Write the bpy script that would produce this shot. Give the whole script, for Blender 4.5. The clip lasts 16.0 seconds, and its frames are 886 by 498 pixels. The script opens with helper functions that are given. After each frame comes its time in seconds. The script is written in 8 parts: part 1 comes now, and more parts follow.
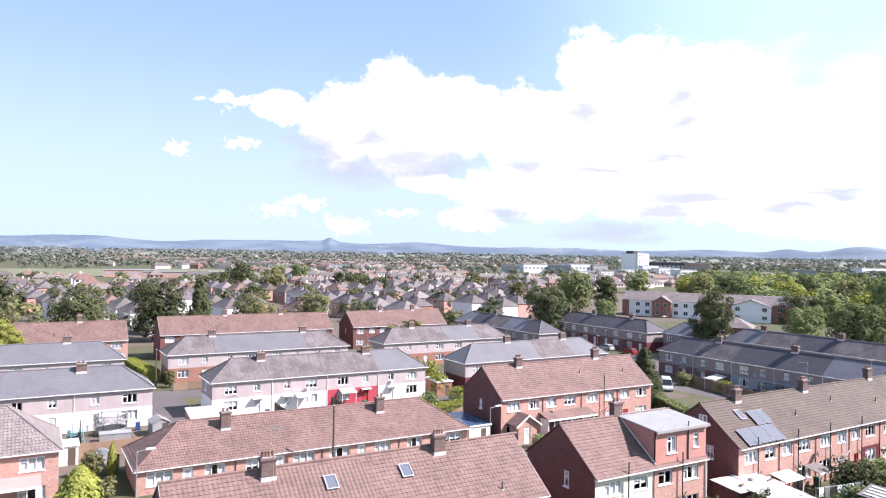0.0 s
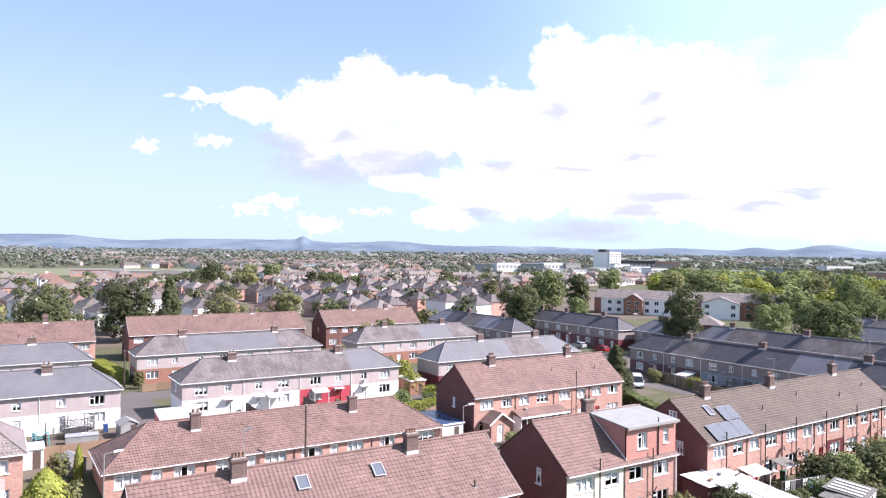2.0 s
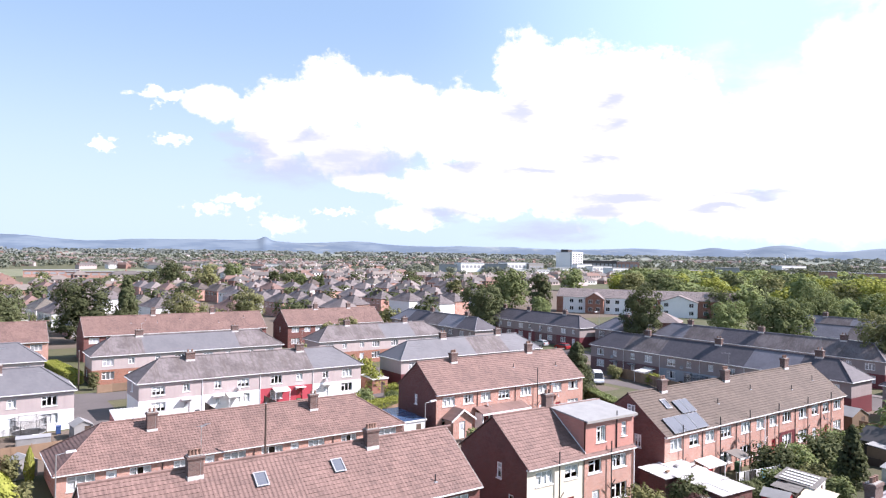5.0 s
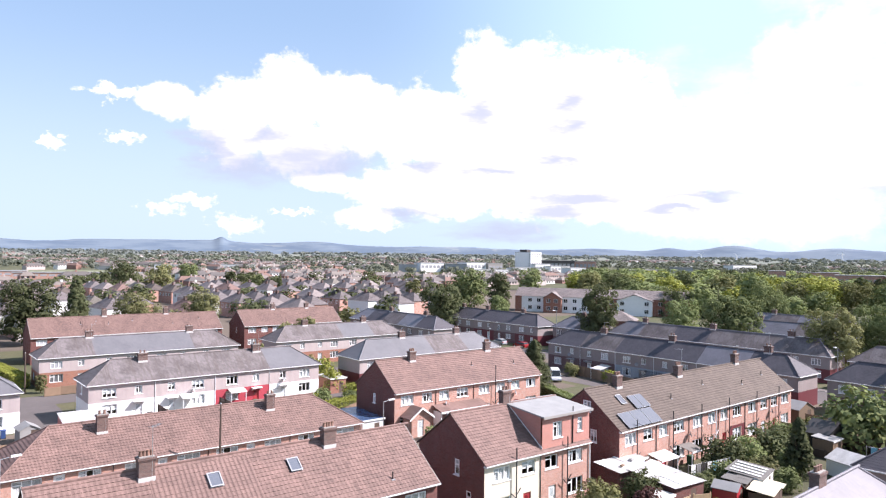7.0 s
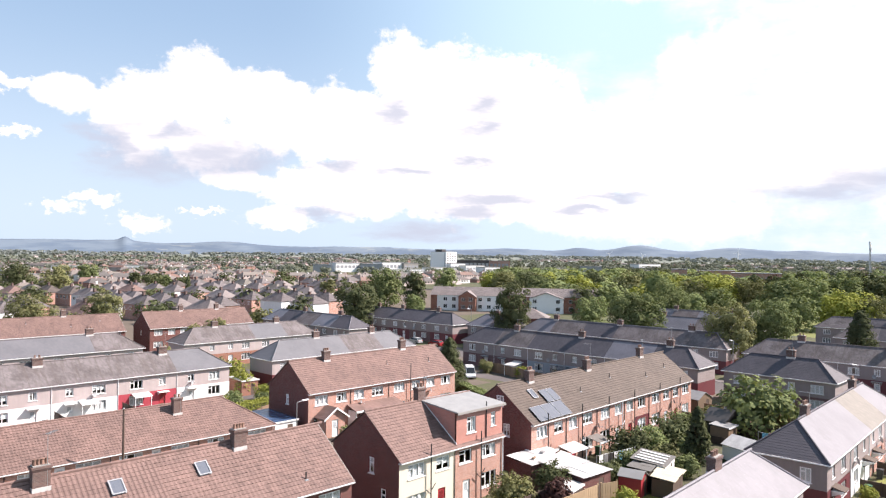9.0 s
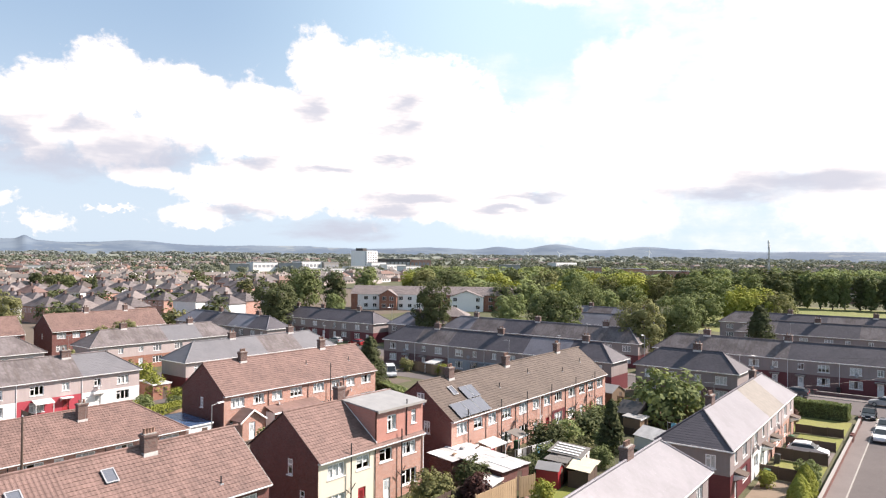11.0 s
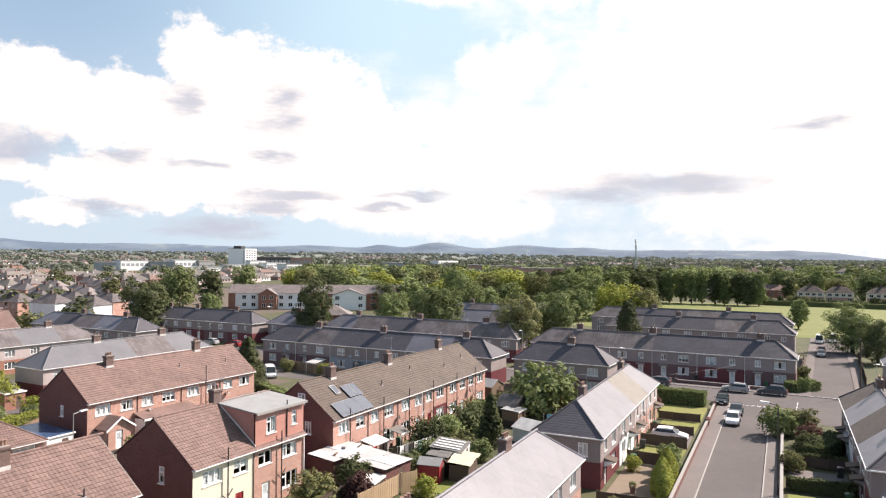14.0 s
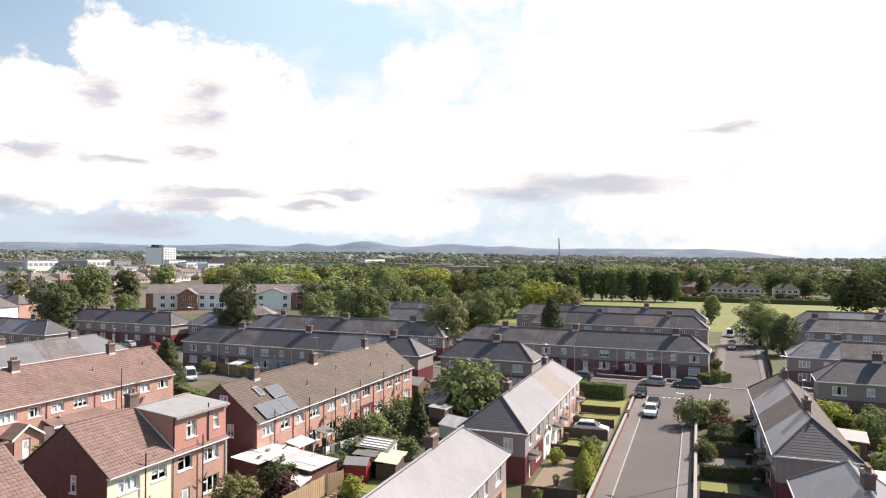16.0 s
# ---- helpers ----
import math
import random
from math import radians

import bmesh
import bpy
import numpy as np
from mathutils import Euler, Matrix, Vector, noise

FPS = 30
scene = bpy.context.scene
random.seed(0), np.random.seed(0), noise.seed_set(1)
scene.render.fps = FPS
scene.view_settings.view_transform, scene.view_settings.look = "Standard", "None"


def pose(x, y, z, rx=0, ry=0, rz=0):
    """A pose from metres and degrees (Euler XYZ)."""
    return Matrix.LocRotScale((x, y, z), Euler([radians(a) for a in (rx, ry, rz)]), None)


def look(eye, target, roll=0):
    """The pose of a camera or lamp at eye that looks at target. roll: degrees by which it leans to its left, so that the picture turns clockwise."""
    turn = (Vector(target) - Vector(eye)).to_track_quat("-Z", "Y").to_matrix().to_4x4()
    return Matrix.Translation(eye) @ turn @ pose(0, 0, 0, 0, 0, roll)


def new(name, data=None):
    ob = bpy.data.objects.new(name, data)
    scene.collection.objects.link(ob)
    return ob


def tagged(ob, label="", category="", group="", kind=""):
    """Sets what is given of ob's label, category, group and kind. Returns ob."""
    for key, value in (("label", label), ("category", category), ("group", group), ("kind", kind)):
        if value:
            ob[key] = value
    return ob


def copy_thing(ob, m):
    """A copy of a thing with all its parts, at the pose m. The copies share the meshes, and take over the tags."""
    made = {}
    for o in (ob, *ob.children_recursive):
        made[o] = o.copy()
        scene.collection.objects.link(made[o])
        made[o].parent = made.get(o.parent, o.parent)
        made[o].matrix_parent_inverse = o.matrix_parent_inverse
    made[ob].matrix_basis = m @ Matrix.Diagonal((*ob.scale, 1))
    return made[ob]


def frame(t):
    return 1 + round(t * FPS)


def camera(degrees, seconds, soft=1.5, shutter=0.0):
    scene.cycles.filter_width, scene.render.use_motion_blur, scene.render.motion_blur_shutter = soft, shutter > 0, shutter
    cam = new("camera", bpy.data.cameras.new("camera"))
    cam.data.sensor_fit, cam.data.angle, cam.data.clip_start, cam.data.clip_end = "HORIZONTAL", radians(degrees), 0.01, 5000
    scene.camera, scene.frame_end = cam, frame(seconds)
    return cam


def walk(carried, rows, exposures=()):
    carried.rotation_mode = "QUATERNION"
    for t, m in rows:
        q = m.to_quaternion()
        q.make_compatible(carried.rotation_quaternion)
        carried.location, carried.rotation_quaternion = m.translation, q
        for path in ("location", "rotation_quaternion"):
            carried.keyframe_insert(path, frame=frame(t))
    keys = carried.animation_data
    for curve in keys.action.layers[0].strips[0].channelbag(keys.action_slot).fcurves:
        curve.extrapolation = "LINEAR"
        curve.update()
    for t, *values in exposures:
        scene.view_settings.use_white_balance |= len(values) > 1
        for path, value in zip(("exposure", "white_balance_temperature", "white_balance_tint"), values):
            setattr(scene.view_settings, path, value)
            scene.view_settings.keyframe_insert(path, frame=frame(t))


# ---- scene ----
# ---------------------------------------------------------------- camera
cam = camera(64.2, 16.0, soft=1.2)
PATH = [
    (0.0, pose(0.00, 0.00, 22.50, 90.50, -0.90, -30.50)),
    (0.5, pose(0.05, 0.02, 22.44, 90.53, -0.84, -30.99)),
    (1.0, pose(0.07, 0.00, 22.46, 90.49, -0.80, -31.53)),
    (1.5, pose(0.09, -0.02, 22.44, 90.47, -0.80, -32.05)),
    (2.0, pose(0.12, -0.01, 22.48, 90.43, -0.79, -32.63)),
    (2.5, pose(0.17, -0.05, 22.45, 90.43, -0.79, -33.16)),
    (3.0, pose(0.22, -0.06, 22.37, 90.46, -0.79, -33.72)),
    (3.5, pose(0.21, -0.11, 22.38, 90.44, -0.76, -34.27)),
    (4.0, pose(0.24, -0.14, 22.28, 90.47, -0.77, -34.81)),
    (6.3, pose(0.38, -0.24, 21.95, 90.52, -0.75, -36.86)),
    (6.5, pose(0.39, -0.25, 21.93, 90.53, -0.75, -37.24)),
    (7.0, pose(0.44, -0.29, 21.85, 90.57, -0.72, -38.81)),
    (7.5, pose(0.47, -0.32, 21.80, 90.58, -0.62, -40.60)),
    (8.0, pose(0.50, -0.36, 21.70, 90.60, -0.53, -42.36)),
    (8.5, pose(0.51, -0.39, 21.67, 90.62, -0.53, -44.01)),
    (9.0, pose(0.47, -0.42, 21.64, 90.64, -0.58, -45.63)),
    (11.5, pose(0.57, -0.43, 21.50, 90.61, -0.45, -53.62)),
    (12.0, pose(0.54, -0.46, 21.48, 90.61, -0.46, -55.21)),
    (12.5, pose(0.60, -0.46, 21.49, 90.58, -0.44, -56.81)),
    (13.0, pose(0.49, -0.47, 21.50, 90.56, -0.45, -58.42)),
    (13.5, pose(0.52, -0.46, 21.50, 90.55, -0.43, -59.98)),
    (14.0, pose(0.55, -0.47, 21.50, 90.53, -0.43, -61.52)),
    (14.5, pose(0.55, -0.47, 21.48, 90.51, -0.44, -63.09)),
    (15.0, pose(0.55, -0.49, 21.49, 90.46, -0.35, -64.68)),
    (15.5, pose(0.52, -0.54, 21.48, 90.47, -0.34, -66.24)),
    (16.0, pose(0.55, -0.49, 21.46, 90.46, -0.31, -67.45)),
]
EXPOSURES = [(0.0, 1.15, 6310, 22.0), (4.0, 1.10, 6330, 22.0), (7.0, 1.06, 6410, 21.0), (9.0, 1.00, 6860, 18.0), (12.5, 0.89, 7120, 17.0), (16.0, 0.82, 7180, 16.0)]
walk(cam, PATH, EXPOSURES)

# ---------------------------------------------------------------- world and sun
SUN_AZ, SUN_EL = 127.0, 43.0          # degrees clockwise from +y, degrees up


class Nodes:
    """Short hand for building a node tree."""

    def __init__(self, tree):
        self.tree = tree
        tree.nodes.clear()

    def add(self, kind, **sets):
        n = self.tree.nodes.new(kind)
        for key, value in sets.items():
            if key in n.inputs:
                n.inputs[key].default_value = value
        return n

    def link(self, a, b):
        self.tree.links.new(a, b)

    def plug(self, socket, value):
        if isinstance(value, (int, float, tuple)):
            socket.default_value = value
        else:
            self.link(value, socket)

    def math(self, op, a, b=0.0, c=0.0, clamp=False):
        n = self.tree.nodes.new("ShaderNodeMath")
        n.operation, n.use_clamp = op, clamp
        for s, v in zip(n.inputs, (a, b, c)):
            self.plug(s, v)
        return n.outputs[0]

    def step(self, v, lo, hi):
        n = self.tree.nodes.new("ShaderNodeMapRange")
        n.interpolation_type = "SMOOTHSTEP"
        self.plug(n.inputs[0], v)
        n.inputs[1].default_value, n.inputs[2].default_value = lo, hi
        return n.outputs[0]

    def mix(self, f, a, b, blend="MIX"):
        n = self.tree.nodes.new("ShaderNodeMix")
        n.data_type, n.blend_type = "RGBA", blend
        self.plug(n.inputs[0], f)
        for s, v in ((n.inputs[6], a), (n.inputs[7], b)):
            self.plug(s, (*v, 1.0) if isinstance(v, tuple) and len(v) == 3 else v)
        return n.outputs[2]

    def noise(self, vec, scale, detail=4.0, rough=0.55, dist=0.0):
        n = self.add("ShaderNodeTexNoise", Scale=scale, Detail=detail, Roughness=rough, Distortion=dist)
        self.link(vec, n.inputs["Vector"])
        return n.outputs[0]

    def combine(self, x, y, z):
        n = self.tree.nodes.new("ShaderNodeCombineXYZ")
        for s, v in zip(n.inputs, (x, y, z)):
            self.plug(s, v)
        return n.outputs[0]


def make_world():
    world = bpy.data.worlds.new("sky")
    scene.world = world
    world.use_nodes = True
    g = Nodes(world.node_tree)
    sky = g.add("ShaderNodeTexSky")
    sky.sky_type, sky.sun_disc = "NISHITA", False
    sky.sun_elevation, sky.sun_rotation = radians(SUN_EL), radians(SUN_AZ)
    sky.air_density, sky.dust_density, sky.ozone_density = 1.0, 1.6, 1.0
    co = g.tree.nodes.new("ShaderNodeTexCoord").outputs["Generated"]
    sep = g.tree.nodes.new("ShaderNodeSeparateXYZ")
    g.link(co, sep.inputs[0])
    x, y, z = sep.outputs
    az = g.math("MULTIPLY", g.math("ARCTAN2", x, y), 57.2958)
    el = g.math("MULTIPLY", g.math("ARCSINE", z), 57.2958)
    flat = g.combine(g.math("MULTIPLY", az, 0.8), el, 0.0)
    wide = g.combine(g.math("MULTIPLY", az, 0.45), g.math("MULTIPLY", el, 1.6), 4.0)
    n1, n2, n3 = g.noise(flat, 0.16, 3.0, 0.5), g.noise(flat, 0.55, 5.0, 0.6), g.noise(flat, 2.0, 4.0, 0.6)
    n4 = g.noise(wide, 0.5, 6.0, 0.65)

    def sway(*pairs):
        total = 0.0
        for n, k in pairs:
            total = g.math("ADD", total, g.math("MULTIPLY", g.math("SUBTRACT", n, 0.5), k))
        return total

    wob = sway((n1, 1.0), (n2, 1.1), (n3, 0.4))
    soft = sway((n1, 1.2), (n4, 0.9), (n2, 0.6))

    warp = g.add("ShaderNodeTexNoise", Scale=0.42, Detail=4.0, Roughness=0.6)
    g.link(wide, warp.inputs["Vector"])
    ws = g.tree.nodes.new("ShaderNodeSeparateXYZ")
    g.link(warp.outputs["Color"], ws.inputs[0])
    az_bent = g.math("ADD", az, g.math("MULTIPLY", g.math("SUBTRACT", ws.outputs[0], 0.5), 9.0))
    el_bent = g.math("ADD", el, g.math("MULTIPLY", g.math("SUBTRACT", ws.outputs[1], 0.5), 2.6))

    def blobs(rows, az=az, el=el):
        best = None
        for a0, e0, ra, re in rows:
            u = g.math("DIVIDE", g.math("SUBTRACT", az, a0), ra)
            v = g.math("DIVIDE", g.math("SUBTRACT", el, e0), re)
            d = g.math("SUBTRACT", 1.0, g.math("SQRT", g.math("ADD", g.math("MULTIPLY", u, u), g.math("MULTIPLY", v, v))))
            best = d if best is None else g.math("SMOOTH_MAX", best, d, 0.1)
        return best

    crisp = g.step(g.math("ADD", blobs(CLOUDS), wob), 0.02, 0.34)
    bank = g.step(g.math("ADD", blobs(CLOUD_BANKS), wob), -0.1, 0.6)
    curl = g.add("ShaderNodeTexNoise", Scale=1.1, Detail=5.0, Roughness=0.62)
    g.link(flat, curl.inputs["Vector"])
    cs = g.tree.nodes.new("ShaderNodeSeparateXYZ")
    g.link(curl.outputs["Color"], cs.inputs[0])
    az_curl = g.math("ADD", az, g.math("MULTIPLY", g.math("SUBTRACT", cs.outputs[0], 0.5), 5.0))
    el_curl = g.math("ADD", el, g.math("MULTIPLY", g.math("SUBTRACT", cs.outputs[1], 0.5), 2.6))
    puffs = g.step(g.math("ADD", blobs(SMALL_CLOUDS, az_curl, el_curl), sway((n2, 0.8), (n3, 0.6))), 0.0, 0.6)
    cloud = g.math("MAXIMUM", g.math("MAXIMUM", crisp, bank), g.math("MULTIPLY", puffs, 0.9))
    veil = g.step(g.math("ADD", blobs(VEILS), soft), -0.2, 0.9)
    shade = g.step(g.math("ADD", blobs(CLOUD_BASES, az_bent, el_bent), g.math("MULTIPLY", soft, 0.8)), -0.3, 0.85)
    grey = g.step(g.math("ADD", sway((n4, 1.0), (n2, 0.6)), 0.0), 0.12, 0.5)
    # pale summer sky that whitens towards the horizon
    turn = g.math("ABSOLUTE", g.math("SUBTRACT", g.math("PINGPONG", g.math("SUBTRACT", az, SUN_AZ - 180.0), 180.0), 180.0))
    hazy = g.math("SUBTRACT", 1.0, g.math("MULTIPLY", g.step(turn, 132.0, 178.0), 0.7))
    clear = g.mix(g.math("MULTIPLY", hazy, g.math("SUBTRACT", 0.62, g.math("MULTIPLY", g.step(el, 24.0, 50.0), 0.5))), sky.outputs[0], (3.1, 4.9, 6.95))
    clear = g.mix(g.math("MULTIPLY", g.step(turn, 96.0, 68.0), 0.72), clear, (5.4, 7.7, 9.1))
    low = g.step(el, 20.0, 1.0)
    blue = g.mix(g.math("MULTIPLY", low, g.math("MULTIPLY", hazy, 0.78)), clear, (5.0, 6.35, 7.6))
    blue = g.mix(g.math("MULTIPLY", veil, 0.8), blue, (CLOUD_WHITE, CLOUD_WHITE, CLOUD_WHITE))
    white = g.mix(g.math("MULTIPLY", grey, 0.10), (CLOUD_WHITE, CLOUD_WHITE, CLOUD_WHITE), (CLOUD_GREY, CLOUD_GREY, CLOUD_GREY))
    col = g.mix(cloud, blue, white)
    col = g.mix(g.math("MULTIPLY", shade, 0.85), col, (CLOUD_GREY * 0.96, CLOUD_GREY * 1.08, CLOUD_GREY * 1.32))
    bg = g.add("ShaderNodeBackground", Strength=SKY_STRENGTH)
    g.link(col, bg.inputs[0])
    out = g.tree.nodes.new("ShaderNodeOutputWorld")
    g.link(bg.outputs[0], out.inputs[0])


SKY_STRENGTH, CLOUD_WHITE, CLOUD_GREY = 0.075, 8.7, 4.3
# azimuth, elevation, half width, half height, in degrees
CLOUDS = [
    (20.9, 10.7, 2.3, 2.5), (22.4, 9.2, 2.8, 2.8), (27.5, 8.6, 4.6, 2.4), (22.8, 10.7, 3.2, 3.2), (26.5, 11.9, 3.7, 4.0), (31.1, 11.2, 4.3, 4.0), (36.1, 10.5, 4.4, 3.9), (42.3, 14.2, 2.9, 4.6),
    (45.8, 12.4, 4.8, 5.0), (51.6, 11.0, 5.0, 4.8), (17.6, 11.4, 2.8, 1.4), (29.5, 5.8, 3.2, 0.9),
    (39.6, 9.8, 4.8, 4.0), (33.5, 11.2, 6.0, 2.9), (46.5, 8.0, 8.0, 5.6), (55.0, 7.6, 9.0, 5.6), (44.0, 14.0, 3.6, 3.6), (48.5, 12.6, 4.0, 4.0),
    (38.5, 5.6, 8.0, 2.7), (32.6, 3.1, 3.0, 1.0), (50.0, 4.4, 9.0, 2.0), (57.0, 9.0, 5.0, 3.8), (54.6, 10.8, 5.4, 2.4),
]
SMALL_CLOUDS = [
    (20.9, 10.7, 2.3, 2.5), (22.4, 9.2, 2.8, 2.8), (27.5, 8.6, 4.6, 2.4), (13.6, 11.6, 2.6, 0.6), (9.6, 7.9, 1.3, 0.6), (14.3, 8.5, 1.3, 0.55), (19.4, 4.1, 1.8, 0.6), (17.0, 3.3, 1.7, 0.6), (22.6, 2.3, 1.9, 0.8), (33.0, 2.6, 3.2, 0.8), (27.0, 3.3, 2.0, 0.35),
]
CLOUD_BANKS = [
    (64.5, 7.4, 10.0, 5.4), (60.5, 20.6, 4.5, 1.4), (67.5, 14.9, 3.2, 3.0), (63.8, 15.0, 2.0, 2.0), (80.0, 14.0, 9.0, 7.0), (70.0, 7.4, 12.0, 3.4),
    (62.0, 3.4, 11.0, 2.2), (84.0, 10.5, 14.0, 6.0), (92.0, 3.5, 18.0, 3.4), (100.0, 15.0, 18.0, 10.0), (76.0, 22.5, 9.0, 5.0),
]
VEILS = [(57.0, 22.0, 3.0, 2.0), (77.0, 15.0, 11.0, 9.0), (70.0, 9.0, 20.0, 7.0), (90.0, 14.0, 26.0, 20.0), (120.0, 26.0, 34.0, 30.0)]
CLOUD_BASES = [
    (20.6, 8.2, 2.2, 2.2), (23.8, 6.9, 4.6, 1.6), (28.8, 7.4, 4.4, 1.7), (24.9, 9.3, 2.4, 1.0), (42.4, 6.9, 2.6, 0.5),
    (48.8, 10.5, 2.6, 1.4), (49.5, 4.6, 4.9, 0.6), (47.6, 3.8, 3.6, 0.7), (43.8, 2.0, 4.4, 0.9), (35.8, 3.5, 2.2, 0.6),
    (48.6, 12.4, 2.5, 1.0), (47.4, 7.7, 2.8, 0.5), (41.6, 11.5, 2.4, 1.2), (37.3, 7.0, 2.3, 0.8), (79.5, 5.6, 8.4, 1.1),
    (89.1, 9.5, 3.2, 0.7), (59.0, 4.8, 3.6, 0.4), (57.3, 3.6, 2.2, 0.4), (74.0, 5.0, 6.0, 0.8),
]
make_world()

sun = new("sun", bpy.data.lights.new("sun", "SUN"))
sun.data.energy, sun.data.angle, sun.data.color = 5.0, radians(0.55), (1.0, 0.945, 0.895)
a, e = radians(SUN_AZ), radians(SUN_EL)
sun.matrix_world = look((math.sin(a) * math.cos(e) * 300, math.cos(a) * math.cos(e) * 300, math.sin(e) * 300), (0, 0, 0))


# ---------------------------------------------------------------- materials
def material(name, build):
    m = bpy.data.materials.new(name)
    m.use_nodes = True
    g = Nodes(m.node_tree)
    bsdf = g.add("ShaderNodeBsdfPrincipled")
    out = g.tree.nodes.new("ShaderNodeOutputMaterial")
    g.link(bsdf.outputs[0], out.inputs[0])
    build(g, bsdf, out)
    return m


def spot(g):
    """Object coordinates, and along-the-wall coordinates (x + y, z)."""
    co = g.tree.nodes.new("ShaderNodeTexCoord").outputs["Object"]
    sep = g.tree.nodes.new("ShaderNodeSeparateXYZ")
    g.link(co, sep.inputs[0])
    x, y, z = sep.outputs
    return co, g.combine(g.math("ADD", x, y), z, 0.0), (x, y, z)


def bump(g, bsdf, height, strength=0.4, distance=0.02):
    b = g.add("ShaderNodeBump", Strength=strength, Distance=distance)
    g.link(height, b.inputs["Height"])
    g.link(b.outputs[0], bsdf.inputs["Normal"])


def rnd(g):
    return g.tree.nodes.new("ShaderNodeObjectInfo").outputs["Random"]


def island(g):
    return g.tree.nodes.new("ShaderNodeNewGeometry").outputs["Random Per Island"]


def plain(name, colour, rough=0.6, metal=0.0, vary=0.12, scale=3.0, relief=0.0, spread=0.0):
    """A paint, plastic or stone with soft stains and grain."""
    def build(g, bsdf, out):
        co, wall, _ = spot(g)
        n = g.noise(co, scale, 5.0, 0.6)
        fine = g.noise(co, scale * 14, 3.0, 0.6)
        k = g.math("ADD", 1.0 - vary, g.math("ADD", g.math("MULTIPLY", n, vary * 1.4), g.math("MULTIPLY", fine, vary * 0.6)))
        if spread:
            k = g.math("MULTIPLY", k, g.math("ADD", 1.0 - spread, g.math("MULTIPLY", rnd(g), 2 * spread)))
        c = g.mix(1.0, colour, g.combine(k, k, k), "MULTIPLY")
        g.link(c, bsdf.inputs["Base Color"])
        bsdf.inputs["Roughness"].default_value, bsdf.inputs["Metallic"].default_value = rough, metal
        if relief:
            bump(g, bsdf, fine, relief, 0.01)
    return material(name, build)


def brick(name, c1, c2, mortar, painted=False):
    def build(g, bsdf, out):
        co, wall, _ = spot(g)
        t = g.add("ShaderNodeTexBrick", Scale=1.0)
        t.inputs["Color1"].default_value, t.inputs["Color2"].default_value = (*c1, 1), (*c2, 1)
        t.inputs["Mortar"].default_value = (*mortar, 1)
        t.inputs["Mortar Size"].default_value, t.inputs["Brick Width"].default_value, t.inputs["Row Height"].default_value = 0.008, 0.225, 0.075
        t.inputs["Bias"].default_value = -0.1
        g.link(wall, t.inputs["Vector"])
        n, fine = g.noise(co, 0.7, 5.0, 0.65), g.noise(wall, 5.0, 3.0)
        k = g.math("ADD", 0.72, g.math("ADD", g.math("MULTIPLY", n, 0.34), g.math("MULTIPLY", fine, 0.22)))
        bloom = g.math("MULTIPLY", g.step(g.noise(wall, 1.4, 5.0, 0.7), 0.52, 0.72), 0.06 if painted else 0.35)
        face = g.mix(bloom, t.outputs[0], mortar)
        g.link(g.mix(1.0, face, g.combine(k, k, k), "MULTIPLY"), bsdf.inputs["Base Color"])
        bsdf.inputs["Roughness"].default_value = 0.55 if painted else 0.85
        bump(g, bsdf, t.outputs[1], -0.25 if painted else -0.4, 0.008)
    return material(name, build)


def roughcast(name, colour, dark=0.8):
    """Pebbledash: stones, streaks of weather and soft stains."""
    def build(g, bsdf, out):
        co, wall, _ = spot(g)
        v = g.add("ShaderNodeTexVoronoi", Scale=55.0)
        g.link(co, v.inputs["Vector"])
        n = g.noise(co, 0.5, 6.0, 0.65)
        streak = g.noise(g.combine(g.math("MULTIPLY", spot(g)[2][0], 2.2), g.math("MULTIPLY", spot(g)[2][1], 2.2), g.math("MULTIPLY", spot(g)[2][2], 0.25)), 1.0, 4.0, 0.6)
        k = g.math("ADD", dark - 0.18, g.math("ADD", g.math("MULTIPLY", n, 0.3), g.math("MULTIPLY", streak, 0.28)))
        grain = g.mix(0.35, (1, 1, 1), v.outputs["Color"])
        c = g.mix(1.0, g.mix(1.0, colour, g.combine(k, k, k), "MULTIPLY"), g.mix(0.3, (1, 1, 1), grain), "MULTIPLY")
        g.link(c, bsdf.inputs["Base Color"])
        bsdf.inputs["Roughness"].default_value = 0.9
        bump(g, bsdf, v.outputs["Distance"], 0.5, 0.012)
    return material(name, build)


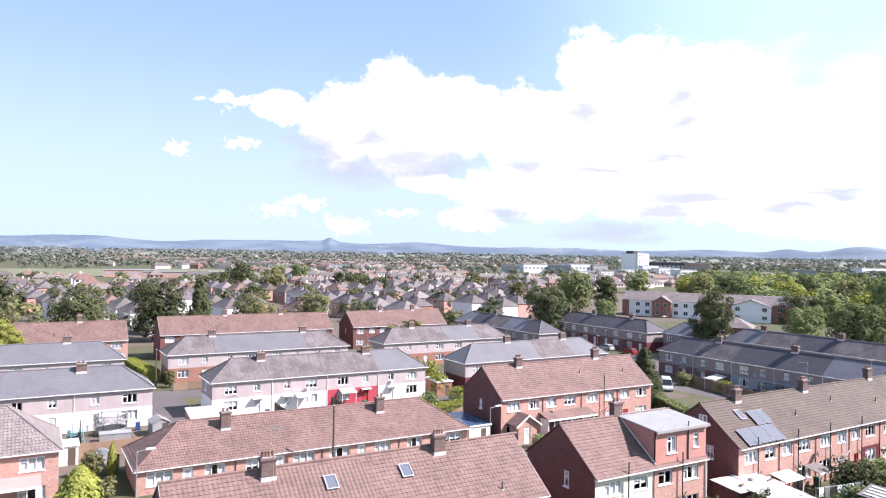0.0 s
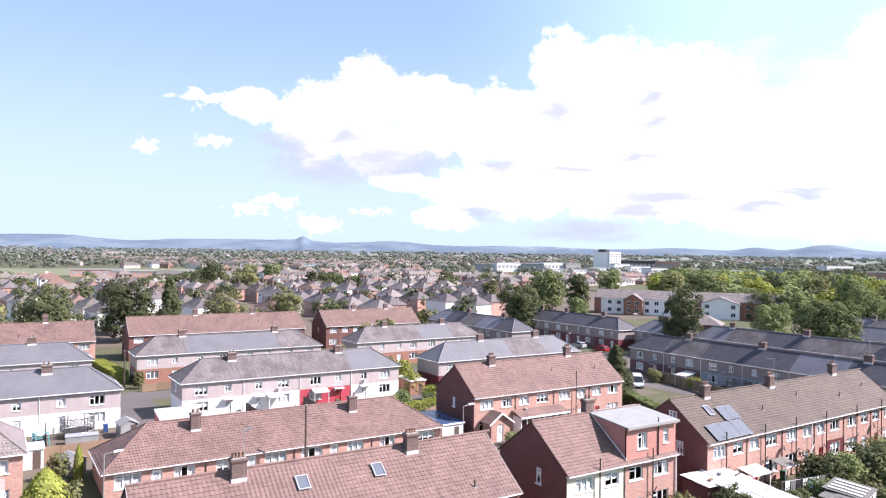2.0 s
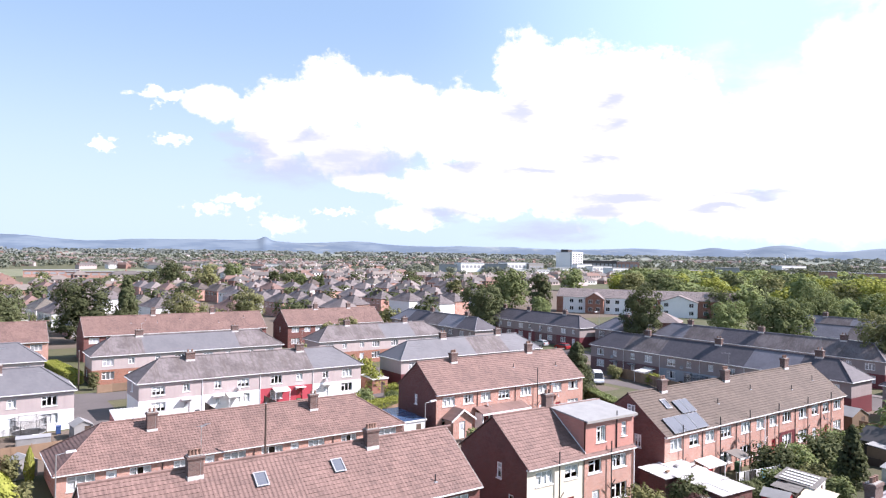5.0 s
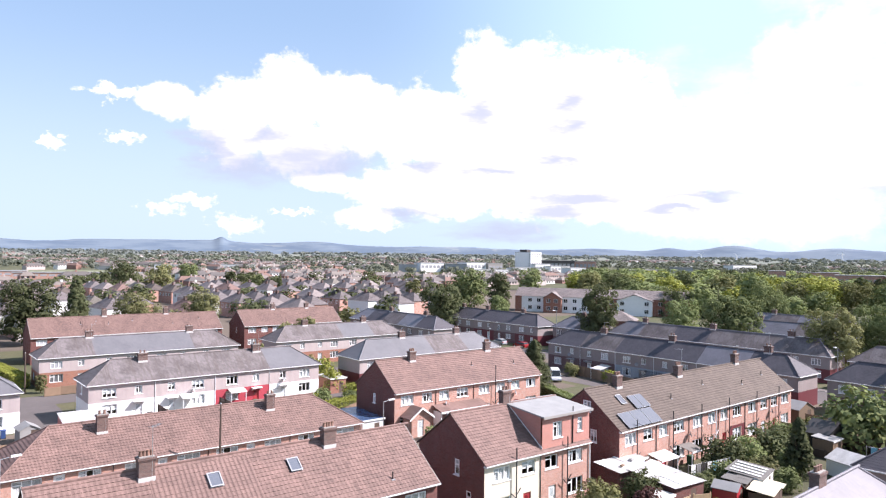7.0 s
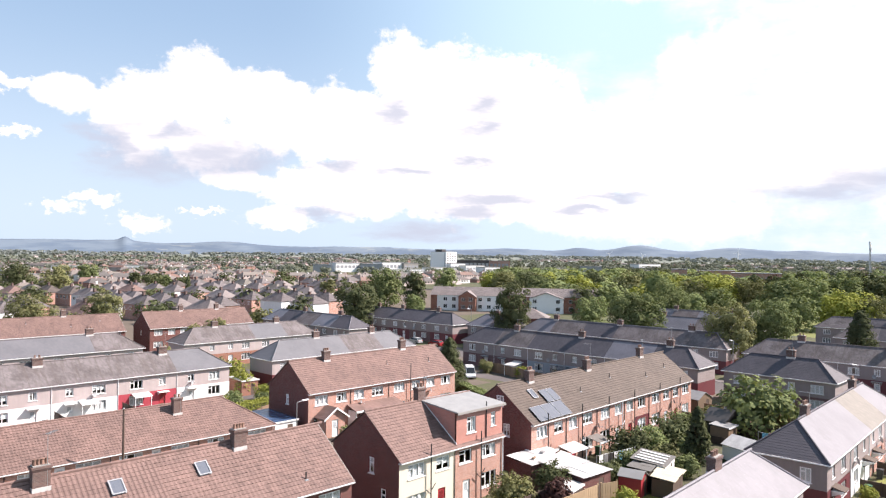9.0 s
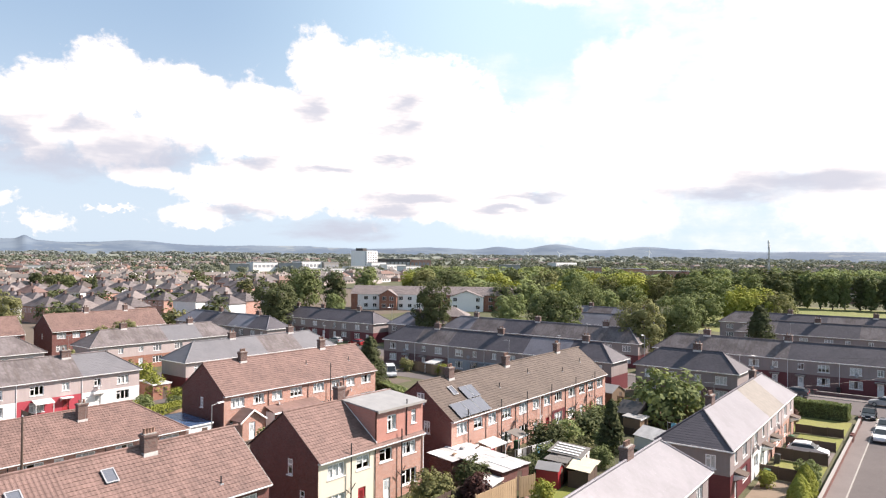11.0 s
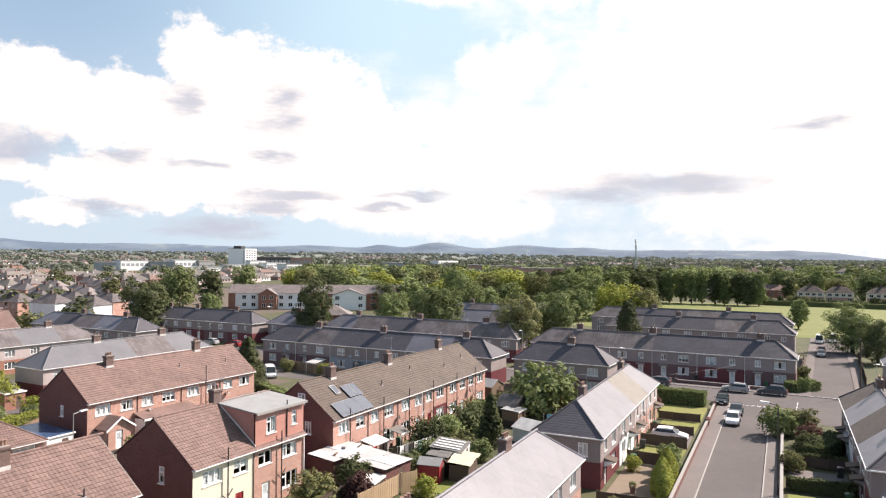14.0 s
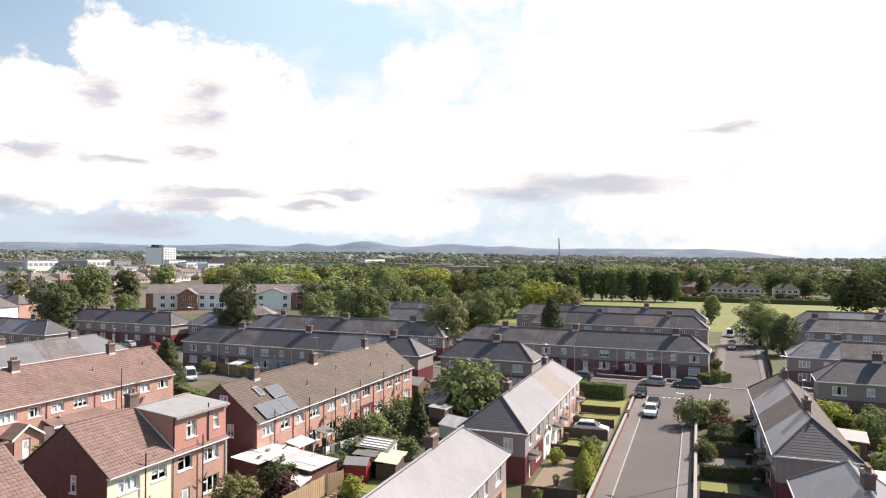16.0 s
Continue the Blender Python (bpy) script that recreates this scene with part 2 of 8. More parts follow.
def roofing(name, colour, second, width=0.3, gloss=0.6, moss=0.25, bumpy=0.35, mottle=1.0, streaks=0.0):
    """Tiles: each tile its own tone, broad weathering, lichen."""
    def build(g, bsdf, out):
        co, _, (x, y, z) = spot(g)
        row = g.math("MULTIPLY", z, 4.6)
        along = g.combine(g.math("DIVIDE", g.math("ADD", x, g.math("MULTIPLY", y, 0.37)), width), g.math("FLOOR", row), 0.0)
        cell = g.tree.nodes.new("ShaderNodeTexWhiteNoise")
        cell.noise_dimensions = "2D"
        fl = g.tree.nodes.new("ShaderNodeVectorMath")
        fl.operation = "FLOOR"
        g.link(along, fl.inputs[0])
        g.link(fl.outputs[0], cell.inputs["Vector"])
        n = g.noise(co, 0.35, 6.0, 0.65)
        patch = g.noise(co, 1.6, 6.0, 0.7)
        base = g.mix(g.step(n, 0.35, 0.68), colour, second)
        k = g.math("ADD", 1.0 - 0.42 * mottle, g.math("ADD", g.math("MULTIPLY", cell.outputs[0], 0.3 * mottle), g.math("MULTIPLY", patch, 0.55 * mottle)))
        base = g.mix(1.0, base, g.combine(k, k, k), "MULTIPLY")
        lich = g.step(g.noise(co, 5.0, 5.0, 0.7), 0.6, 0.75)
        base = g.mix(g.math("MULTIPLY", lich, moss), base, (0.33, 0.30, 0.22))
        if streaks:
            run = g.combine(g.math("MULTIPLY", x, 2.4), g.math("MULTIPLY", z, 0.4), 0.0)
            base = g.mix(g.math("MULTIPLY", g.step(g.noise(run, 1.0, 4.0, 0.6), 0.46, 0.66), streaks), base, (0.088, 0.070, 0.062))
            base = g.mix(g.math("MULTIPLY", g.step(g.noise(run, 1.7, 4.0, 0.6), 0.60, 0.74), streaks * 0.6), base, (0.25, 0.225, 0.21))
        g.link(base, bsdf.inputs["Base Color"])
        bsdf.inputs["Roughness"].default_value = gloss
        joint = g.math("PINGPONG", g.math("DIVIDE", g.math("ADD", x, g.math("MULTIPLY", y, 0.37)), width), 0.5)
        bump(g, bsdf, g.math("ADD", joint, g.math("MULTIPLY", patch, 0.5)), bumpy, 0.02)
    return material(name, build)


def leafage(name, colour, second, warm=(0.16, 0.13, 0.03)):
    def build(g, bsdf, out):
        co, _, _ = spot(g)
        r = island(g)
        c = g.mix(g.step(r, -0.2, 1.5), colour, second)
        c = g.mix(g.math("MULTIPLY", g.step(g.noise(co, 1.8, 3.0), 0.5, 0.75), 0.22), c, warm)
        o = g.math("ADD", 0.75, g.math("MULTIPLY", rnd(g), 0.5))
        c = g.mix(1.0, c, g.combine(o, o, o), "MULTIPLY")
        g.link(c, bsdf.inputs["Base Color"])
        bsdf.inputs["Roughness"].default_value = 0.9
        bsdf.inputs["Specular IOR Level"].default_value = 0.08
        t = g.tree.nodes.new("ShaderNodeBsdfTranslucent")
        g.link(g.mix(1.0, c, (1.25, 1.3, 0.9), "MULTIPLY"), t.inputs[0])
        m = g.add("ShaderNodeMixShader")
        m.inputs[0].default_value = 0.2
        g.link(bsdf.outputs[0], m.inputs[1])
        g.link(t.outputs[0], m.inputs[2])
        g.link(m.outputs[0], out.inputs[0])
    return material(name, build)


def glazing(name):
    def build(g, bsdf, out):
        gl = g.add("ShaderNodeBsdfGlossy", Roughness=0.02)
        tr = g.tree.nodes.new("ShaderNodeBsdfTransparent")
        tr.inputs[0].default_value = (0.88, 0.9, 0.91, 1)
        f = g.tree.nodes.new("ShaderNodeLayerWeight")
        f.inputs[0].default_value = 0.5
        m = g.add("ShaderNodeMixShader")
        g.link(g.math("ADD", 0.04, g.math("MULTIPLY", 0.7, g.math("POWER", f.outputs["Facing"], 4.0))), m.inputs[0])
        g.link(tr.outputs[0], m.inputs[1])
        g.link(gl.outputs[0], m.inputs[2])
        g.link(m.outputs[0], out.inputs[0])
    return material(name, build)


def turf(name, lawn, dry, soil):
    def build(g, bsdf, out):
        co, _, _ = spot(g)
        n, m, f = g.noise(co, 0.05, 6.0, 0.65), g.noise(co, 0.6, 5.0, 0.65), g.noise(co, 9.0, 4.0, 0.7)
        c = g.mix(g.step(n, 0.38, 0.64), lawn, dry)
        c = g.mix(g.math("MULTIPLY", g.step(m, 0.5, 0.72), 0.6), c, soil)
        k = g.math("ADD", 0.6, g.math("MULTIPLY", f, 0.8))
        g.link(g.mix(1.0, c, g.combine(k, k, k), "MULTIPLY"), bsdf.inputs["Base Color"])
        bsdf.inputs["Roughness"].default_value = 0.9
        bump(g, bsdf, f, 0.6, 0.05)
    return material(name, build)


def tarmac(name, colour):
    def build(g, bsdf, out):
        co, _, _ = spot(g)
        n, m, f = g.noise(co, 0.12, 5.0, 0.6), g.noise(co, 1.3, 5.0, 0.7), g.noise(co, 60.0, 2.0)
        k = g.math("ADD", 0.45, g.math("ADD", g.math("MULTIPLY", n, 0.55), g.math("ADD", g.math("MULTIPLY", m, 0.3), g.math("MULTIPLY", f, 0.25))))
        g.link(g.mix(1.0, colour, g.combine(k, k, k), "MULTIPLY"), bsdf.inputs["Base Color"])
        bsdf.inputs["Roughness"].default_value = 0.95
        bsdf.inputs["Specular IOR Level"].default_value = 0.25
        bump(g, bsdf, f, 0.4, 0.01)
    return material(name, build)


M = {
    # red brick, darkened further for the gable ends that lie in shade
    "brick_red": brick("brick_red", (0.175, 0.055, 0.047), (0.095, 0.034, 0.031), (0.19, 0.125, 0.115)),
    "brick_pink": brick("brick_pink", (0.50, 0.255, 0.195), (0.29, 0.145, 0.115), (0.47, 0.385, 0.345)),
    "brick_maroon": brick("brick_maroon", (0.155, 0.034, 0.043), (0.125, 0.03, 0.037), (0.125, 0.034, 0.04), True),
    "brick_dark": brick("brick_dark", (0.17, 0.09, 0.09), (0.13, 0.07, 0.07), (0.2, 0.15, 0.14)),
    "brick_scarlet": brick("brick_scarlet", (0.43, 0.06, 0.085), (0.39, 0.05, 0.075), (0.36, 0.055, 0.07), True),
    "brick_stack": brick("brick_stack", (0.150, 0.082, 0.070), (0.088, 0.054, 0.049), (0.20, 0.17, 0.155)),
    "brick_rust": brick("brick_rust", (0.33, 0.135, 0.09), (0.22, 0.09, 0.062), (0.3, 0.2, 0.16)),
    "brick_coral": brick("brick_coral", (0.49, 0.22, 0.18), (0.42, 0.185, 0.152), (0.46, 0.28, 0.24), True),
    "dash_pink": roughcast("dash_pink", (0.48, 0.41, 0.405)),
    "dash_grey": roughcast("dash_grey", (0.33, 0.28, 0.275)),
    "dash_blue": roughcast("dash_blue", (0.36, 0.41, 0.47)),
    "render_white": plain("render_white", (0.80, 0.80, 0.80), 0.7, vary=0.1, scale=0.8, relief=0.15),
    "render_cream": plain("render_cream", (0.68, 0.62, 0.52), 0.75, vary=0.1, scale=0.9, relief=0.15),
    "tile_brown": roofing("tile_brown", (0.186, 0.116, 0.101), (0.146, 0.092, 0.081), 0.3, 0.8, 0.2),
    "tile_olive": roofing("tile_olive", (0.100, 0.075, 0.062), (0.082, 0.062, 0.052), 0.3, 0.8, 0.2),
    "tile_slate": roofing("tile_slate", (0.175, 0.170, 0.194), (0.143, 0.139, 0.159), 0.25, 0.42, 0.1, 0.05, 0.35),
    # darkened to hold the shade of slopes facing -x and of hips
    "tile_blue": roofing("tile_blue", (0.080, 0.074, 0.088), (0.063, 0.059, 0.071), 0.3, 0.72, 0.06, 0.15, 0.6),
    # lighter counterpart for the sunlit slopes of rows facing -y
    "tile_grey": roofing("tile_grey", (0.140, 0.139, 0.152), (0.120, 0.119, 0.132), 0.3, 0.55, 0.04, 0.08, 0.3),
    "tile_worn": roofing("tile_worn", (0.158, 0.138, 0.142), (0.092, 0.078, 0.079), 0.25, 0.75, 0.4, streaks=0.55),
    "tile_pale": roofing("tile_pale", (0.215, 0.18, 0.172), (0.165, 0.14, 0.136), 0.28, 0.6, 0.3),
    "tile_tan": roofing("tile_tan", (0.150, 0.134, 0.114), (0.118, 0.104, 0.090), 0.28, 0.6, 0.3),
    "tile_dark": roofing("tile_dark", (0.10, 0.08, 0.072), (0.07, 0.058, 0.055), 0.28, 0.9, 0.3, 0.3),
    # dark for the shadow line under each course, besides dirt
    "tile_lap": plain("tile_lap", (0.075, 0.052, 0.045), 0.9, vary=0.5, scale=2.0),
    "upvc": plain("upvc", (0.82, 0.83, 0.84), 0.35, vary=0.04, scale=2.0),
    "paint_black": plain("paint_black", (0.025, 0.025, 0.028), 0.45, vary=0.2),
    "paint_red": plain("paint_red", (0.38, 0.04, 0.05), 0.45, vary=0.1),
    "paint_blue": plain("paint_blue", (0.08, 0.13, 0.26), 0.45, vary=0.1),
    "lead": plain("lead", (0.30, 0.31, 0.33), 0.5, vary=0.2),
    "felt_grey": plain("felt_grey", (0.27, 0.27, 0.27), 0.6, vary=0.45, scale=0.9, relief=0.2),
    "concrete": plain("concrete", (0.3, 0.285, 0.27), 0.85, vary=0.25, scale=1.0, relief=0.2),
    "clay": plain("clay", (0.22, 0.13, 0.10), 0.8, vary=0.2, spread=0.25),
    "galvanised": plain("galvanised", (0.42, 0.44, 0.45), 0.4, 0.6, vary=0.15),
    "dark_metal": plain("dark_metal", (0.06, 0.055, 0.055), 0.5, 0.2, vary=0.2),
    "timber": plain("timber", (0.22, 0.15, 0.10), 0.8, vary=0.35, scale=1.5, relief=0.3, spread=0.2),
    "timber_dark": plain("timber_dark", (0.10, 0.07, 0.055), 0.8, vary=0.3, scale=1.5, relief=0.3, spread=0.2),
    "timber_pale": plain("timber_pale", (0.42, 0.30, 0.19), 0.8, vary=0.3, scale=1.5, relief=0.3, spread=0.15),
    "bark": plain("bark", (0.12, 0.09, 0.065), 0.9, vary=0.4, scale=3.0, relief=0.6),
    "glass": glazing("glass"),
    "curtain": plain("curtain", (0.80, 0.80, 0.79), 0.9, vary=0.15, spread=0.18),
    "inside": plain("inside", (0.25, 0.23, 0.21), 0.9, vary=0.2),
    "grass": turf("grass", (0.055, 0.065, 0.024), (0.09, 0.085, 0.04), (0.08, 0.068, 0.048)),
    "lawn": turf("lawn", (0.14, 0.165, 0.03), (0.19, 0.19, 0.05), (0.16, 0.145, 0.055)),
    "meadow": turf("meadow", (0.125, 0.15, 0.032), (0.16, 0.165, 0.05), (0.15, 0.14, 0.05)),
    "sports": turf("sports", (0.125, 0.138, 0.075), (0.165, 0.170, 0.105), (0.16, 0.15, 0.10)),
    # grass and earth tones darkened to hold the back gardens' shade
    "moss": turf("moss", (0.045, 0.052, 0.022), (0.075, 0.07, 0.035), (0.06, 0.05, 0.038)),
    "tarmac": tarmac("tarmac", (0.112, 0.099, 0.098)),
    "paving": tarmac("paving", (0.162, 0.142, 0.137)),
    "yard": tarmac("yard", (0.13, 0.105, 0.085)),
    "leaf_green": leafage("leaf_green", (0.118, 0.150, 0.066), (0.245, 0.280, 0.128)),
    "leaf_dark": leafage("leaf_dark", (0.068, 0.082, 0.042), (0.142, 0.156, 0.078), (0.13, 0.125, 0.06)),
    # these two are greyed and lightened: distance haze put into the leaf colour
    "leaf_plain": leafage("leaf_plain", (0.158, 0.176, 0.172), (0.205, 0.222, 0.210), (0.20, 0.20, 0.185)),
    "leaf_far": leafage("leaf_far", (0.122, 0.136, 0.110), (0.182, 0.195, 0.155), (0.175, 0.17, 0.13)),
    "leaf_lime": leafage("leaf_lime", (0.182, 0.200, 0.042), (0.315, 0.328, 0.088), (0.27, 0.27, 0.10)),
    "leaf_olive": leafage("leaf_olive", (0.135, 0.140, 0.065), (0.245, 0.245, 0.115), (0.23, 0.19, 0.085)),
    "leaf_purple": leafage("leaf_purple", (0.09, 0.045, 0.045), (0.14, 0.08, 0.07), (0.12, 0.06, 0.05)),
}
for key, colour, rough in (("canopy_pink", (0.50, 0.24, 0.22), 0.7), ("roof_white", (0.50, 0.49, 0.48), 0.5), ("corrugated", (0.15, 0.14, 0.13), 0.6),
                           ("sheet_cream", (0.56, 0.51, 0.38), 0.6), ("blue_glass", (0.05, 0.09, 0.17), 0.25), ("cloth_blue", (0.15, 0.42, 0.58), 0.9), ("cloth_red", (0.62, 0.08, 0.06), 0.9), ("gravel", (0.20, 0.155, 0.115), 0.95)):
    M[key] = plain(key, colour, rough, vary=0.6 if key == "roof_white" else 0.25, scale=1.4, relief=0.2)


# ---------------------------------------------------------------- mesh helpers
def mesh(name, verts, faces, mat, smooth=False, weld=False):
    me = bpy.data.meshes.new(name)
    if weld:
        index, keep, remap = {}, [], []
        for p in verts:
            k = (round(p[0], 4), round(p[1], 4), round(p[2], 4))
            if k not in index:
                index[k] = len(keep)
                keep.append(p)
            remap.append(index[k])
        cut = []
        for f in faces:
            g = []
            for i in f:
                if remap[i] not in g:
                    g.append(remap[i])
            if len(g) > 2:
                cut.append(g)
        verts, faces = keep, cut
    me.from_pydata(verts, [], faces)
    me.materials.append(M[mat] if isinstance(mat, str) else mat)
    if smooth:
        me.polygons.foreach_set("use_smooth", [True] * len(me.polygons))
    me.update()
    return me


class Shape:
    """Collects vertices and faces of one mesh."""

    def __init__(self):
        self.v, self.f = [], []

    def quad(self, *pts):
        n = len(self.v)
        self.v.extend(tuple(p) for p in pts)
        self.f.append(tuple(range(n, n + len(pts))))
        return self

    def box(self, x0, y0, z0, x1, y1, z1, m=None):
        n = len(self.v)
        pts = [(x, y, z) for z in (z0, z1) for y in (y0, y1) for x in (x0, x1)]
        self.v.extend(tuple(m @ Vector(p)) for p in pts) if m else self.v.extend(pts)
        self.f.extend(tuple(n + i for i in q) for q in ((0, 2, 3, 1), (4, 5, 7, 6), (0, 1, 5, 4), (2, 6, 7, 3), (0, 4, 6, 2), (1, 3, 7, 5)))
        return self

    def tube(self, a, b, r0, r1=None, sides=8, cap=True):
        r1 = r0 if r1 is None else r1
        a, b = Vector(a), Vector(b)
        q = (b - a).to_track_quat("Z", "Y")
        n = len(self.v)
        for c, r in ((a, r0), (b, r1)):
            for i in range(sides):
                t = 2 * math.pi * i / sides
                self.v.append(tuple(c + q @ Vector((r * math.cos(t), r * math.sin(t), 0))))
        for i in range(sides):
            j = (i + 1) % sides
            self.f.append((n + i, n + j, n + sides + j, n + sides + i))
        if cap:
            self.f.append(tuple(n + i for i in reversed(range(sides))))
            self.f.append(tuple(n + sides + i for i in range(sides)))
        return self

    def prism(self, outline, lo, hi, axis="y"):
        """An outline of (u, v) pulled along an axis: y -> (u, t, v), x -> (t, u, v), z -> (u, v, t)."""
        put = {"y": lambda u, v, t: (u, t, v), "x": lambda u, v, t: (t, u, v), "z": lambda u, v, t: (u, v, t)}[axis]
        n, k = len(self.v), len(outline)
        for t in (lo, hi):
            self.v.extend(put(u, v, t) for u, v in outline)
        self.f.append(tuple(range(n, n + k)))
        self.f.append(tuple(reversed(range(n + k, n + 2 * k))))
        for i in range(k):
            j = (i + 1) % k
            self.f.append((n + i, n + k + i, n + k + j, n + j))
        return self

    def bars(self, x0, x1, z0, z1, y0, y1, t):
        """A rectangular frame of bars t wide."""
        self.box(x0, y0, z0, x1, y1, z0 + t).box(x0, y0, z1 - t, x1, y1, z1)
        return self.box(x0, y0, z0 + t, x0 + t, y1, z1 - t).box(x1 - t, y0, z0 + t, x1, y1, z1 - t)

    def wall(self, x0, x1, z0, z1, y, thick, holes=()):
        """An upright wall along x whose face lies at y, with openings (x0, z0, x1, z1) right through it."""
        xs = sorted({x0, x1, *(h[0] for h in holes), *(h[2] for h in holes)})
        zs = sorted({z0, z1, *(h[1] for h in holes), *(h[3] for h in holes)})
        xs = [v for v in xs if x0 <= v <= x1]
        zs = [v for v in zs if z0 <= v <= z1]
        for a, b in zip(xs, xs[1:]):
            for c, d in zip(zs, zs[1:]):
                u, w = (a + b) / 2, (c + d) / 2
                if any(h[0] < u < h[2] and h[1] < w < h[3] for h in holes):
                    continue
                self.quad((a, y, c), (b, y, c), (b, y, d), (a, y, d))
                self.quad((a, y + thick, d), (b, y + thick, d), (b, y + thick, c), (a, y + thick, c))
        for a, c, b, d in holes:
            c, d = max(c, z0), min(d, z1)
            if d <= c or a < x0 or b > x1:
                continue
            self.quad((a, y, c), (a, y + thick, c), (b, y + thick, c), (b, y, c))
            self.quad((a, y, d), (b, y, d), (b, y + thick, d), (a, y + thick, d))
            self.quad((a, y, c), (a, y, d), (a, y + thick, d), (a, y + thick, c))
            self.quad((b, y, c), (b, y + thick, c), (b, y + thick, d), (b, y, d))
        return self

    def turned(self, m):
        self.v = [tuple(m @ Vector(p)) for p in self.v]
        return self

    def mesh(self, name, mat, smooth=False):
        return mesh(name, self.v, self.f, mat, smooth, True)


MESHES = {}


def part(name, shape, mat, parent, label="", at=None, kind="", smooth=False):
    """One mesh as a part under its thing (or under a part). shape: a Shape or a mesh that is shared."""
    data = shape.mesh(name, mat, smooth) if isinstance(shape, Shape) else shape
    ob = new(name, data)
    ob.parent = parent
    if at is not None:
        ob.matrix_basis = at
    return tagged(ob, label, kind=kind)


# the street, its two rows and their gardens lie a little askew to the other rows
STREET = pose(75, 8, 0, 0, 0, 2.7) @ pose(-75, -8, 0)


def in_street(at, data):
    p = at.translation
    if data and data.vertices and p.length < 0.001:
        xs, ys = [v.co.x for v in data.vertices], [v.co.y for v in data.vertices]
        p = Vector(((min(xs) + max(xs)) / 2, (min(ys) + max(ys)) / 2, 0))
    return 18 < p.x < (104 if p.y < 2 else 112.8) and -22 < p.y < 25.9


def thing(name, at, label, category, group="", kind="", data=None):
    ob = new(name, data)
    ob.matrix_basis = STREET @ at if in_street(at, data) else at
    return tagged(ob, label, category, group, kind)


def shared(key, make):
    if key not in MESHES:
        MESHES[key] = make()
    return MESHES[key]


# ---------------------------------------------------------------- windows, doors, chimneys
M["netted_glass"] = plain("netted_glass", (0.30, 0.31, 0.33), 0.12, vary=0.3, spread=0.75, scale=1.0)

def window(parent, x, y, z, w, h, rz=0.0, style=2, curtains=True, mat="upvc"):
    """A framed window in its opening: casements, sill, glass and curtains. Its face lies at y, set back a little."""
    lights = []
    for i in range(style):
        a, b = (0.09 if i == 0 else w * i / style + 0.05), (w - 0.09 if i == style - 1 else w * (i + 1) / style - 0.05)
        if i == 0 and style > 1:
            lights += [(a, 0.09, b, h * 0.66), (a, h * 0.75, b, h - 0.09)]
        elif style == 1 and h > 1.0:
            lights += [(a, 0.09, b, h * 0.60), (a, h * 0.69, b, h - 0.09)]
        else:
            lights.append((a, 0.09, b, h - 0.09))

    def frame_mesh():
        return Shape().wall(0, w, 0, h, 0.05, 0.08, lights).box(0, 0.05, 0, w, 0.13, 0.02).mesh("window", mat)

    def pane_mesh():
        return Shape().box(0.05, 0.085, 0.05, w - 0.05, 0.1, h - 0.05).mesh("pane", "netted_glass")

    def curtain_mesh(reach):
        s = Shape()
        k = max(3, int(w * 4))
        for i in range(k):
            a, b = reach * i / k, reach * (i + 1) / k
            ya, yb = 0.14 + 0.03 * (i % 2), 0.14 + 0.03 * ((i + 1) % 2)
            s.quad((a, ya, 0.02), (b, yb, 0.02), (b, yb, h - 0.02), (a, ya, h - 0.02))
        return s.mesh("curtain", "curtain")

    def blind_mesh(drop):
        return Shape().box(0.04, 0.14, h * (1 - drop), w - 0.04, 0.152, h - 0.03).mesh("blind", "curtain")

    at = pose(x, y, z, 0, 0, rz)
    ob = part("window", shared(("win", w, h, style, mat), frame_mesh), mat, parent, at=at)
    if curtains:
        for a, c, b, d in lights:
            p = part("pane", shared(("light", round(b - a, 3), round(d - c, 3)), lambda: Shape().box(-0.01, 0.085, -0.01, b - a + 0.01, 0.1, d - c + 0.01).mesh("pane", "glass")), "glass", ob, at=pose(a, 0, c))
            p.visible_shadow = False
        part("sill", shared(("sill", w), lambda: Shape().box(-0.07, -0.09, -0.08, w + 0.07, 0.05, 0.0).mesh("sill", "upvc")), "upvc", ob)
    else:
        part("pane", shared(("pane", w, h), pane_mesh), "netted_glass", ob, at=pose(0, 0.02, 0))
    if curtains:
        luck = random.random()
        if luck < 0.28:
            for k, x0 in ((0.28, 0.0), (0.28, w * 0.72)):
                part("curtain", shared(("curtain", w, h), lambda: curtain_mesh(w * 0.28)), "curtain", ob, at=pose(x0, 0, 0))
        elif luck < 0.68:
            part("curtain", shared(("net", w, h), lambda: curtain_mesh(w)), "curtain", ob, "white net curtain")
        elif luck < 0.90:
            part("blind", shared(("blind", w, h), lambda: blind_mesh(0.6)), "curtain", ob)
    return ob


def door(parent, x, y, w, h, mat="upvc", rz=0.0, z=0.0):
    def leaf():
        s = Shape().box(0, 0.06, 0, w, 0.11, h).bars(-0.03, w + 0.03, 0, h + 0.03, 0.03, 0.13, 0.07)
        s.box(w * 0.2, 0.045, h * 0.12, w * 0.8, 0.06, h * 0.42)
        return s.mesh("door", mat)

    ob = part("door", shared(("door", w, h, mat), leaf), mat, parent, at=pose(x, y, z, 0, 0, rz))
    part("pane", shared(("doorpane", w, h), lambda: Shape().box(w * 0.25, 0.045, h * 0.52, w * 0.75, 0.058, h * 0.88).mesh("pane", "glass")), "glass", ob)
    part("handle", shared(("doorhandle", w), lambda: Shape().box(w * 0.84, 0.0, 1.0, w * 0.9, 0.06, 1.14).mesh("handle", "galvanised")), "galvanised", ob)
    return ob


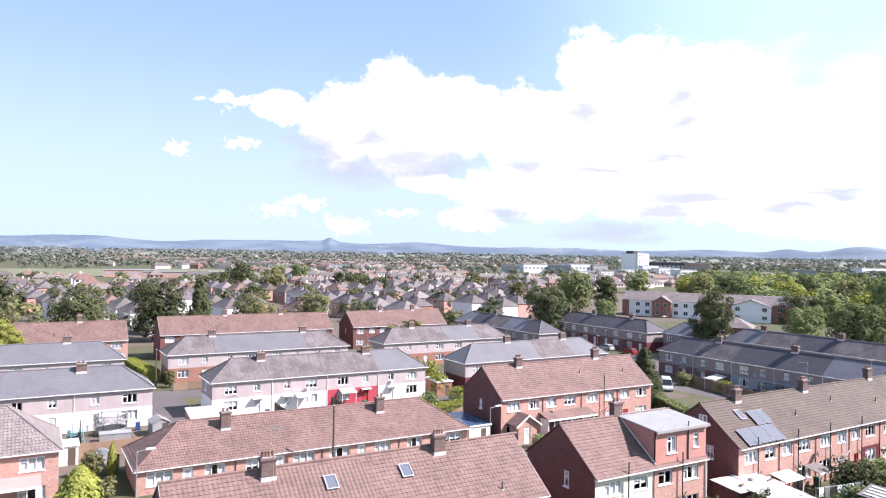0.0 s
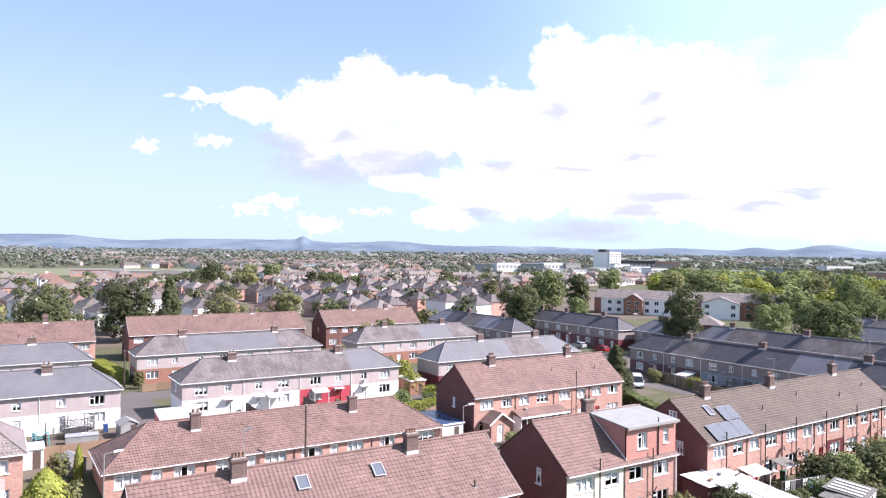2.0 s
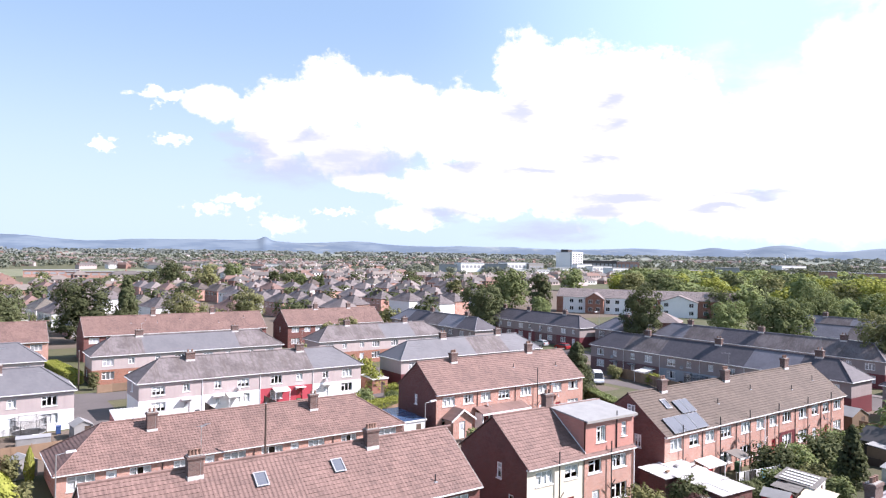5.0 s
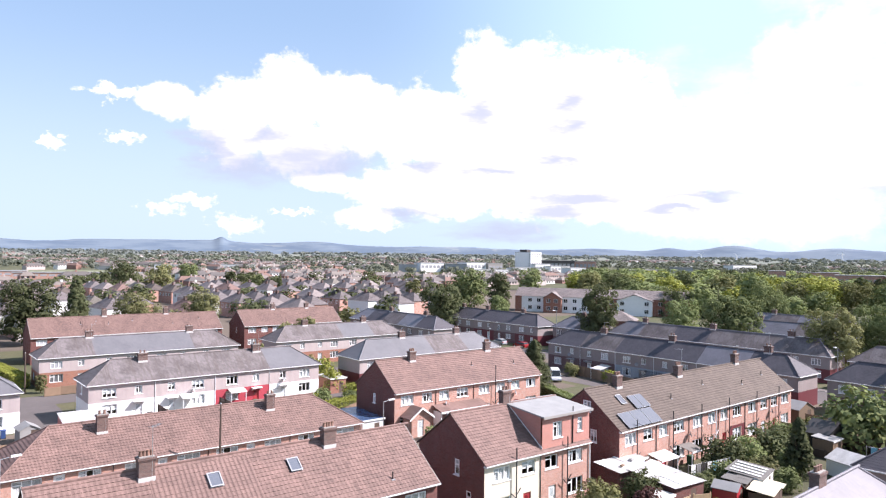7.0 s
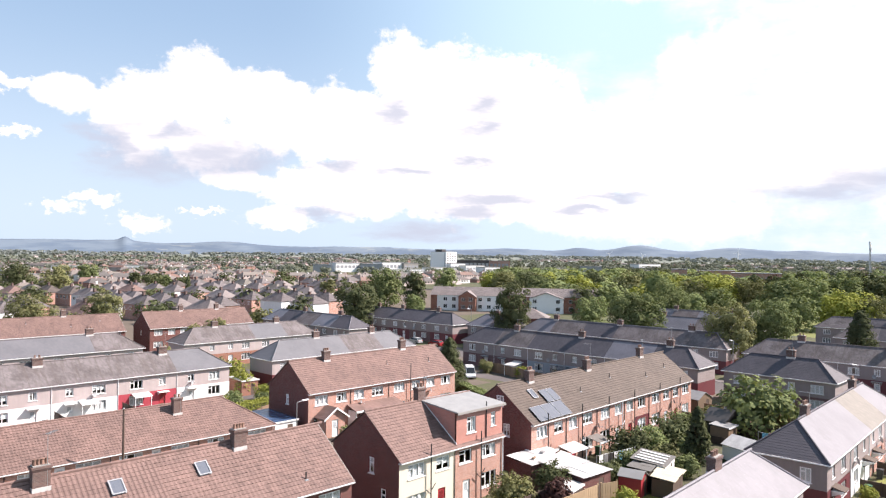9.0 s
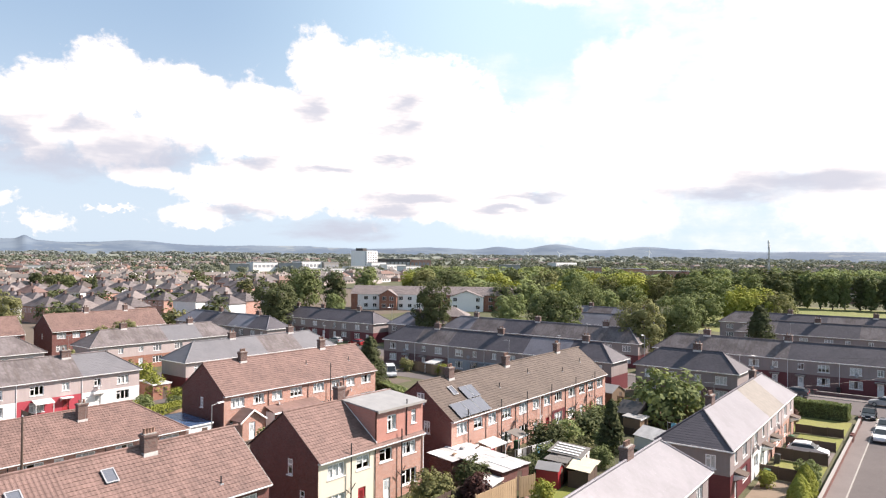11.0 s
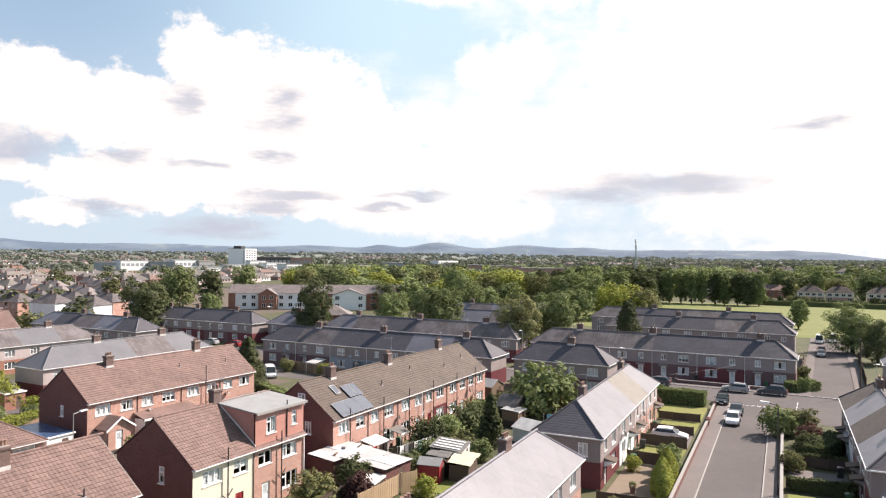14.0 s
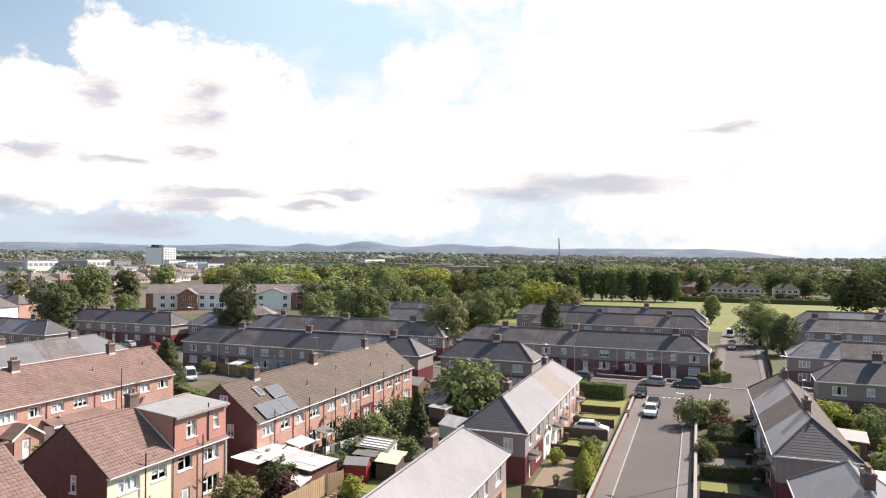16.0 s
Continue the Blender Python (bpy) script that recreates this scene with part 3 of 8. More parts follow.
def chimney(parent, x, y, z, h, w=0.95, d=0.62, pots=3, mat="brick_stack"):
    """A brick stack with oversailing courses, mortar flaunching, lead flashing and clay pots."""
    def stack():
        s = Shape().box(-w / 2, -d / 2, -0.7, w / 2, d / 2, h - 0.22)
        s.box(-w / 2 - 0.04, -d / 2 - 0.04, h - 0.22, w / 2 + 0.04, d / 2 + 0.04, h - 0.14)
        s.box(-w / 2 - 0.075, -d / 2 - 0.075, h - 0.14, w / 2 + 0.075, d / 2 + 0.075, h)
        return s.mesh("chimney", mat)

    ob = part("chimney", shared(("stack", h, w, d, mat), stack), mat, parent, at=pose(x, y, z))
    part("flaunching", shared(("flaunch", h, w, d), lambda: Shape().box(-w / 2 + 0.02, -d / 2 + 0.02, h, w / 2 - 0.02, d / 2 - 0.02, h + 0.06).mesh("flaunching", "concrete")), "concrete", ob)
    part("flashing", shared(("flash", w, d), lambda: Shape().box(-w / 2 - 0.03, -d / 2 - 0.03, -0.75, w / 2 + 0.03, d / 2 + 0.03, 0.03).mesh("flashing", "roof_white")), None, ob)

    def pot():
        s = Shape().tube((0, 0, 0), (0, 0, 0.3), 0.13, 0.1, 10).tube((0, 0, 0.3), (0, 0, 0.36), 0.125, 0.125, 10)
        return s.mesh("chimney_pot", "clay")

    for i in range(pots):
        part("chimney_pot", shared(("pot",), pot), "clay", ob, at=pose((i + 0.5) / pots * (w - 0.1) - (w - 0.1) / 2, 0, h + 0.04))
    return ob


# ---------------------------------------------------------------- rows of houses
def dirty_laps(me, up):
    """The exposed lower edges of the tiles take a material of their own, dark with course shadow put into the colour
    and with dirt and moss.
    """
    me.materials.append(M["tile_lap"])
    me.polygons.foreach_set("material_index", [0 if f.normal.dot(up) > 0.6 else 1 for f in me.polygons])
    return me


def slope_mesh(a, b, depth, eave, ridge, left, right, length, mat, flip=False, tile=0.0, course=0.3, lift=0.04, skip=None):
    """One slope of a roof from x = a to b: courses that overlap, each a little proud of the next, cut by the hips."""
    half = depth / 2
    long = math.hypot(half, ridge - eave)
    n = max(6, round(long / course))
    sy, sz = (ridge - eave) / long, half / long
    s = Shape()

    def at(x, t, lift):
        y, z = half * t - sy * lift, eave + (ridge - eave) * t + sz * lift
        return (x, depth - y, z) if flip else (x, y, z)

    def ends(t):
        lo = max(a, half * t if left == "hip" else 0.0)
        hi = min(b, length - (half * t if right == "hip" else 0.0))
        return lo, hi

    for k in range(n):
        t0, t1 = k / n, (k + 1) / n
        (l0, h0), (l1, h1) = ends(t0), ends(t1)
        if h0 <= l0:
            break
        if h1 < l1:
            l1 = h1 = (l1 + h1) / 2
        if tile:
            m = max(1, round((h0 - l0) / tile * 2))
            xs0 = [l0 + (h0 - l0) * i / m for i in range(m + 1)]
            xs1 = [min(max(x, l1), h1) for x in xs0]
            for i in range(m):
                if skip and skip[0] <= xs0[i] + 0.01 < skip[1] and skip[2] <= k < skip[3]:
                    continue
                u0, u1 = (0.05, 0.022) if i % 2 else (0.022, 0.05)
                j = 0.006 * math.sin(i * 12.9898 + k * 78.233)
                pts = [at(xs0[i], t0, u0 + j), at(xs0[i + 1], t0, u1 + j), at(xs1[i + 1], t1, max(0.0, u1 - 0.04)), at(xs1[i], t1, max(0.0, u0 - 0.04))]
                low = [at(xs0[i], t0, 0), at(xs0[i + 1], t0, 0), pts[1], pts[0]]
                s.quad(*(reversed(pts) if flip else pts))
                s.quad(*(reversed(low) if flip else low))
        else:
            pts = [at(l0, t0, lift), at(h0, t0, lift), at(h1, t1, 0.0), at(l1, t1, 0.0)]
            low = [at(l0, t0, 0), at(h0, t0, 0), at(h0, t0, lift), at(l0, t0, lift)]
            s.quad(*(reversed(pts) if flip else pts))
            s.quad(*(reversed(low) if flip else low))
    (l0, h0), (l1, h1) = ends(0), ends(1)
    h1, l1 = max(h1, l1), min(h1, l1)
    pts = [at(l0, 0, -0.05), at(l1, 1, -0.05), at(h1, 1, -0.05), at(h0, 0, -0.05)]
    s.quad(*(reversed(pts) if flip else pts))
    me = s.mesh("roof_slope", mat)
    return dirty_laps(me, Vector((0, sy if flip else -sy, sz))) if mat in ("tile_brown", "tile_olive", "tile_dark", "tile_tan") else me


def hip_mesh(depth, eave, ridge, mat, course=0.3, rise=0.04):
    """The hipped end of a roof at x = 0, rising towards +x."""
    half = depth / 2
    long = math.hypot(half, ridge - eave)
    n = max(6, round(long / course))
    sx, sz = (ridge - eave) / long, half / long
    s = Shape()

    def at(y, t, lift):
        return (half * t - sx * lift, y, eave + (ridge - eave) * t + sz * lift)

    for k in range(n):
        t0, t1 = k / n, (k + 1) / n
        s.quad(at(depth - half * t0, t0, rise), at(half * t0, t0, rise), at(half * t1, t1, 0.0), at(depth - half * t1, t1, 0.0))
        s.quad(at(depth - half * t0, t0, 0), at(half * t0, t0, 0), at(half * t0, t0, rise), at(depth - half * t0, t0, rise))
    s.quad(at(depth, 0, -0.05), at(half, 1, -0.05), at(0, 0, -0.05))
    return s.mesh("roof_hip", mat)


def caps(p, q, mat, size=0.32, r=0.11):
    """Half-round cap tiles along a ridge or hip."""
    p, q = Vector(p), Vector(q)
    n = max(2, round((q - p).length / size))
    s = Shape()
    for i in range(n):
        a, b = p.lerp(q, i / n), p.lerp(q, (i + 1) / n + 0.015)
        s.tube(a, b, r, r * 0.9, 7)
    return s.mesh("ridge_tiles", mat, False)


KINDS = {
    # eave, ridge, depth, height of the change of wall, windows: (share of width, sill, width, height, casements), doors
    "grey": dict(eave=4.8, ridge=7.45, split=2.5, holes=[(0.30, 3.05, 1.7, 1.2, 3), (0.74, 3.2, 0.95, 1.05, 2), (0.30, 0.85, 1.9, 1.3, 3)], door=(0.74, 0.92, 2.05)),
    "brick": dict(eave=5.1, ridge=8.55, split=0.0, holes=[(0.30, 3.55, 1.9, 1.15, 3), (0.78, 3.55, 1.6, 1.15, 2), (0.30, 0.85, 2.1, 1.35, 3)], door=(0.76, 0.92, 2.05)),
    "low": dict(eave=2.35, ridge=5.5, split=0.0, holes=[(0.22, 0.75, 2.3, 1.3, 3), (0.78, 0.75, 1.9, 1.3, 3)], door=(0.5, 0.92, 2.05)),
}
GUTTER = {"white": "upvc", "black": "paint_black"}


def terrace(at, length, depth, kind, ends, units, stacks, label, group="", upper="dash_pink", gutter="white", tile=0.0, back_roof=None,
            end_windows=(), fine=True, stack_mat="brick_stack", stack_h=None, shaded_end=None, category="terraced houses", name="terraced_houses", skip=None, course=0.3, hip_roof=None, lap=0.3, verge="concrete"):
    """A row of houses under one roof. Local x runs along the row, its front is at y = 0 (the eaves) and looks to -y.
    units: for each house (roof, wall below, wall above, mirrored, door)."""
    k = KINDS[kind]
    lift = 0.011 if kind == "grey" else 0.035
    eave, ridge, split = k["eave"], k["ridge"], k["split"]
    root = thing(name, at, label, category, group)
    o, half, th = lap, depth / 2, 0.28
    lo = o if ends[0] == "hip" else 0.06
    hi = length - (o if ends[1] == "hip" else 0.06)
    top = eave + 0.12
    n = len(units)
    wide = (hi - lo) / n
    for i, (roof, below, above, mirror, dmat) in enumerate(units):
        a, b = lo + wide * i, lo + wide * (i + 1)
        holes, wins = [], []
        for share, sill, w, h, cas in k["holes"]:
            c = a + wide * (1 - share if mirror else share)
            holes.append((c - w / 2, sill, c + w / 2, min(sill + h, top - 0.1)))
            wins.append((c - w / 2, sill, w, min(h, top - 0.1 - sill), cas))
        share, dw, dh = k["door"]
        c = a + wide * (1 - share if mirror else share)
        holes.append((c - dw / 2, 0.0, c + dw / 2, dh))
        if split:
            part("lower_wall", Shape().wall(a, b, 0, split, o - 0.02, th, [h for h in holes if h[1] < split]), below, root)
            part("upper_wall", Shape().wall(a, b, split, top, o, th, [h for h in holes if h[1] >= split]), above, root)
        else:
            part("front_wall", Shape().wall(a, b, 0, top, o, th, holes), below, root)
        for x, z, w, h, cas in wins:
            window(root, x, o + 0.03, z, w, h, 0, cas, fine)
        if dmat:
            door(root, c - dw / 2, o + 0.04, dw, dh, dmat)
        # roof slope of this house
        ra = 0.0 if i == 0 else a
        rb = length if i == n - 1 else b
        part("roof_slope", slope_mesh(ra, rb, depth, eave, ridge, ends[0], ends[1], length, roof, False, tile, course, lift, skip), roof, root)
        if i and fine:
            part("drainpipe", Shape().tube((a, o - 0.06, 0), (a, o - 0.06, eave - 0.05), 0.04, sides=6), GUTTER[gutter] if split else "paint_black", root)
    part("roof_slope", slope_mesh(0, length, depth, eave, ridge, ends[0], ends[1], length, back_roof or units[0][0], True, 0.0, course, lift), "tile_slate", root)
    part("back_wall", Shape().wall(lo, hi, 0, top, depth - o - th, th), units[0][1] if not split else upper, root)
    for side, kind_of_end in enumerate(ends):
        x = (lo, hi)[side]
        below, above = (units[0] if side == 0 else units[-1])[1:3]
        # a darker brick on some gable ends carries their shade in its colour
        below = shaded_end or below
        w = depth - 2 * o
        m = pose(x, depth - o, 0, 0, 0, -90) if side == 0 else pose(x, o, 0, 0, 0, 90)
        mine = [v for v in end_windows if v[0] == side]
        holes = [(u, z, u + ww, z + hh) for _, u, z, ww, hh in mine]
        if split:
            part("end_wall_lower", Shape().wall(0, w, 0, split, -0.02, th, [h for h in holes if h[1] < split]).turned(m), below, root)
            part("end_wall_upper", Shape().wall(0, w, split, top, 0, th, [h for h in holes if h[1] >= split]).turned(m), above, root)
        else:
            s = Shape().wall(0, w, 0, top, 0, th, holes)
            if kind_of_end == "gable":
                s.prism([(0, top), (w, top), (w / 2, ridge - 0.12)], 0, th)
            part("end_wall", s.turned(m), below, root)
        for _, u, z, ww, hh in mine:
            ob = window(root, 0, 0, 0, ww, hh, 0, 2 if ww > 0.7 else 1, fine)
            ob.matrix_basis = m @ pose(u, -0.04, z)
        if kind_of_end == "hip":
            roof = hip_roof or (units[0] if side == 0 else units[-1])[0]
            ob = part("roof_hip", hip_mesh(depth, eave, ridge, roof, course, lift), roof, root)
            if side:
                ob.matrix_basis = pose(length, depth, 0, 0, 0, 180)
        else:
            x0, x1 = (-0.02, 0.02) if side == 0 else (length - 0.02, length + 0.02)
            s = Shape()
            for sg in (0, 1):
                y0 = 0 if sg == 0 else depth
                pts = [(y0, eave - 0.06), (half, ridge - 0.06), (half, ridge + 0.035), (y0, eave + 0.035)]
                s.prism(pts, x0, x1, "x")
            part("bargeboard", s, verge, root)
    r0, r1 = (half if ends[0] == "hip" else 0.0), length - (half if ends[1] == "hip" else 0.0)
    rm = hip_roof or units[0][0]
    part("ridge_tiles", caps((r0, half, ridge + 0.02), (r1, half, ridge + 0.02), rm), rm, root)
    for side, kind_of_end in enumerate(ends):
        if kind_of_end == "hip":
            x, r = (0.0, r0) if side == 0 else (length, r1)
            for y in (0.0, depth):
                part("hip_tiles", caps((x, y, eave + 0.03), (r, half, ridge + 0.02), rm, r=0.09), rm, root)
    g = GUTTER[gutter]
    part("gutter", Shape().box(0, -0.07, eave - 0.075, length, 0.03, eave + 0.0), g, root)
    part("soffit", Shape().box(0.02, 0.03, eave - 0.14, length - 0.02, o + 0.05, eave - 0.03), "upvc", root)
    for side, kind_of_end in enumerate(ends):
        if kind_of_end == "hip":
            x0, x1 = (-0.08, 0.03) if side == 0 else (length - 0.03, length + 0.08)
            part("gutter", Shape().box(x0, 0, eave - 0.1, x1, depth, eave), g, root)
            xa, xb = (0.03, lo + 0.05) if side == 0 else (hi - 0.05, length - 0.03)
            part("soffit", Shape().box(xa, 0.05, eave - 0.14, xb, depth - 0.05, eave - 0.03), "upvc", root)
    for x, dy, pots in stacks:
        chimney(root, x, half + dy, ridge - abs(dy) * (ridge - eave) / half, stack_h or (1.0 if split else 1.15), 1.2 if split else 0.95, pots=pots, mat=stack_mat)
    return root


def row(n, roofs, below, above, doors=("upvc",)):
    return [(roofs[i % len(roofs)], below[i % len(below)], above[i % len(above)], i % 2 == 1, doors[i % len(doors)]) for i in range(n)]


SL, BL, WN, PL, TG = "tile_slate", "tile_blue", "tile_worn", "tile_pale", "tile_grey"
BR, OL = "tile_brown", "tile_olive"
WH, PK, GY, MA, DK, SC = "render_white", "dash_pink", "dash_grey", "brick_maroon", "brick_dark", "brick_scarlet"

# brick terraces with brown concrete tiles, fronts towards -y
r1 = terrace(pose(7.0, 40.4, 0), 26.2, 9.4, "brick", ("gable", "gable"), row(4, (BR,), ("brick_red",), ("brick_red",), ("upvc", "paint_red")),
             [(6.5, -0.5, 4), (19.1, -0.5, 4)], "long red-brick terrace with brown concrete roof tiles", "brick terraces", skip=(6.55, 13.1, 3, 17), tile=0.3, stack_h=1.22, course=0.33)
r4 = terrace(pose(38.6, 41.3, 0), 13.0, 9.3, "brick", ("gable", "gable"),
             [(BR, "render_cream", PK, False, "paint_red"), (BR, "brick_pink", PK, True, "upvc")], [(6.6, 0.2, 2)],
             "brick and cream-rendered pair of houses with a red box dormer", "brick terraces", tile=0.3, stack_h=1.3, course=0.33,
             end_windows=[(0, 5.0, 3.6, 0.6, 1.3), (0, 6.5, 1.2, 0.6, 1.4)], shaded_end="brick_red", verge="brick_stack")
R5 = pose(56.6, 41.8, 0, 0, 0, 1.3)
r5 = terrace(R5, 37.1, 9.3, "brick", ("gable", "gable"), row(6, (OL,), ("brick_pink",), ("brick_pink",), ("upvc", "paint_red")),
             [(5.2, -0.3, 3), (16.8, -0.3, 4), (30.6, 0, 3)], "long pinkish-brick terrace with olive-brown roof tiles", "brick terraces", course=0.33,
             end_windows=[(0, 5.2, 3.5, 0.8, 1.25)], shaded_end="brick_red", verge="brick_stack")
r2 = terrace(pose(8.7, 69.4, 0), 36.3, 9.2, "low", ("hip", "hip"), row(4, (BR,), ("brick_pink",), ("brick_pink",), ("upvc",)),
             [(8.9, -1.2, 2), (26.1, -1.2, 2)], "row of brick bungalows under a hipped brown tile roof", "brick terraces", tile=0.3, stack_h=1.6, course=0.33)
r3 = terrace(pose(49.6, 69.6, 0), 25.5, 9.2, "brick", ("gable", "gable"), row(4, (BR,), ("brick_pink",), ("brick_pink",), ("upvc", "paint_red")),
             [(5.4, -0.4, 3), (18.9, 0, 3)], "red-brick terrace with a brown tile roof, white porch and canopy", "brick terraces", course=0.33,
             end_windows=[(0, 3.9, 3.3, 0.55, 1.2)], shaded_end="brick_red", verge="brick_stack")
r9 = terrace(pose(-24.0, 69.4, 0), 27.0, 8.6, "brick", ("gable", "hip"), row(4, ("tile_pale",), ("brick_pink",), ("brick_pink",)),
             [(7.0, 0, 3)], "pinkish-brick terrace with pale weathered tiles and a canopy", "brick terraces", tile=0.3, course=0.33)
r6 = terrace(pose(23.8, 153.8, 0), 37.6, 9.4, "brick", ("gable", "gable"), row(6, (BR,), ("brick_red",), ("brick_red",)),
             [(14.0, 0, 3), (26.5, 0, 3)], "red-brick terrace with a faded brown tile roof", "brick terraces", fine=False)
r7 = terrace(pose(66.6, 154.0, 0), 25.6, 9.4, "brick", ("gable", "gable"), row(4, (BR,), ("brick_red",), ("brick_red",)),
             [(9.0, 0, 2), (18.0, 0, 2)], "red-brick terrace with a faded brown tile roof", "brick terraces", fine=False, end_windows=[(0, 3.9, 3.3, 0.55, 1.2)])
r8 = terrace(pose(-22.0, 148.4, 0), 39.2, 9.4, "brick", ("gable", "gable"), row(6, (BR,), ("brick_pink",), ("brick_pink",)),
             [(31.0, 0, 3), (12.0, 0, 3)], "red-brick terrace with a faded brown tile roof", "brick terraces", fine=False)

# pebbledashed terraces with hipped grey roofs, fronts towards -y
GREY = "pebbledashed terrace with hipped grey roof"
g1 = terrace(pose(-22.0, 97.4, 0), 36.6, 7.4, "grey", ("hip", "hip"), row(4, (TG,), (WH,), (PK,)), [(28.2, -0.6, 2), (8.0, 0, 2)], GREY + " and white ground floor", "grey terraces")
g2 = terrace(pose(21.5, 97.3, 0), 33.4, 7.4, "grey", ("hip", "hip"),
             [(WN, WH, PK, False, "upvc"), (WN, WH, PK, True, "upvc"), (WN, SC, PK, False, "paint_red"), (TG, WH, PK, True, "upvc")],
             [(7.6, -0.5, 2), (24.0, -0.4, 2)], GREY + ", one ground floor painted red", "grey terraces", end_windows=[(0, 2.6, 3.2, 0.8, 1.1)])
g6 = terrace(pose(61.9, 97.5, 0), 31.6, 7.4, "grey", ("hip", "hip"), row(4, (TG, TG, WN, TG), (MA,), (PK,)), [(11.0, 0, 2), (23.5, 0, 2)], GREY + " and maroon base", "grey terraces", fine=False)
g3 = terrace(pose(-22.0, 125.3, 0), 36.3, 7.4, "grey", ("hip", "hip"), row(4, (TG,), (WH,), (PK,)), [(27.8, 0, 2)], GREY + " and white ground floor", "grey terraces", fine=False)
g4 = terrace(pose(20.6, 126.2, 0), 33.3, 7.4, "grey", ("hip", "hip"), row(4, (WN, TG, TG, WN), ("brick_rust",), (PK,)), [(8.2, 0, 2), (25.0, 0, 2)], GREY + " and brick base", "grey terraces", fine=False,
             end_windows=[(0, 1.6, 0.8, 1.0, 1.3)])
g5 = terrace(pose(60.8, 125.7, 0), 30.5, 7.4, "grey", ("hip", "hip"), row(4, (WN, WN, TG, WN), ("brick_rust",), (PK,)), [(8.0, 0, 2), (22.0, 0, 2)], GREY + " and brick base", "grey terraces", fine=False)


def side_row(x, near, far, units, stacks, label, depth=6.9, **more):
    """A row along y whose front looks to -x; local x runs from far (+y) to near."""
    return terrace(pose(x, far, 0, 0, 0, -90), far - near, depth, "grey", ("hip", "hip"), units, stacks, label, "grey terraces", **more)


g7 = side_row(101.0, 127.8, 165.0, row(5, (SL, BL, WN), (DK,), (GY,)), [(14.8, 0, 2), (29.5, 0, 2)], GREY + " and dark brick base", 7.3, fine=False)
g8 = side_row(126.8, 119.6, 159.5, row(5, (BL,), (MA, DK), (GY,)), [(8.0, 0, 2), (18.0, 0, 2), (31.5, 0, 2)], GREY + " and maroon base", 7.3, fine=False)
g9 = side_row(131.0, 104.4, 119.0, row(2, (SL, WN), (DK,), (GY,)), [(7.3, 0, 2)], GREY + " and dark brick base", 7.3, fine=False)
g10 = side_row(105.8, 47.4, 97.2, row(6, (BL, WN, BL, BL, SL, BL), (DK, DK, "dash_blue", "dash_blue", MA, MA), (GY,)),
               [(11.7, 0, 2), (26.5, 0, 2), (43.5, 0, 2)], GREY + ", partly painted pale blue")
g11 = side_row(132.4, 54.0, 103.0, row(6, (SL, WN, BL, WN, WN, WN), (MA,), (GY,)), [(8.0, 0, 2), (24.5, 0, 2), (40.5, 0, 2)], GREY + " and maroon base", fine=False)
g12 = side_row(107.4, 28.6, 44.6, row(2, (BL, BL), (DK,), (GY,)), [(9.0, 0, 2)], "pair of pebbledashed houses with a hipped blue-grey roof", 6.6)
g13 = side_row(130.0, 3.6, 50.4, row(6, (WN, WN, WN, BL, BL, BL), (MA, MA, MA, DK, MA, DK), (GY,)), [(9.1, 0, 2), (22.9, 0, 2), (41.0, 0, 2)], GREY + ", red and dark brick below")
g18 = side_row(131.2, -54.0, -8.4, row(6, (SL, WN, WN, BL, WN, WN), (DK,), (GY,)), [(7.6, 0, 2), (22.8, 0, 2)], GREY + " and dark brick base", fine=False)
g19 = side_row(107.2, -44.0, -10.4, row(4, (BL, BL, WN, BL), (DK,), (GY,)), [(7.6, 0, 3), (25.2, 0, 3)], GREY + " and dark brick base")
g20 = side_row(172.0, 5.2, 47.0, row(5, (WN, BL, BL, WN, BL), (GY,), (GY,)), [(16.6, 0, 2), (33.0, 0, 2)], GREY + " and grey walls", fine=False)
g20b = side_row(196.0, 6.5, 58.0, row(6, (WN, BL, BL), (GY,), (GY,)), [(17.0, 0, 2), (36.0, 0, 2)], GREY + " and grey walls", fine=False)
g21 = side_row(178.0, -62.0, -13.0, row(6, (WN, WN, BL), (GY,), (GY,)), [(4.0, 0, 2), (26.0, 0, 2)], GREY + " and grey walls", fine=False)
g21b = side_row(202.0, -62.0, -14.0, row(6, (BL, SL), (GY,), (GY,)), [(20.0, 0, 2), (34.0, 0, 2)], GREY + " and grey walls", fine=False)
g22 = side_row(163.0, 58.0, 92.0, row(4, (WN, SL), (MA,), (GY,)), [(8.0, 0, 2), (24.0, 0, 2)], GREY + " and maroon base", fine=False)
g23 = side_row(186.0, 70.0, 100.0, row(4, (SL, WN), (MA,), (GY,)), [(8.0, 0, 2), (24.0, 0, 2)], GREY + " and maroon base", fine=False)

# the street's own two rows
# hipped ends take the tile whose colour holds their shade
g14 = terrace(pose(64.9, 17.9, 0), 32.7, 6.9, "grey", ("hip", "hip"),
              [(SL, MA, GY, True, "upvc"), (SL, WH, GY, False, "upvc"), ("tile_tan", "brick_pink", PK, True, "paint_black"), (SL, "brick_pink", PK, False, "upvc")],
              [(6.6, 0.2, 3), (25.5, 0.2, 3)], GREY + ", fronts facing the street", "grey terraces", end_windows=[(0, 4.2, 3.0, 0.9, 1.2)], hip_roof=BL)
g15 = terrace(pose(25.3, 17.8, 0), 32.8, 6.5, "grey", ("gable", "hip"), row(4, (SL,), (MA, "brick_pink"), (GY,)), [(8.2, 0.2, 3), (23.2, 0.2, 3)],
              GREY + ", fronts facing the street", "grey terraces", back_roof=SL)
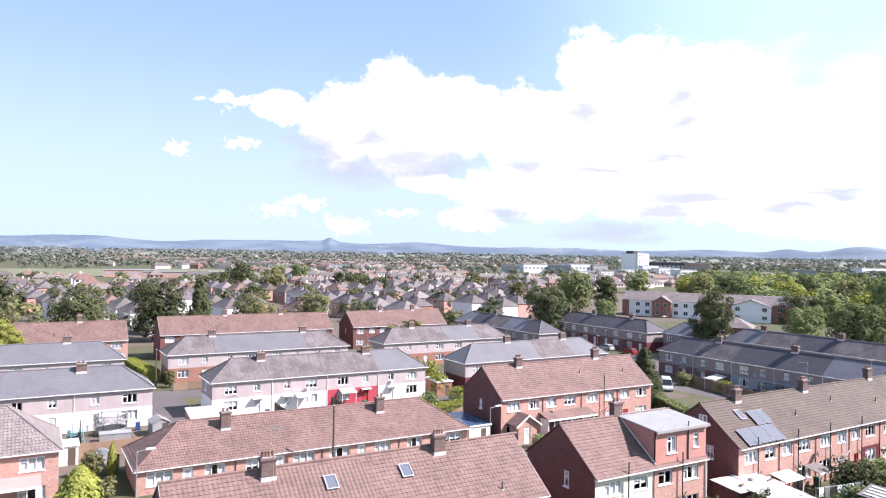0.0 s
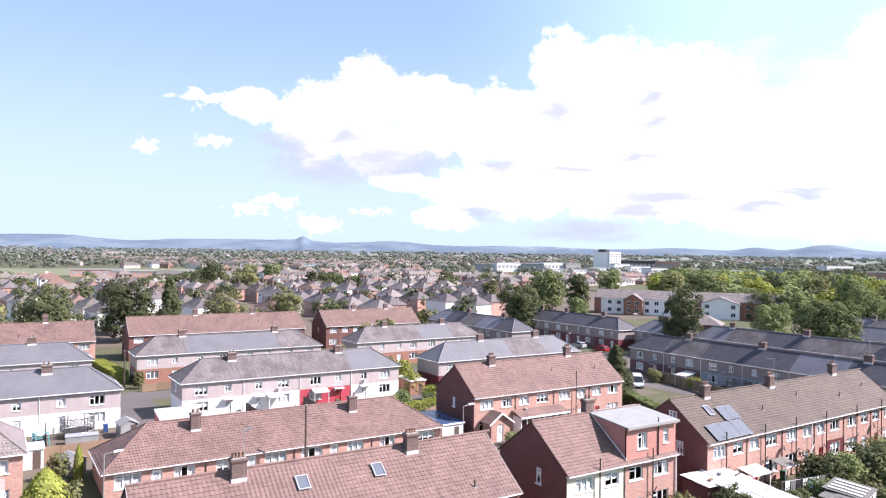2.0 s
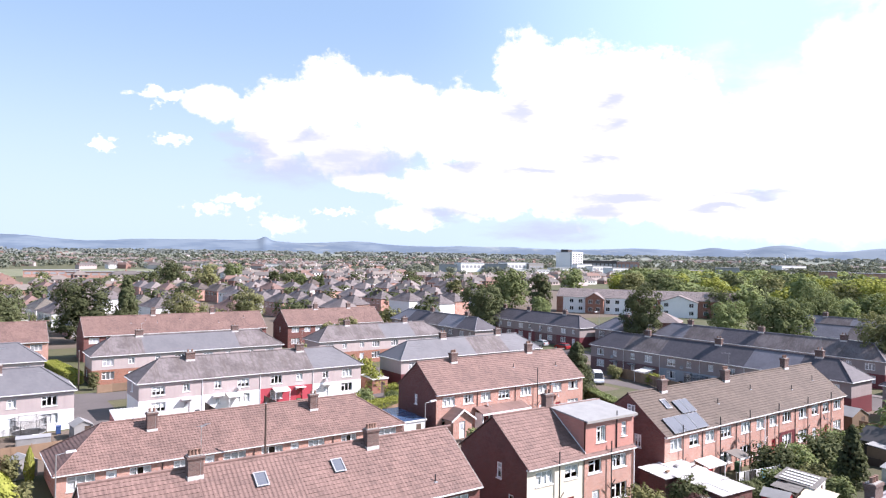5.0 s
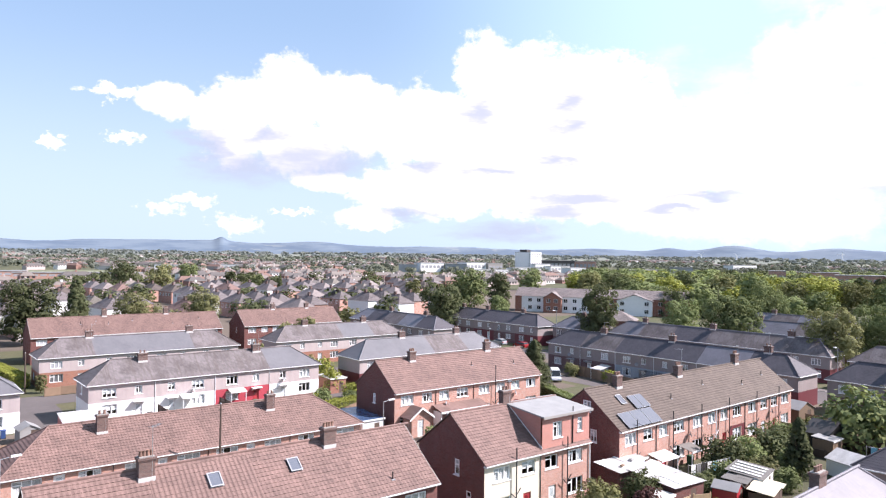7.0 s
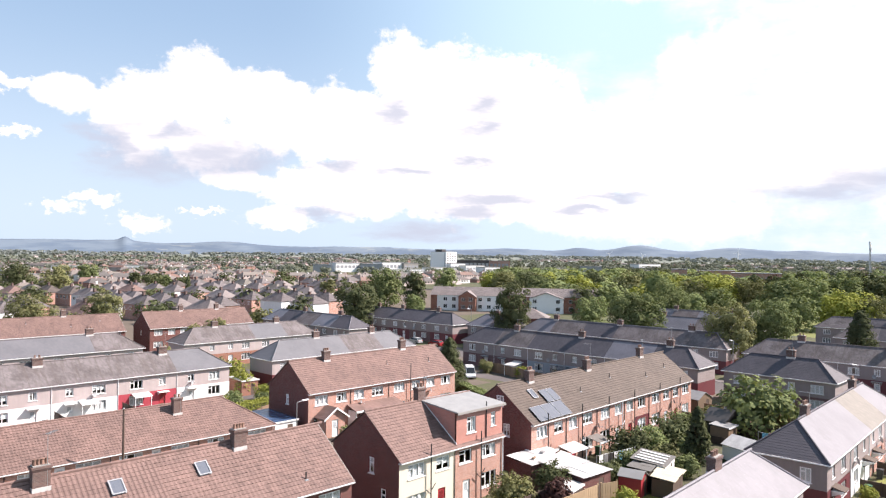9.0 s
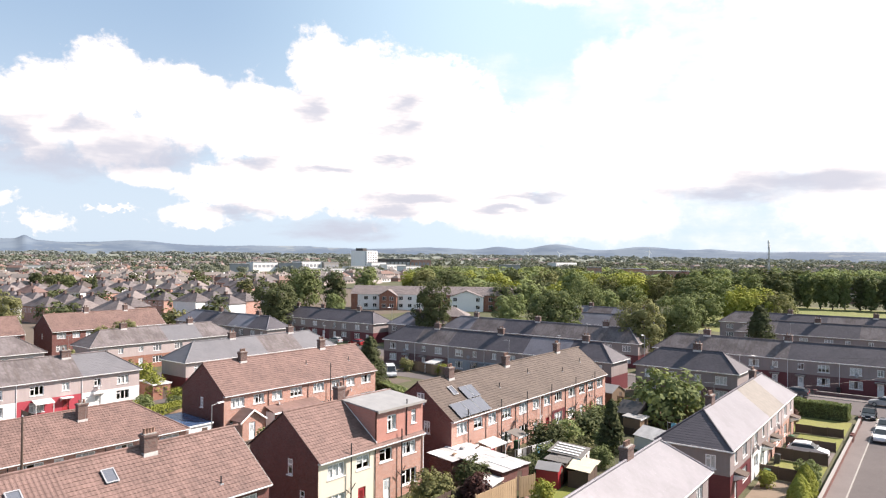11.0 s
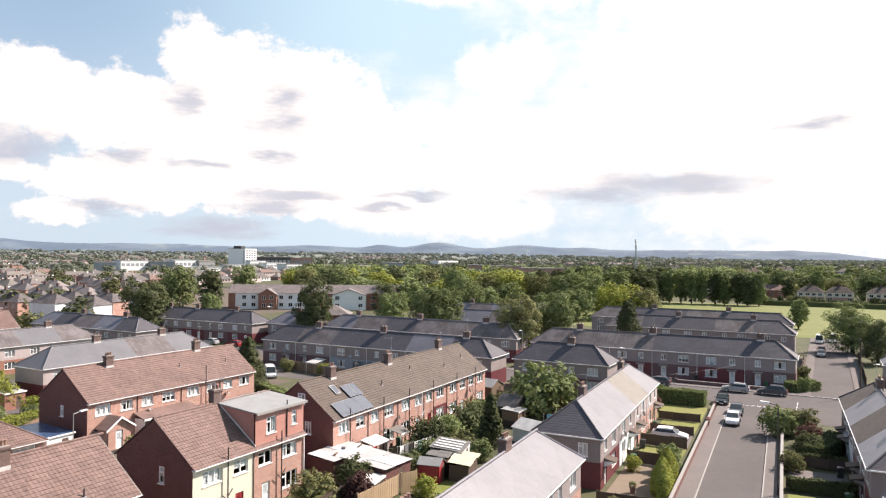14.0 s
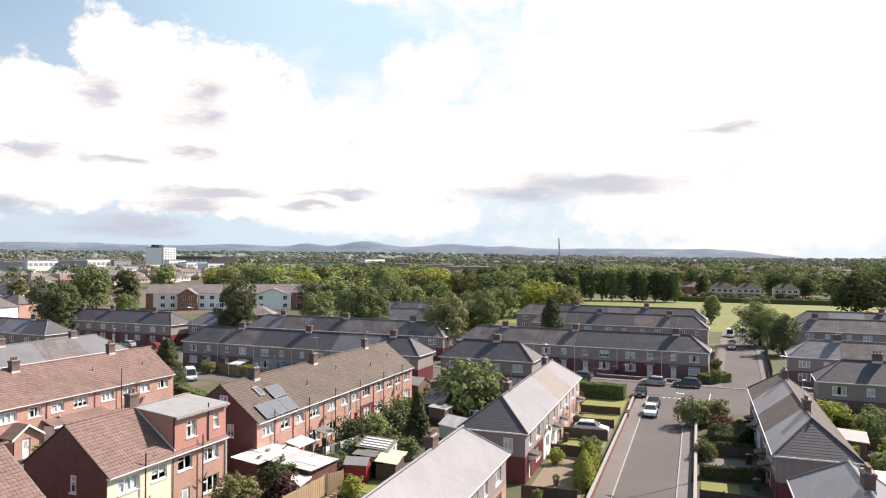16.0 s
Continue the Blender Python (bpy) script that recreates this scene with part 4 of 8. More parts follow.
g16 = terrace(pose(97.4, -2.9, 0, 0, 0, 180), 32.0, 6.8, "grey", ("hip", "hip"),
              [("tile_dark", DK, GY, True, "upvc"), (SL, WH, GY, False, "upvc"), ("tile_dark", DK, GY, True, "upvc"), (SL, MA, GY, False, "upvc")], [(7.6, 0, 4), (25.2, 0, 4)],
              GREY + ", across the street", "grey terraces", end_windows=[(1, 4.4, 3.0, 0.3, 0.9)], hip_roof=BL)
g17 = terrace(pose(58.7, -3.3, 0, 0, 0, 180), 32.0, 6.8, "grey", ("hip", "hip"), row(4, (SL,), (MA,), (GY,)), [(9.3, 0, 4), (25.0, 0, 4)],
              GREY + ", across the street", "grey terraces")


# ---------------------------------------------------------------- ground and roads
def sheet(name, x0, y0, x1, y1, z, mat, label, category, thick=0.0):
    s = Shape()
    if thick:
        s.box(x0, y0, z - thick, x1, y1, z)
    else:
        s.quad((x0, y0, z), (x1, y0, z), (x1, y1, z), (x0, y1, z))
    return thing(name, Matrix(), label, category, kind="structure", data=s.mesh(name, mat))


sheet("ground", -4800, -4800, 4800, 4800, 0.0, "grass", "grassy level ground reaching the far horizon", "ground")
sheet("road", 20.0, 4.7, 113.4, 10.2, 0.02, "tarmac", "worn grey asphalt residential street", "road")
sheet("road", 113.0, -80.0, 124.0, 112.0, 0.024, "tarmac", "worn grey asphalt cross street", "road")
sheet("road", 124.0, -4.6, 226.0, 1.6, 0.02, "tarmac", "worn grey asphalt street past parked vans", "road")
sheet("road", -40.0, 113.0, 124.0, 119.5, 0.02, "tarmac", "grey asphalt street between the terraces", "road")
sheet("road", 14.8, 97.0, 20.8, 120.5, 0.026, "tarmac", "grey asphalt lane between the terraces", "road")
sheet("road", 56.0, 78.0, 60.6, 160.0, 0.028, "tarmac", "grey asphalt lane between the terraces", "road")
sheet("road", 96.0, 46.0, 100.0, 118.0, 0.028, "tarmac", "grey asphalt lane behind the terraces", "road")
sheet("road", 104.0, -30.0, 113.0, 3.2, 0.022, "tarmac", "worn grey asphalt at the street corner", "road")
# dark ground colour stands in for shadow between fences and bushes
sheet("yard", 57.0, 22.0, 104.0, 42.0, 0.012, "moss", "rough grass and earth back gardens, darkened for shade", "ground")
sheet("yard", -24.0, 79.0, 94.0, 97.0, 0.012, "yard", "bare earth and slab back yards", "ground")
sheet("yard", -10.0, 50.0, 94.0, 69.0, 0.012, "yard", "bare earth and slab front yards", "ground")
sheet("pavement", 20.0, 10.2, 111.0, 11.7, 0.12, "paving", "grey slab footway with a raised kerb", "pavement", 0.14)
sheet("pavement", 20.0, 3.3, 104.0, 4.7, 0.12, "paving", "grey slab footway with a raised kerb", "pavement", 0.14)
sheet("pavement", 124.0, 1.6, 125.8, 112.0, 0.12, "paving", "grey slab footway with a raised kerb", "pavement", 0.14)
sheet("pavement", 124.0, -80.0, 125.8, -4.6, 0.12, "paving", "grey slab footway with a raised kerb", "pavement", 0.14)
sheet("kerb", 20.0, 10.08, 111.5, 10.2, 0.125, "concrete", "pale concrete kerb stones", "kerb", 0.14)
sheet("kerb", 20.0, 4.7, 104.5, 4.82, 0.125, "concrete", "pale concrete kerb stones", "kerb", 0.14)
sheet("kerb", 123.86, -60.0, 124.0, 112.0, 0.125, "concrete", "pale concrete kerb stones", "kerb", 0.14)
sheet("pavement", 125.8, 1.6, 215.0, 3.2, 0.12, "paving", "grey slab footway with a raised kerb", "pavement", 0.14)
sheet("pavement", 125.8, -6.2, 215.0, -4.6, 0.12, "paving", "grey slab footway with a raised kerb", "pavement", 0.14)
sheet("yard", 125.8, 3.2, 130.6, 50.0, 0.014, "yard", "small dark front yards of a terrace", "ground")
sheet("yard", 98.0, -60.0, 113.0, -9.0, 0.014, "yard", "small dark front yards of a terrace", "ground")
sheet("yard", 60.0, -30.0, 98.0, -9.8, 0.012, "yard", "bare earth and slab back yards", "ground")
sheet("yard", 125.8, -60.0, 131.6, -6.2, 0.014, "yard", "small dark front yards of a terrace", "ground")
sheet("yard", 100.4, 46.0, 112.8, 112.0, 0.012, "yard", "bare earth and slab back yards", "ground")
sheet("yard", 137.0, 3.2, 172.0, 60.0, 0.012, "yard", "bare earth and slab back yards", "ground")
sheet("yard", -90.0, 178.0, 330.0, 516.0, 0.008, "yard", "streets, drives and yards of the estate", "ground")
sheet("field", 215.0, -60.0, 352.0, 95.0, 0.03, "meadow", "sunlit mown playing field", "field")
sheet("field", -120.0, 680.0, 250.0, 930.0, 0.03, "sports", "pale mown sports ground", "field")

# ---------------------------------------------------------------- trees
LEAF = {"green": "leaf_green", "dark": "leaf_dark", "lime": "leaf_lime", "olive": "leaf_olive", "purple": "leaf_purple"}


def leaf_spray(verts, faces, p, n, size, rng):
    """One spray of leaves: a kinked quad that faces n."""
    u = n.orthogonal().normalized()
    u.rotate(Matrix.Rotation(rng.random() * 6.28, 3, n))
    w = n.cross(u)
    k = len(verts)
    for a, b in ((-1, -0.25), (0, -0.7), (1, 0.1), (0.15, 0.75)):
        c = p + u * (a * size) + w * (b * size)
        verts.append((c.x, c.y, c.z))
    faces.append((k, k + 1, k + 2, k + 3))


def on_ball(rng, up=0.0):
    return Vector((rng.gauss(0, 1), rng.gauss(0, 1), rng.gauss(up, 1))).normalized()


def crown_mesh(rng, quads, leaf, mat, shape="round", tall=1.6):
    """A crown of half width 1 and height tall: boughs that bear clumps, clumps that bear leaf sprays, with gaps between them."""
    boughs, verts, faces = [], [], []
    if shape == "flame":
        for q in range(quads):
            h, a = rng.random() ** 0.8, rng.uniform(0, 6.2832)
            girth = 0.72 + 0.28 * math.sin(math.pi * min(1.0, h / 0.6)) if h < 0.3 else math.cos((h - 0.3) / 0.7 * 1.5708) ** 0.75
            d = Vector((math.cos(a), math.sin(a), 0.35 + 0.5 * h))
            r = girth * (0.9 + 0.16 * noise.noise((d.x * 2.2, d.y * 2.2, h * 5.0)) + 0.05 * rng.gauss(0, 1))
            n = (d + Vector((rng.gauss(0, 0.35), rng.gauss(0, 0.35), rng.gauss(0, 0.35)))).normalized()
            leaf_spray(verts, faces, Vector((d.x * r, d.y * r, 0.03 + h * tall * 0.96)), n, leaf * (0.55 + 0.75 * rng.random()), rng)
        return mesh("crown", verts, faces, mat)
    if shape == "cone":
        for i in range(16):
            h = 0.06 + 0.9 * ((i + rng.random()) / 16) ** 1.15
            boughs.append((Vector((0, 0, h)), 0.0, 0.16 + 0.72 * (1 - h) ** 0.85))
    else:
        n = 11 if shape == "round" else 13
        for i in range(n):
            h = (0.17 if shape == "round" else 0.11) + (0.62 if shape == "round" else 0.7) * (i + rng.random()) / n
            girth = math.sqrt(max(0.05, 1 - ((h - 0.5) / 0.52) ** 2)) * (1.0 if shape == "round" else 0.8)
            a = i * 2.39996 + rng.uniform(-0.5, 0.5)
            r = 0.44 * girth * rng.uniform(0.7, 1.1)
            boughs.append((Vector((r * math.cos(a), r * math.sin(a), h)), 0.0, rng.uniform(0.50, 0.62) * (0.75 + 0.25 * girth)))
    clumps = []
    for c, _, size in boughs:
        for _ in range(14):
            d = on_ball(rng, 0.35)
            flat = 0.42 if shape == "cone" else 1.0 / tall
            clumps.append((c + Vector((d.x * size, d.y * size, d.z * size * flat * 0.9)) * 0.88, c, size * rng.uniform(0.22, 0.36)))
        clumps += [(c, c, size * 0.9)] * 3
    for q in range(quads):
        c, heart, size = clumps[q % len(clumps)]
        d = on_ball(rng, 0.25)
        p = c + Vector((d.x * size, d.y * size, d.z * size * 0.8 / tall))
        p.z *= tall
        if p.z < 0.03:
            continue
        away = Vector((c.x - heart.x, c.y - heart.y, (c.z - heart.z) * tall + 0.02)).normalized()
        n = (d * 0.9 + away * 0.55 + Vector((rng.gauss(0, 0.2), rng.gauss(0, 0.2), rng.gauss(0.4, 0.2)))).normalized()
        leaf_spray(verts, faces, p, n, leaf * (0.55 + 0.75 * rng.random()), rng)
    return mesh("crown", verts, faces, mat)


def trunk_mesh(rng, tall, reach=0.62, limbs=6, thick=0.07):
    s = Shape().tube((0, 0, -0.02), (0.01, 0.0, 0.3), thick, thick * 0.7, 8).tube((0.01, 0, 0.3), (0.0, 0.02, reach), thick * 0.7, thick * 0.3, 8)
    for i in range(limbs):
        a = i * 6.283 / limbs + rng.random()
        z = 0.2 + 0.3 * rng.random()
        s.tube((0, 0, z), (math.cos(a) * 0.45, math.sin(a) * 0.45, z + 0.16 + 0.12 * rng.random()), thick * 0.4, thick * 0.12, 6)
    s.v = [(x, y, z * tall) for x, y, z in s.v]
    return s.mesh("trunk", "bark", True)


TREES = {}


def tree(x, y, height, half, colour, shape="round", quads=2600, variants=2, name="tree", label="", group="", base=0.0):
    tall = min((1.1, 1.4, 1.8, 2.3, 3.0, 4.0), key=lambda v: abs(math.log(v * half / height)))
    key = (colour, shape, quads, tall)
    if key not in TREES:
        rng = random.Random(str(key))
        TREES[key] = [(crown_mesh(rng, quads, 3.7 / math.sqrt(quads) * math.sqrt(tall / 1.6), LEAF[colour], shape, tall), trunk_mesh(rng, tall)) for _ in range(variants)]
    crown, trunk = random.choice(TREES[key])
    words = {"green": "broad-leaved tree with a dense mid-green crown", "dark": "tree with a dense dark green crown", "lime": "yellow-green leafy tree in full sun",
             "olive": "olive-green tree with brownish leaf tips", "purple": "copper-leaved tree with a dense crown"}
    m = pose(x, y, base, 0, 0, random.uniform(0, 360)) @ Matrix.Diagonal((half, half, height / tall, 1))
    ob = thing(name, m, label or words[colour], "tree" if name == "tree" else name.replace("_", " "), group)
    part("crown", crown, None, ob)
    part("trunk", trunk, None, ob)
    return ob


TREES_A = [
    (10.9, 184.7, 14.2, 8.3, "dark"),
    (28.7, 187.8, 16.0, 8.0, "dark"),
    (37.8, 184.2, 15.3, 5.0, "cone"),
    (47.6, 171.5, 11.9, 6.6, "olive"),
    (63.6, 173.7, 13.5, 5.7, "olive"),
    (107.6, 416.3, 15.6, 10.7, "dark"),
    (122.9, 401.6, 15.4, 9.1, "olive"),
    (97.0, 408.6, 12.2, 3.9, "dark"),
    (182.6, 529.4, 14.6, 8.7, "green"),
    (162.1, 398.3, 13.3, 3.7, "dark"),
    (163.9, 364.9, 11.0, 5.0, "green"),
    (166.1, 341.8, 11.1, 2.7, "cone"),
    (74.0, 139.6, 9.4, 2.9, "olive"),
    (68.5, 137.9, 8.5, 2.0, "olive"),
    (-3.1, 140.0, 12.2, 3.7, "lime"),
    (49.4, 107.2, 8.4, 1.3, "olive"),
    (40.1, 377.9, 9.5, 3.5, "green"),
    (125.6, 155.6, 15.3, 7.8, "dark"),
    (197.0, 226.3, 17.2, 9.8, "green"),
    (192.6, 203.2, 17.6, 5.7, "dark"),
    (188.0, 254.0, 12.2, 4.9, "olive"),
]
TREES_B = [
    (148.2, 155.8, 11.5, 3.7, "green"),
    (133.0, 105.9, 17.0, 5.5, "dark"),
    (81.4, 77.1, 8.6, 2.3, "column"),
    (151.0, 82.9, 15.1, 7.7, "green"),
    (201.5, 100.6, 14.6, 8.0, "green"),
    (160.6, 101.8, 12.4, 5.6, "green"),
    (139.2, 56.5, 14.1, 6.1, "olive"),
    (149.3, 52.6, 14.6, 6.1, "green"),
    (142.3, 34.3, 12.6, 2.9, "column"),
    (293.4, 151.5, 17.5, 7.7, "green"),
    (322.4, 136.9, 12.5, 14.9, "lime"),
    (323.1, 121.8, 11.6, 10.7, "olive"),
    (277.8, 84.5, 15.8, 10.1, "green"),
    (289.9, 78.5, 15.8, 10.5, "green"),
    (302.7, 68.5, 18.0, 9.6, "dark"),
    (318.4, 145.9, 11.7, 9.8, "olive"),
    (291.8, 193.6, 13.5, 8.7, "lime"),
    (282.4, 207.0, 13.0, 8.7, "green"),
    (266.0, 88.4, 13.8, 10.9, "green"),
    (397.0, 137.0, 14.0, 8.0, "purple"),
    (229.1, 72.7, 11.2, 7.1, "green"),
]
TREES_C = [
    (242.5, 62.4, 11.6, 9.7, "lime"),
    (244.2, 55.2, 10.2, 7.8, "olive"),
    (240.4, 6.9, 9.9, 3.7, "green"),
    (185.5, -5.8, 10.7, 6.6, "green"),
    (170.3, -9.8, 9.5, 4.5, "dark"),
    (292.0, -40.0, 16.4, 11.0, "dark"),
    (302.0, -58.0, 17.0, 12.5, "dark"),
    (94.5, 3.6, 3.6, 2.3, "green"),
    (520.5, 4.0, 16.0, 12.1, "green"),
    (419.9, -23.6, 14.3, 13.0, "green"),
    (449.1, -36.7, 10.1, 10.5, "dark"),
    (424.9, -70.0, 17.1, 16.7, "green"),
    (405.0, 16.5, 12.8, 4.2, "dark"),
    (420.0, 4.0, 16.4, 5.4, "green"),
    (415.0, -20.5, 12.6, 6.4, "dark"),
    (408.0, -33.5, 10.6, 5.6, "dark"),
    (404.0, -45.0, 9.5, 5.5, "green"),
    (430.5, -5.6, 10.0, 8.0, "olive"),
    (429.9, 22.8, 16.1, 6.0, "green"),
    (91.0, 33.2, 5.9, 5.4, "green"),
    (73.3, 32.7, 5.9, 1.1, "column"),
    (4.2, 65.9, 4.7, 2.0, "lime"),
    (6.0, 77.8, 2.9, 1.0, "olive"),
    (7.7, 77.6, 3.4, 0.5, "lime"),
    (6.0, 65.7, 3.8, 1.0, "olive"),
]
for x, y, h, half, colour in TREES_A + TREES_B + TREES_C:
    far = math.hypot(x, y)
    shape = "cone" if colour in ("cone", "column") else "flame" if colour == "lime" and h < 5 else "round"
    half = half * 1.75 if colour == "column" else half
    colour = "dark" if colour in ("cone", "column") else colour
    if h < 7:
        tree(x, y, max(h, 1.6), half, colour, shape, 2200, name="garden_shrub" if h < 6 else "tree", label="leafy garden shrub beside a back garden fence" if h < 6 else "")
    else:
        tree(x, y, h, half * 0.92, colour, shape, 17000 if far < 240 else 6000)

# avenue behind the playing field
for i in range(22):
    tree(344 + random.uniform(-3, 3), 25 + i * 4.9 + random.uniform(-0.8, 0.8), random.uniform(15.0, 18.0), random.uniform(3.6, 4.6), random.choice(("green", "dark", "dark")), "tall", 4500, group="avenue")
for i in range(16):
    tree(250 + random.uniform(-30, 40), 96 + i * 6.5 + random.uniform(-3, 3), random.uniform(8.5, 12.5), random.uniform(5.0, 8.0), random.choice(("green", "dark", "olive", "green")), "round", 3600, group="wood")
for i in range(22):
    tree(random.uniform(300, 400), random.uniform(120, 330), random.uniform(10, 14), random.uniform(6.0, 9.0), random.choice(("green", "lime", "olive", "dark")), "round", 2400, group="wood")


def country_z(x, y):
    """The plain climbs slowly towards the hills."""
    d = math.hypot(x, y)
    k = min(1.0, max(0.0, (d - 1900) / 2100))
    side = min(1.0, max(0.0, (math.degrees(math.atan2(x, y)) - 66) / 18))
    return k * k * (3 - 2 * k) * (1 - 0.95 * side) * (21 + 6 * noise.noise((x * 0.0011, y * 0.0011, 2.0)))


def woods(name, spots, mat, label, leaf=0.55, per=120):
    """Far woodland: one mesh of many crowns, each of several boughs hung with leaf sprays."""
    rng = random.Random(name + mat)
    verts, faces = [], []
    for x, y, h, r in spots:
        lobes, base = [], country_z(x, y)
        for i in range(7):
            a, z = i * 2.39996 + rng.random(), rng.uniform(0.35, 0.74)
            k = rng.uniform(0.25, 0.55)
            lobes.append((Vector((x + math.cos(a) * r * k, y + math.sin(a) * r * k, base + z * h)), rng.uniform(0.42, 0.6)))
        for q in range(per):
            c, k = lobes[q % 7]
            d = on_ball(rng, 0.3)
            p = c + Vector((d.x * r * k, d.y * r * k, d.z * h * k * 0.62))
            p.z = max(base + 0.4, p.z)
            n = (d + Vector((rng.gauss(0, 0.22), rng.gauss(0, 0.22), rng.gauss(0.35, 0.22)))).normalized()
            leaf_spray(verts, faces, p, n, leaf * r * 0.28 * (0.7 + 0.7 * rng.random()), rng)
    return thing(name, Matrix(), label, "woodland", kind="stuff", data=mesh(name, verts, faces, mat))


def polar(az, d):
    return math.sin(radians(az)) * d, math.cos(radians(az)) * d


def scatter(n, az0, az1, d0, d1, h0, h1, seed):
    rng = random.Random(seed)
    out = []
    for _ in range(n):
        d = d0 * (d1 / d0) ** (rng.random() ** 0.8)
        x, y = polar(rng.uniform(az0, az1), d)
        if 210 < x < 356 and -64 < y < 98 or -90 < x < y * 0.27 and 600 < y < 930 or 372 < x < 424 and -36 < y < 36:
            continue
        h = rng.uniform(h0, h1)
        out.append((x, y, h, h * rng.uniform(0.45, 0.8) * (1 + d / 2600)))
    return out


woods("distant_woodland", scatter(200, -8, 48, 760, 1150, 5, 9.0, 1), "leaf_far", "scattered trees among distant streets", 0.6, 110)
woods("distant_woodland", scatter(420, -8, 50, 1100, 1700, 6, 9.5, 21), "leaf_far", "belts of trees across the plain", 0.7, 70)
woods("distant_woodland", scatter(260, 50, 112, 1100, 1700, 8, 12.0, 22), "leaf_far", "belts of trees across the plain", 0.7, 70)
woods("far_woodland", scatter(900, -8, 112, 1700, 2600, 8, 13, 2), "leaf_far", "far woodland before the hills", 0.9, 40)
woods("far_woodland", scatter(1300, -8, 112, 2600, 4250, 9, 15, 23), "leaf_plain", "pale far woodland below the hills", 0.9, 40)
woods("garden_trees", scatter(110, -6, 42, 205, 800, 3.5, 7.0, 8), "leaf_dark", "small trees in the gardens of the estate", 0.42, 240)
woods("garden_trees", scatter(110, -6, 42, 215, 800, 5, 9.0, 10), "leaf_dark", "dark green trees in the gardens of the estate", 0.42, 240)
woods("garden_trees", scatter(75, -6, 42, 205, 700, 3, 6.5, 9), "leaf_olive", "olive bushes in the gardens of the estate", 0.42, 240)
woods("distant_woodland", scatter(60, 49.5, 55, 560, 1000, 6, 9.5, 14), "leaf_green", "trees beside the white tower", 0.5, 160)
woods("park_woodland", scatter(230, 53, 84, 330, 900, 7, 12.5, 3), "leaf_green", "dense mixed woodland in late summer leaf", 0.42, 300)
woods("park_woodland", scatter(95, 53, 84, 330, 900, 7, 13.0, 31), "leaf_dark", "dark dense woodland in late summer leaf", 0.42, 300)
woods("park_woodland", scatter(70, 53, 82, 330, 800, 6, 10, 4), "leaf_lime", "sunlit yellow-green woodland", 0.42, 300)
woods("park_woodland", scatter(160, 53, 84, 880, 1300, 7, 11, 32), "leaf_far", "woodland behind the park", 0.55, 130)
woods("distant_woodland", scatter(230, 84, 116, 420, 1300, 6, 12, 5), "leaf_green", "scattered trees among distant streets", 0.45, 200)
woods("distant_woodland", scatter(110, 84, 116, 400, 1000, 6, 10, 6), "leaf_olive", "olive trees among distant streets", 0.45, 200)
woods("distant_woodland", scatter(60, 84, 116, 410, 900, 8, 12, 33), "leaf_dark", "dark trees among distant streets", 0.45, 200)


# ---------------------------------------------------------------- hills
def hills():
    """A long ridge of moorland hills with a pointed top, five kilometres off."""
    tops = [(24, 22, 16), (-9, 40, 9), (3.5, 36, 4.2), (12, 16, 2.2), (16, 20, 3), (21.4, 24, 0.4), (20.5, 18, 2.6), (28.5, 20, 2.6), (40, 10, 4), (50.8, 16, 3.2), (56.6, 26, 1.3), (61.2, 44, 2.2),
            (68.2, 30, 2.6), (73, 14, 1.6), (81, 4, 3), (90, 10, 2)]
    s = Shape()
    azs = [-16 + i * 0.2 for i in range(553)]
    rows = []
    for k, (d, f) in enumerate(((4350, 0.0), (4480, 0.45), (4620, 0.85), (4700, 1.0), (4780, 0.6))):
        line = []
        for a in azs:
            h = 64 + sum(h0 * math.exp(-((a - a0) / w) ** 2) for a0, h0, w in tops)
            h += 4 * noise.noise((a * 0.5, k * 0.3, 0.0)) + 2.0 * noise.noise((a * 2.7, k, 3.0))
            h *= max(0.0, min(1.0, (95.0 - a) / 7)) ** 0.7
            x, y = polar(a, d)
            line.append((x, y, max(-3.0, h * f)))
        rows.append(line)
    n = len(azs)
    for line in rows:
        s.v.extend(line)
    for k in range(4):
        for i in range(n - 1):
            s.f.append((k * n + i, k * n + i + 1, (k + 1) * n + i + 1, (k + 1) * n + i))
    thing("hills", Matrix(), "hazy blue-grey moorland hills along the horizon", "hills", kind="structure", data=s.mesh("hills", "moor", True))


def moorland(g, bsdf, out):
    """Heather and forest above, a patchwork of pale fields on the lower slopes, all blued in colour to stand for haze.
    """
    co, _, (x, y, z) = spot(g)
    wide = g.combine(g.math("MULTIPLY", x, 1.0), g.math("MULTIPLY", y, 1.0), g.math("MULTIPLY", z, 7.0))
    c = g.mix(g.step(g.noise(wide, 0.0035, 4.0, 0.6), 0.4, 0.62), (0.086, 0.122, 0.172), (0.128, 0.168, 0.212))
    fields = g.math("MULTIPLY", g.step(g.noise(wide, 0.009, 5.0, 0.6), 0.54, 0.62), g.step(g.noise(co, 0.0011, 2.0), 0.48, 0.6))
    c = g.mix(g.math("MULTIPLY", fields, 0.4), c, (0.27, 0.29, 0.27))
    g.link(c, bsdf.inputs["Base Color"])
    bsdf.inputs["Roughness"].default_value = 1.0


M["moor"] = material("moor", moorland)


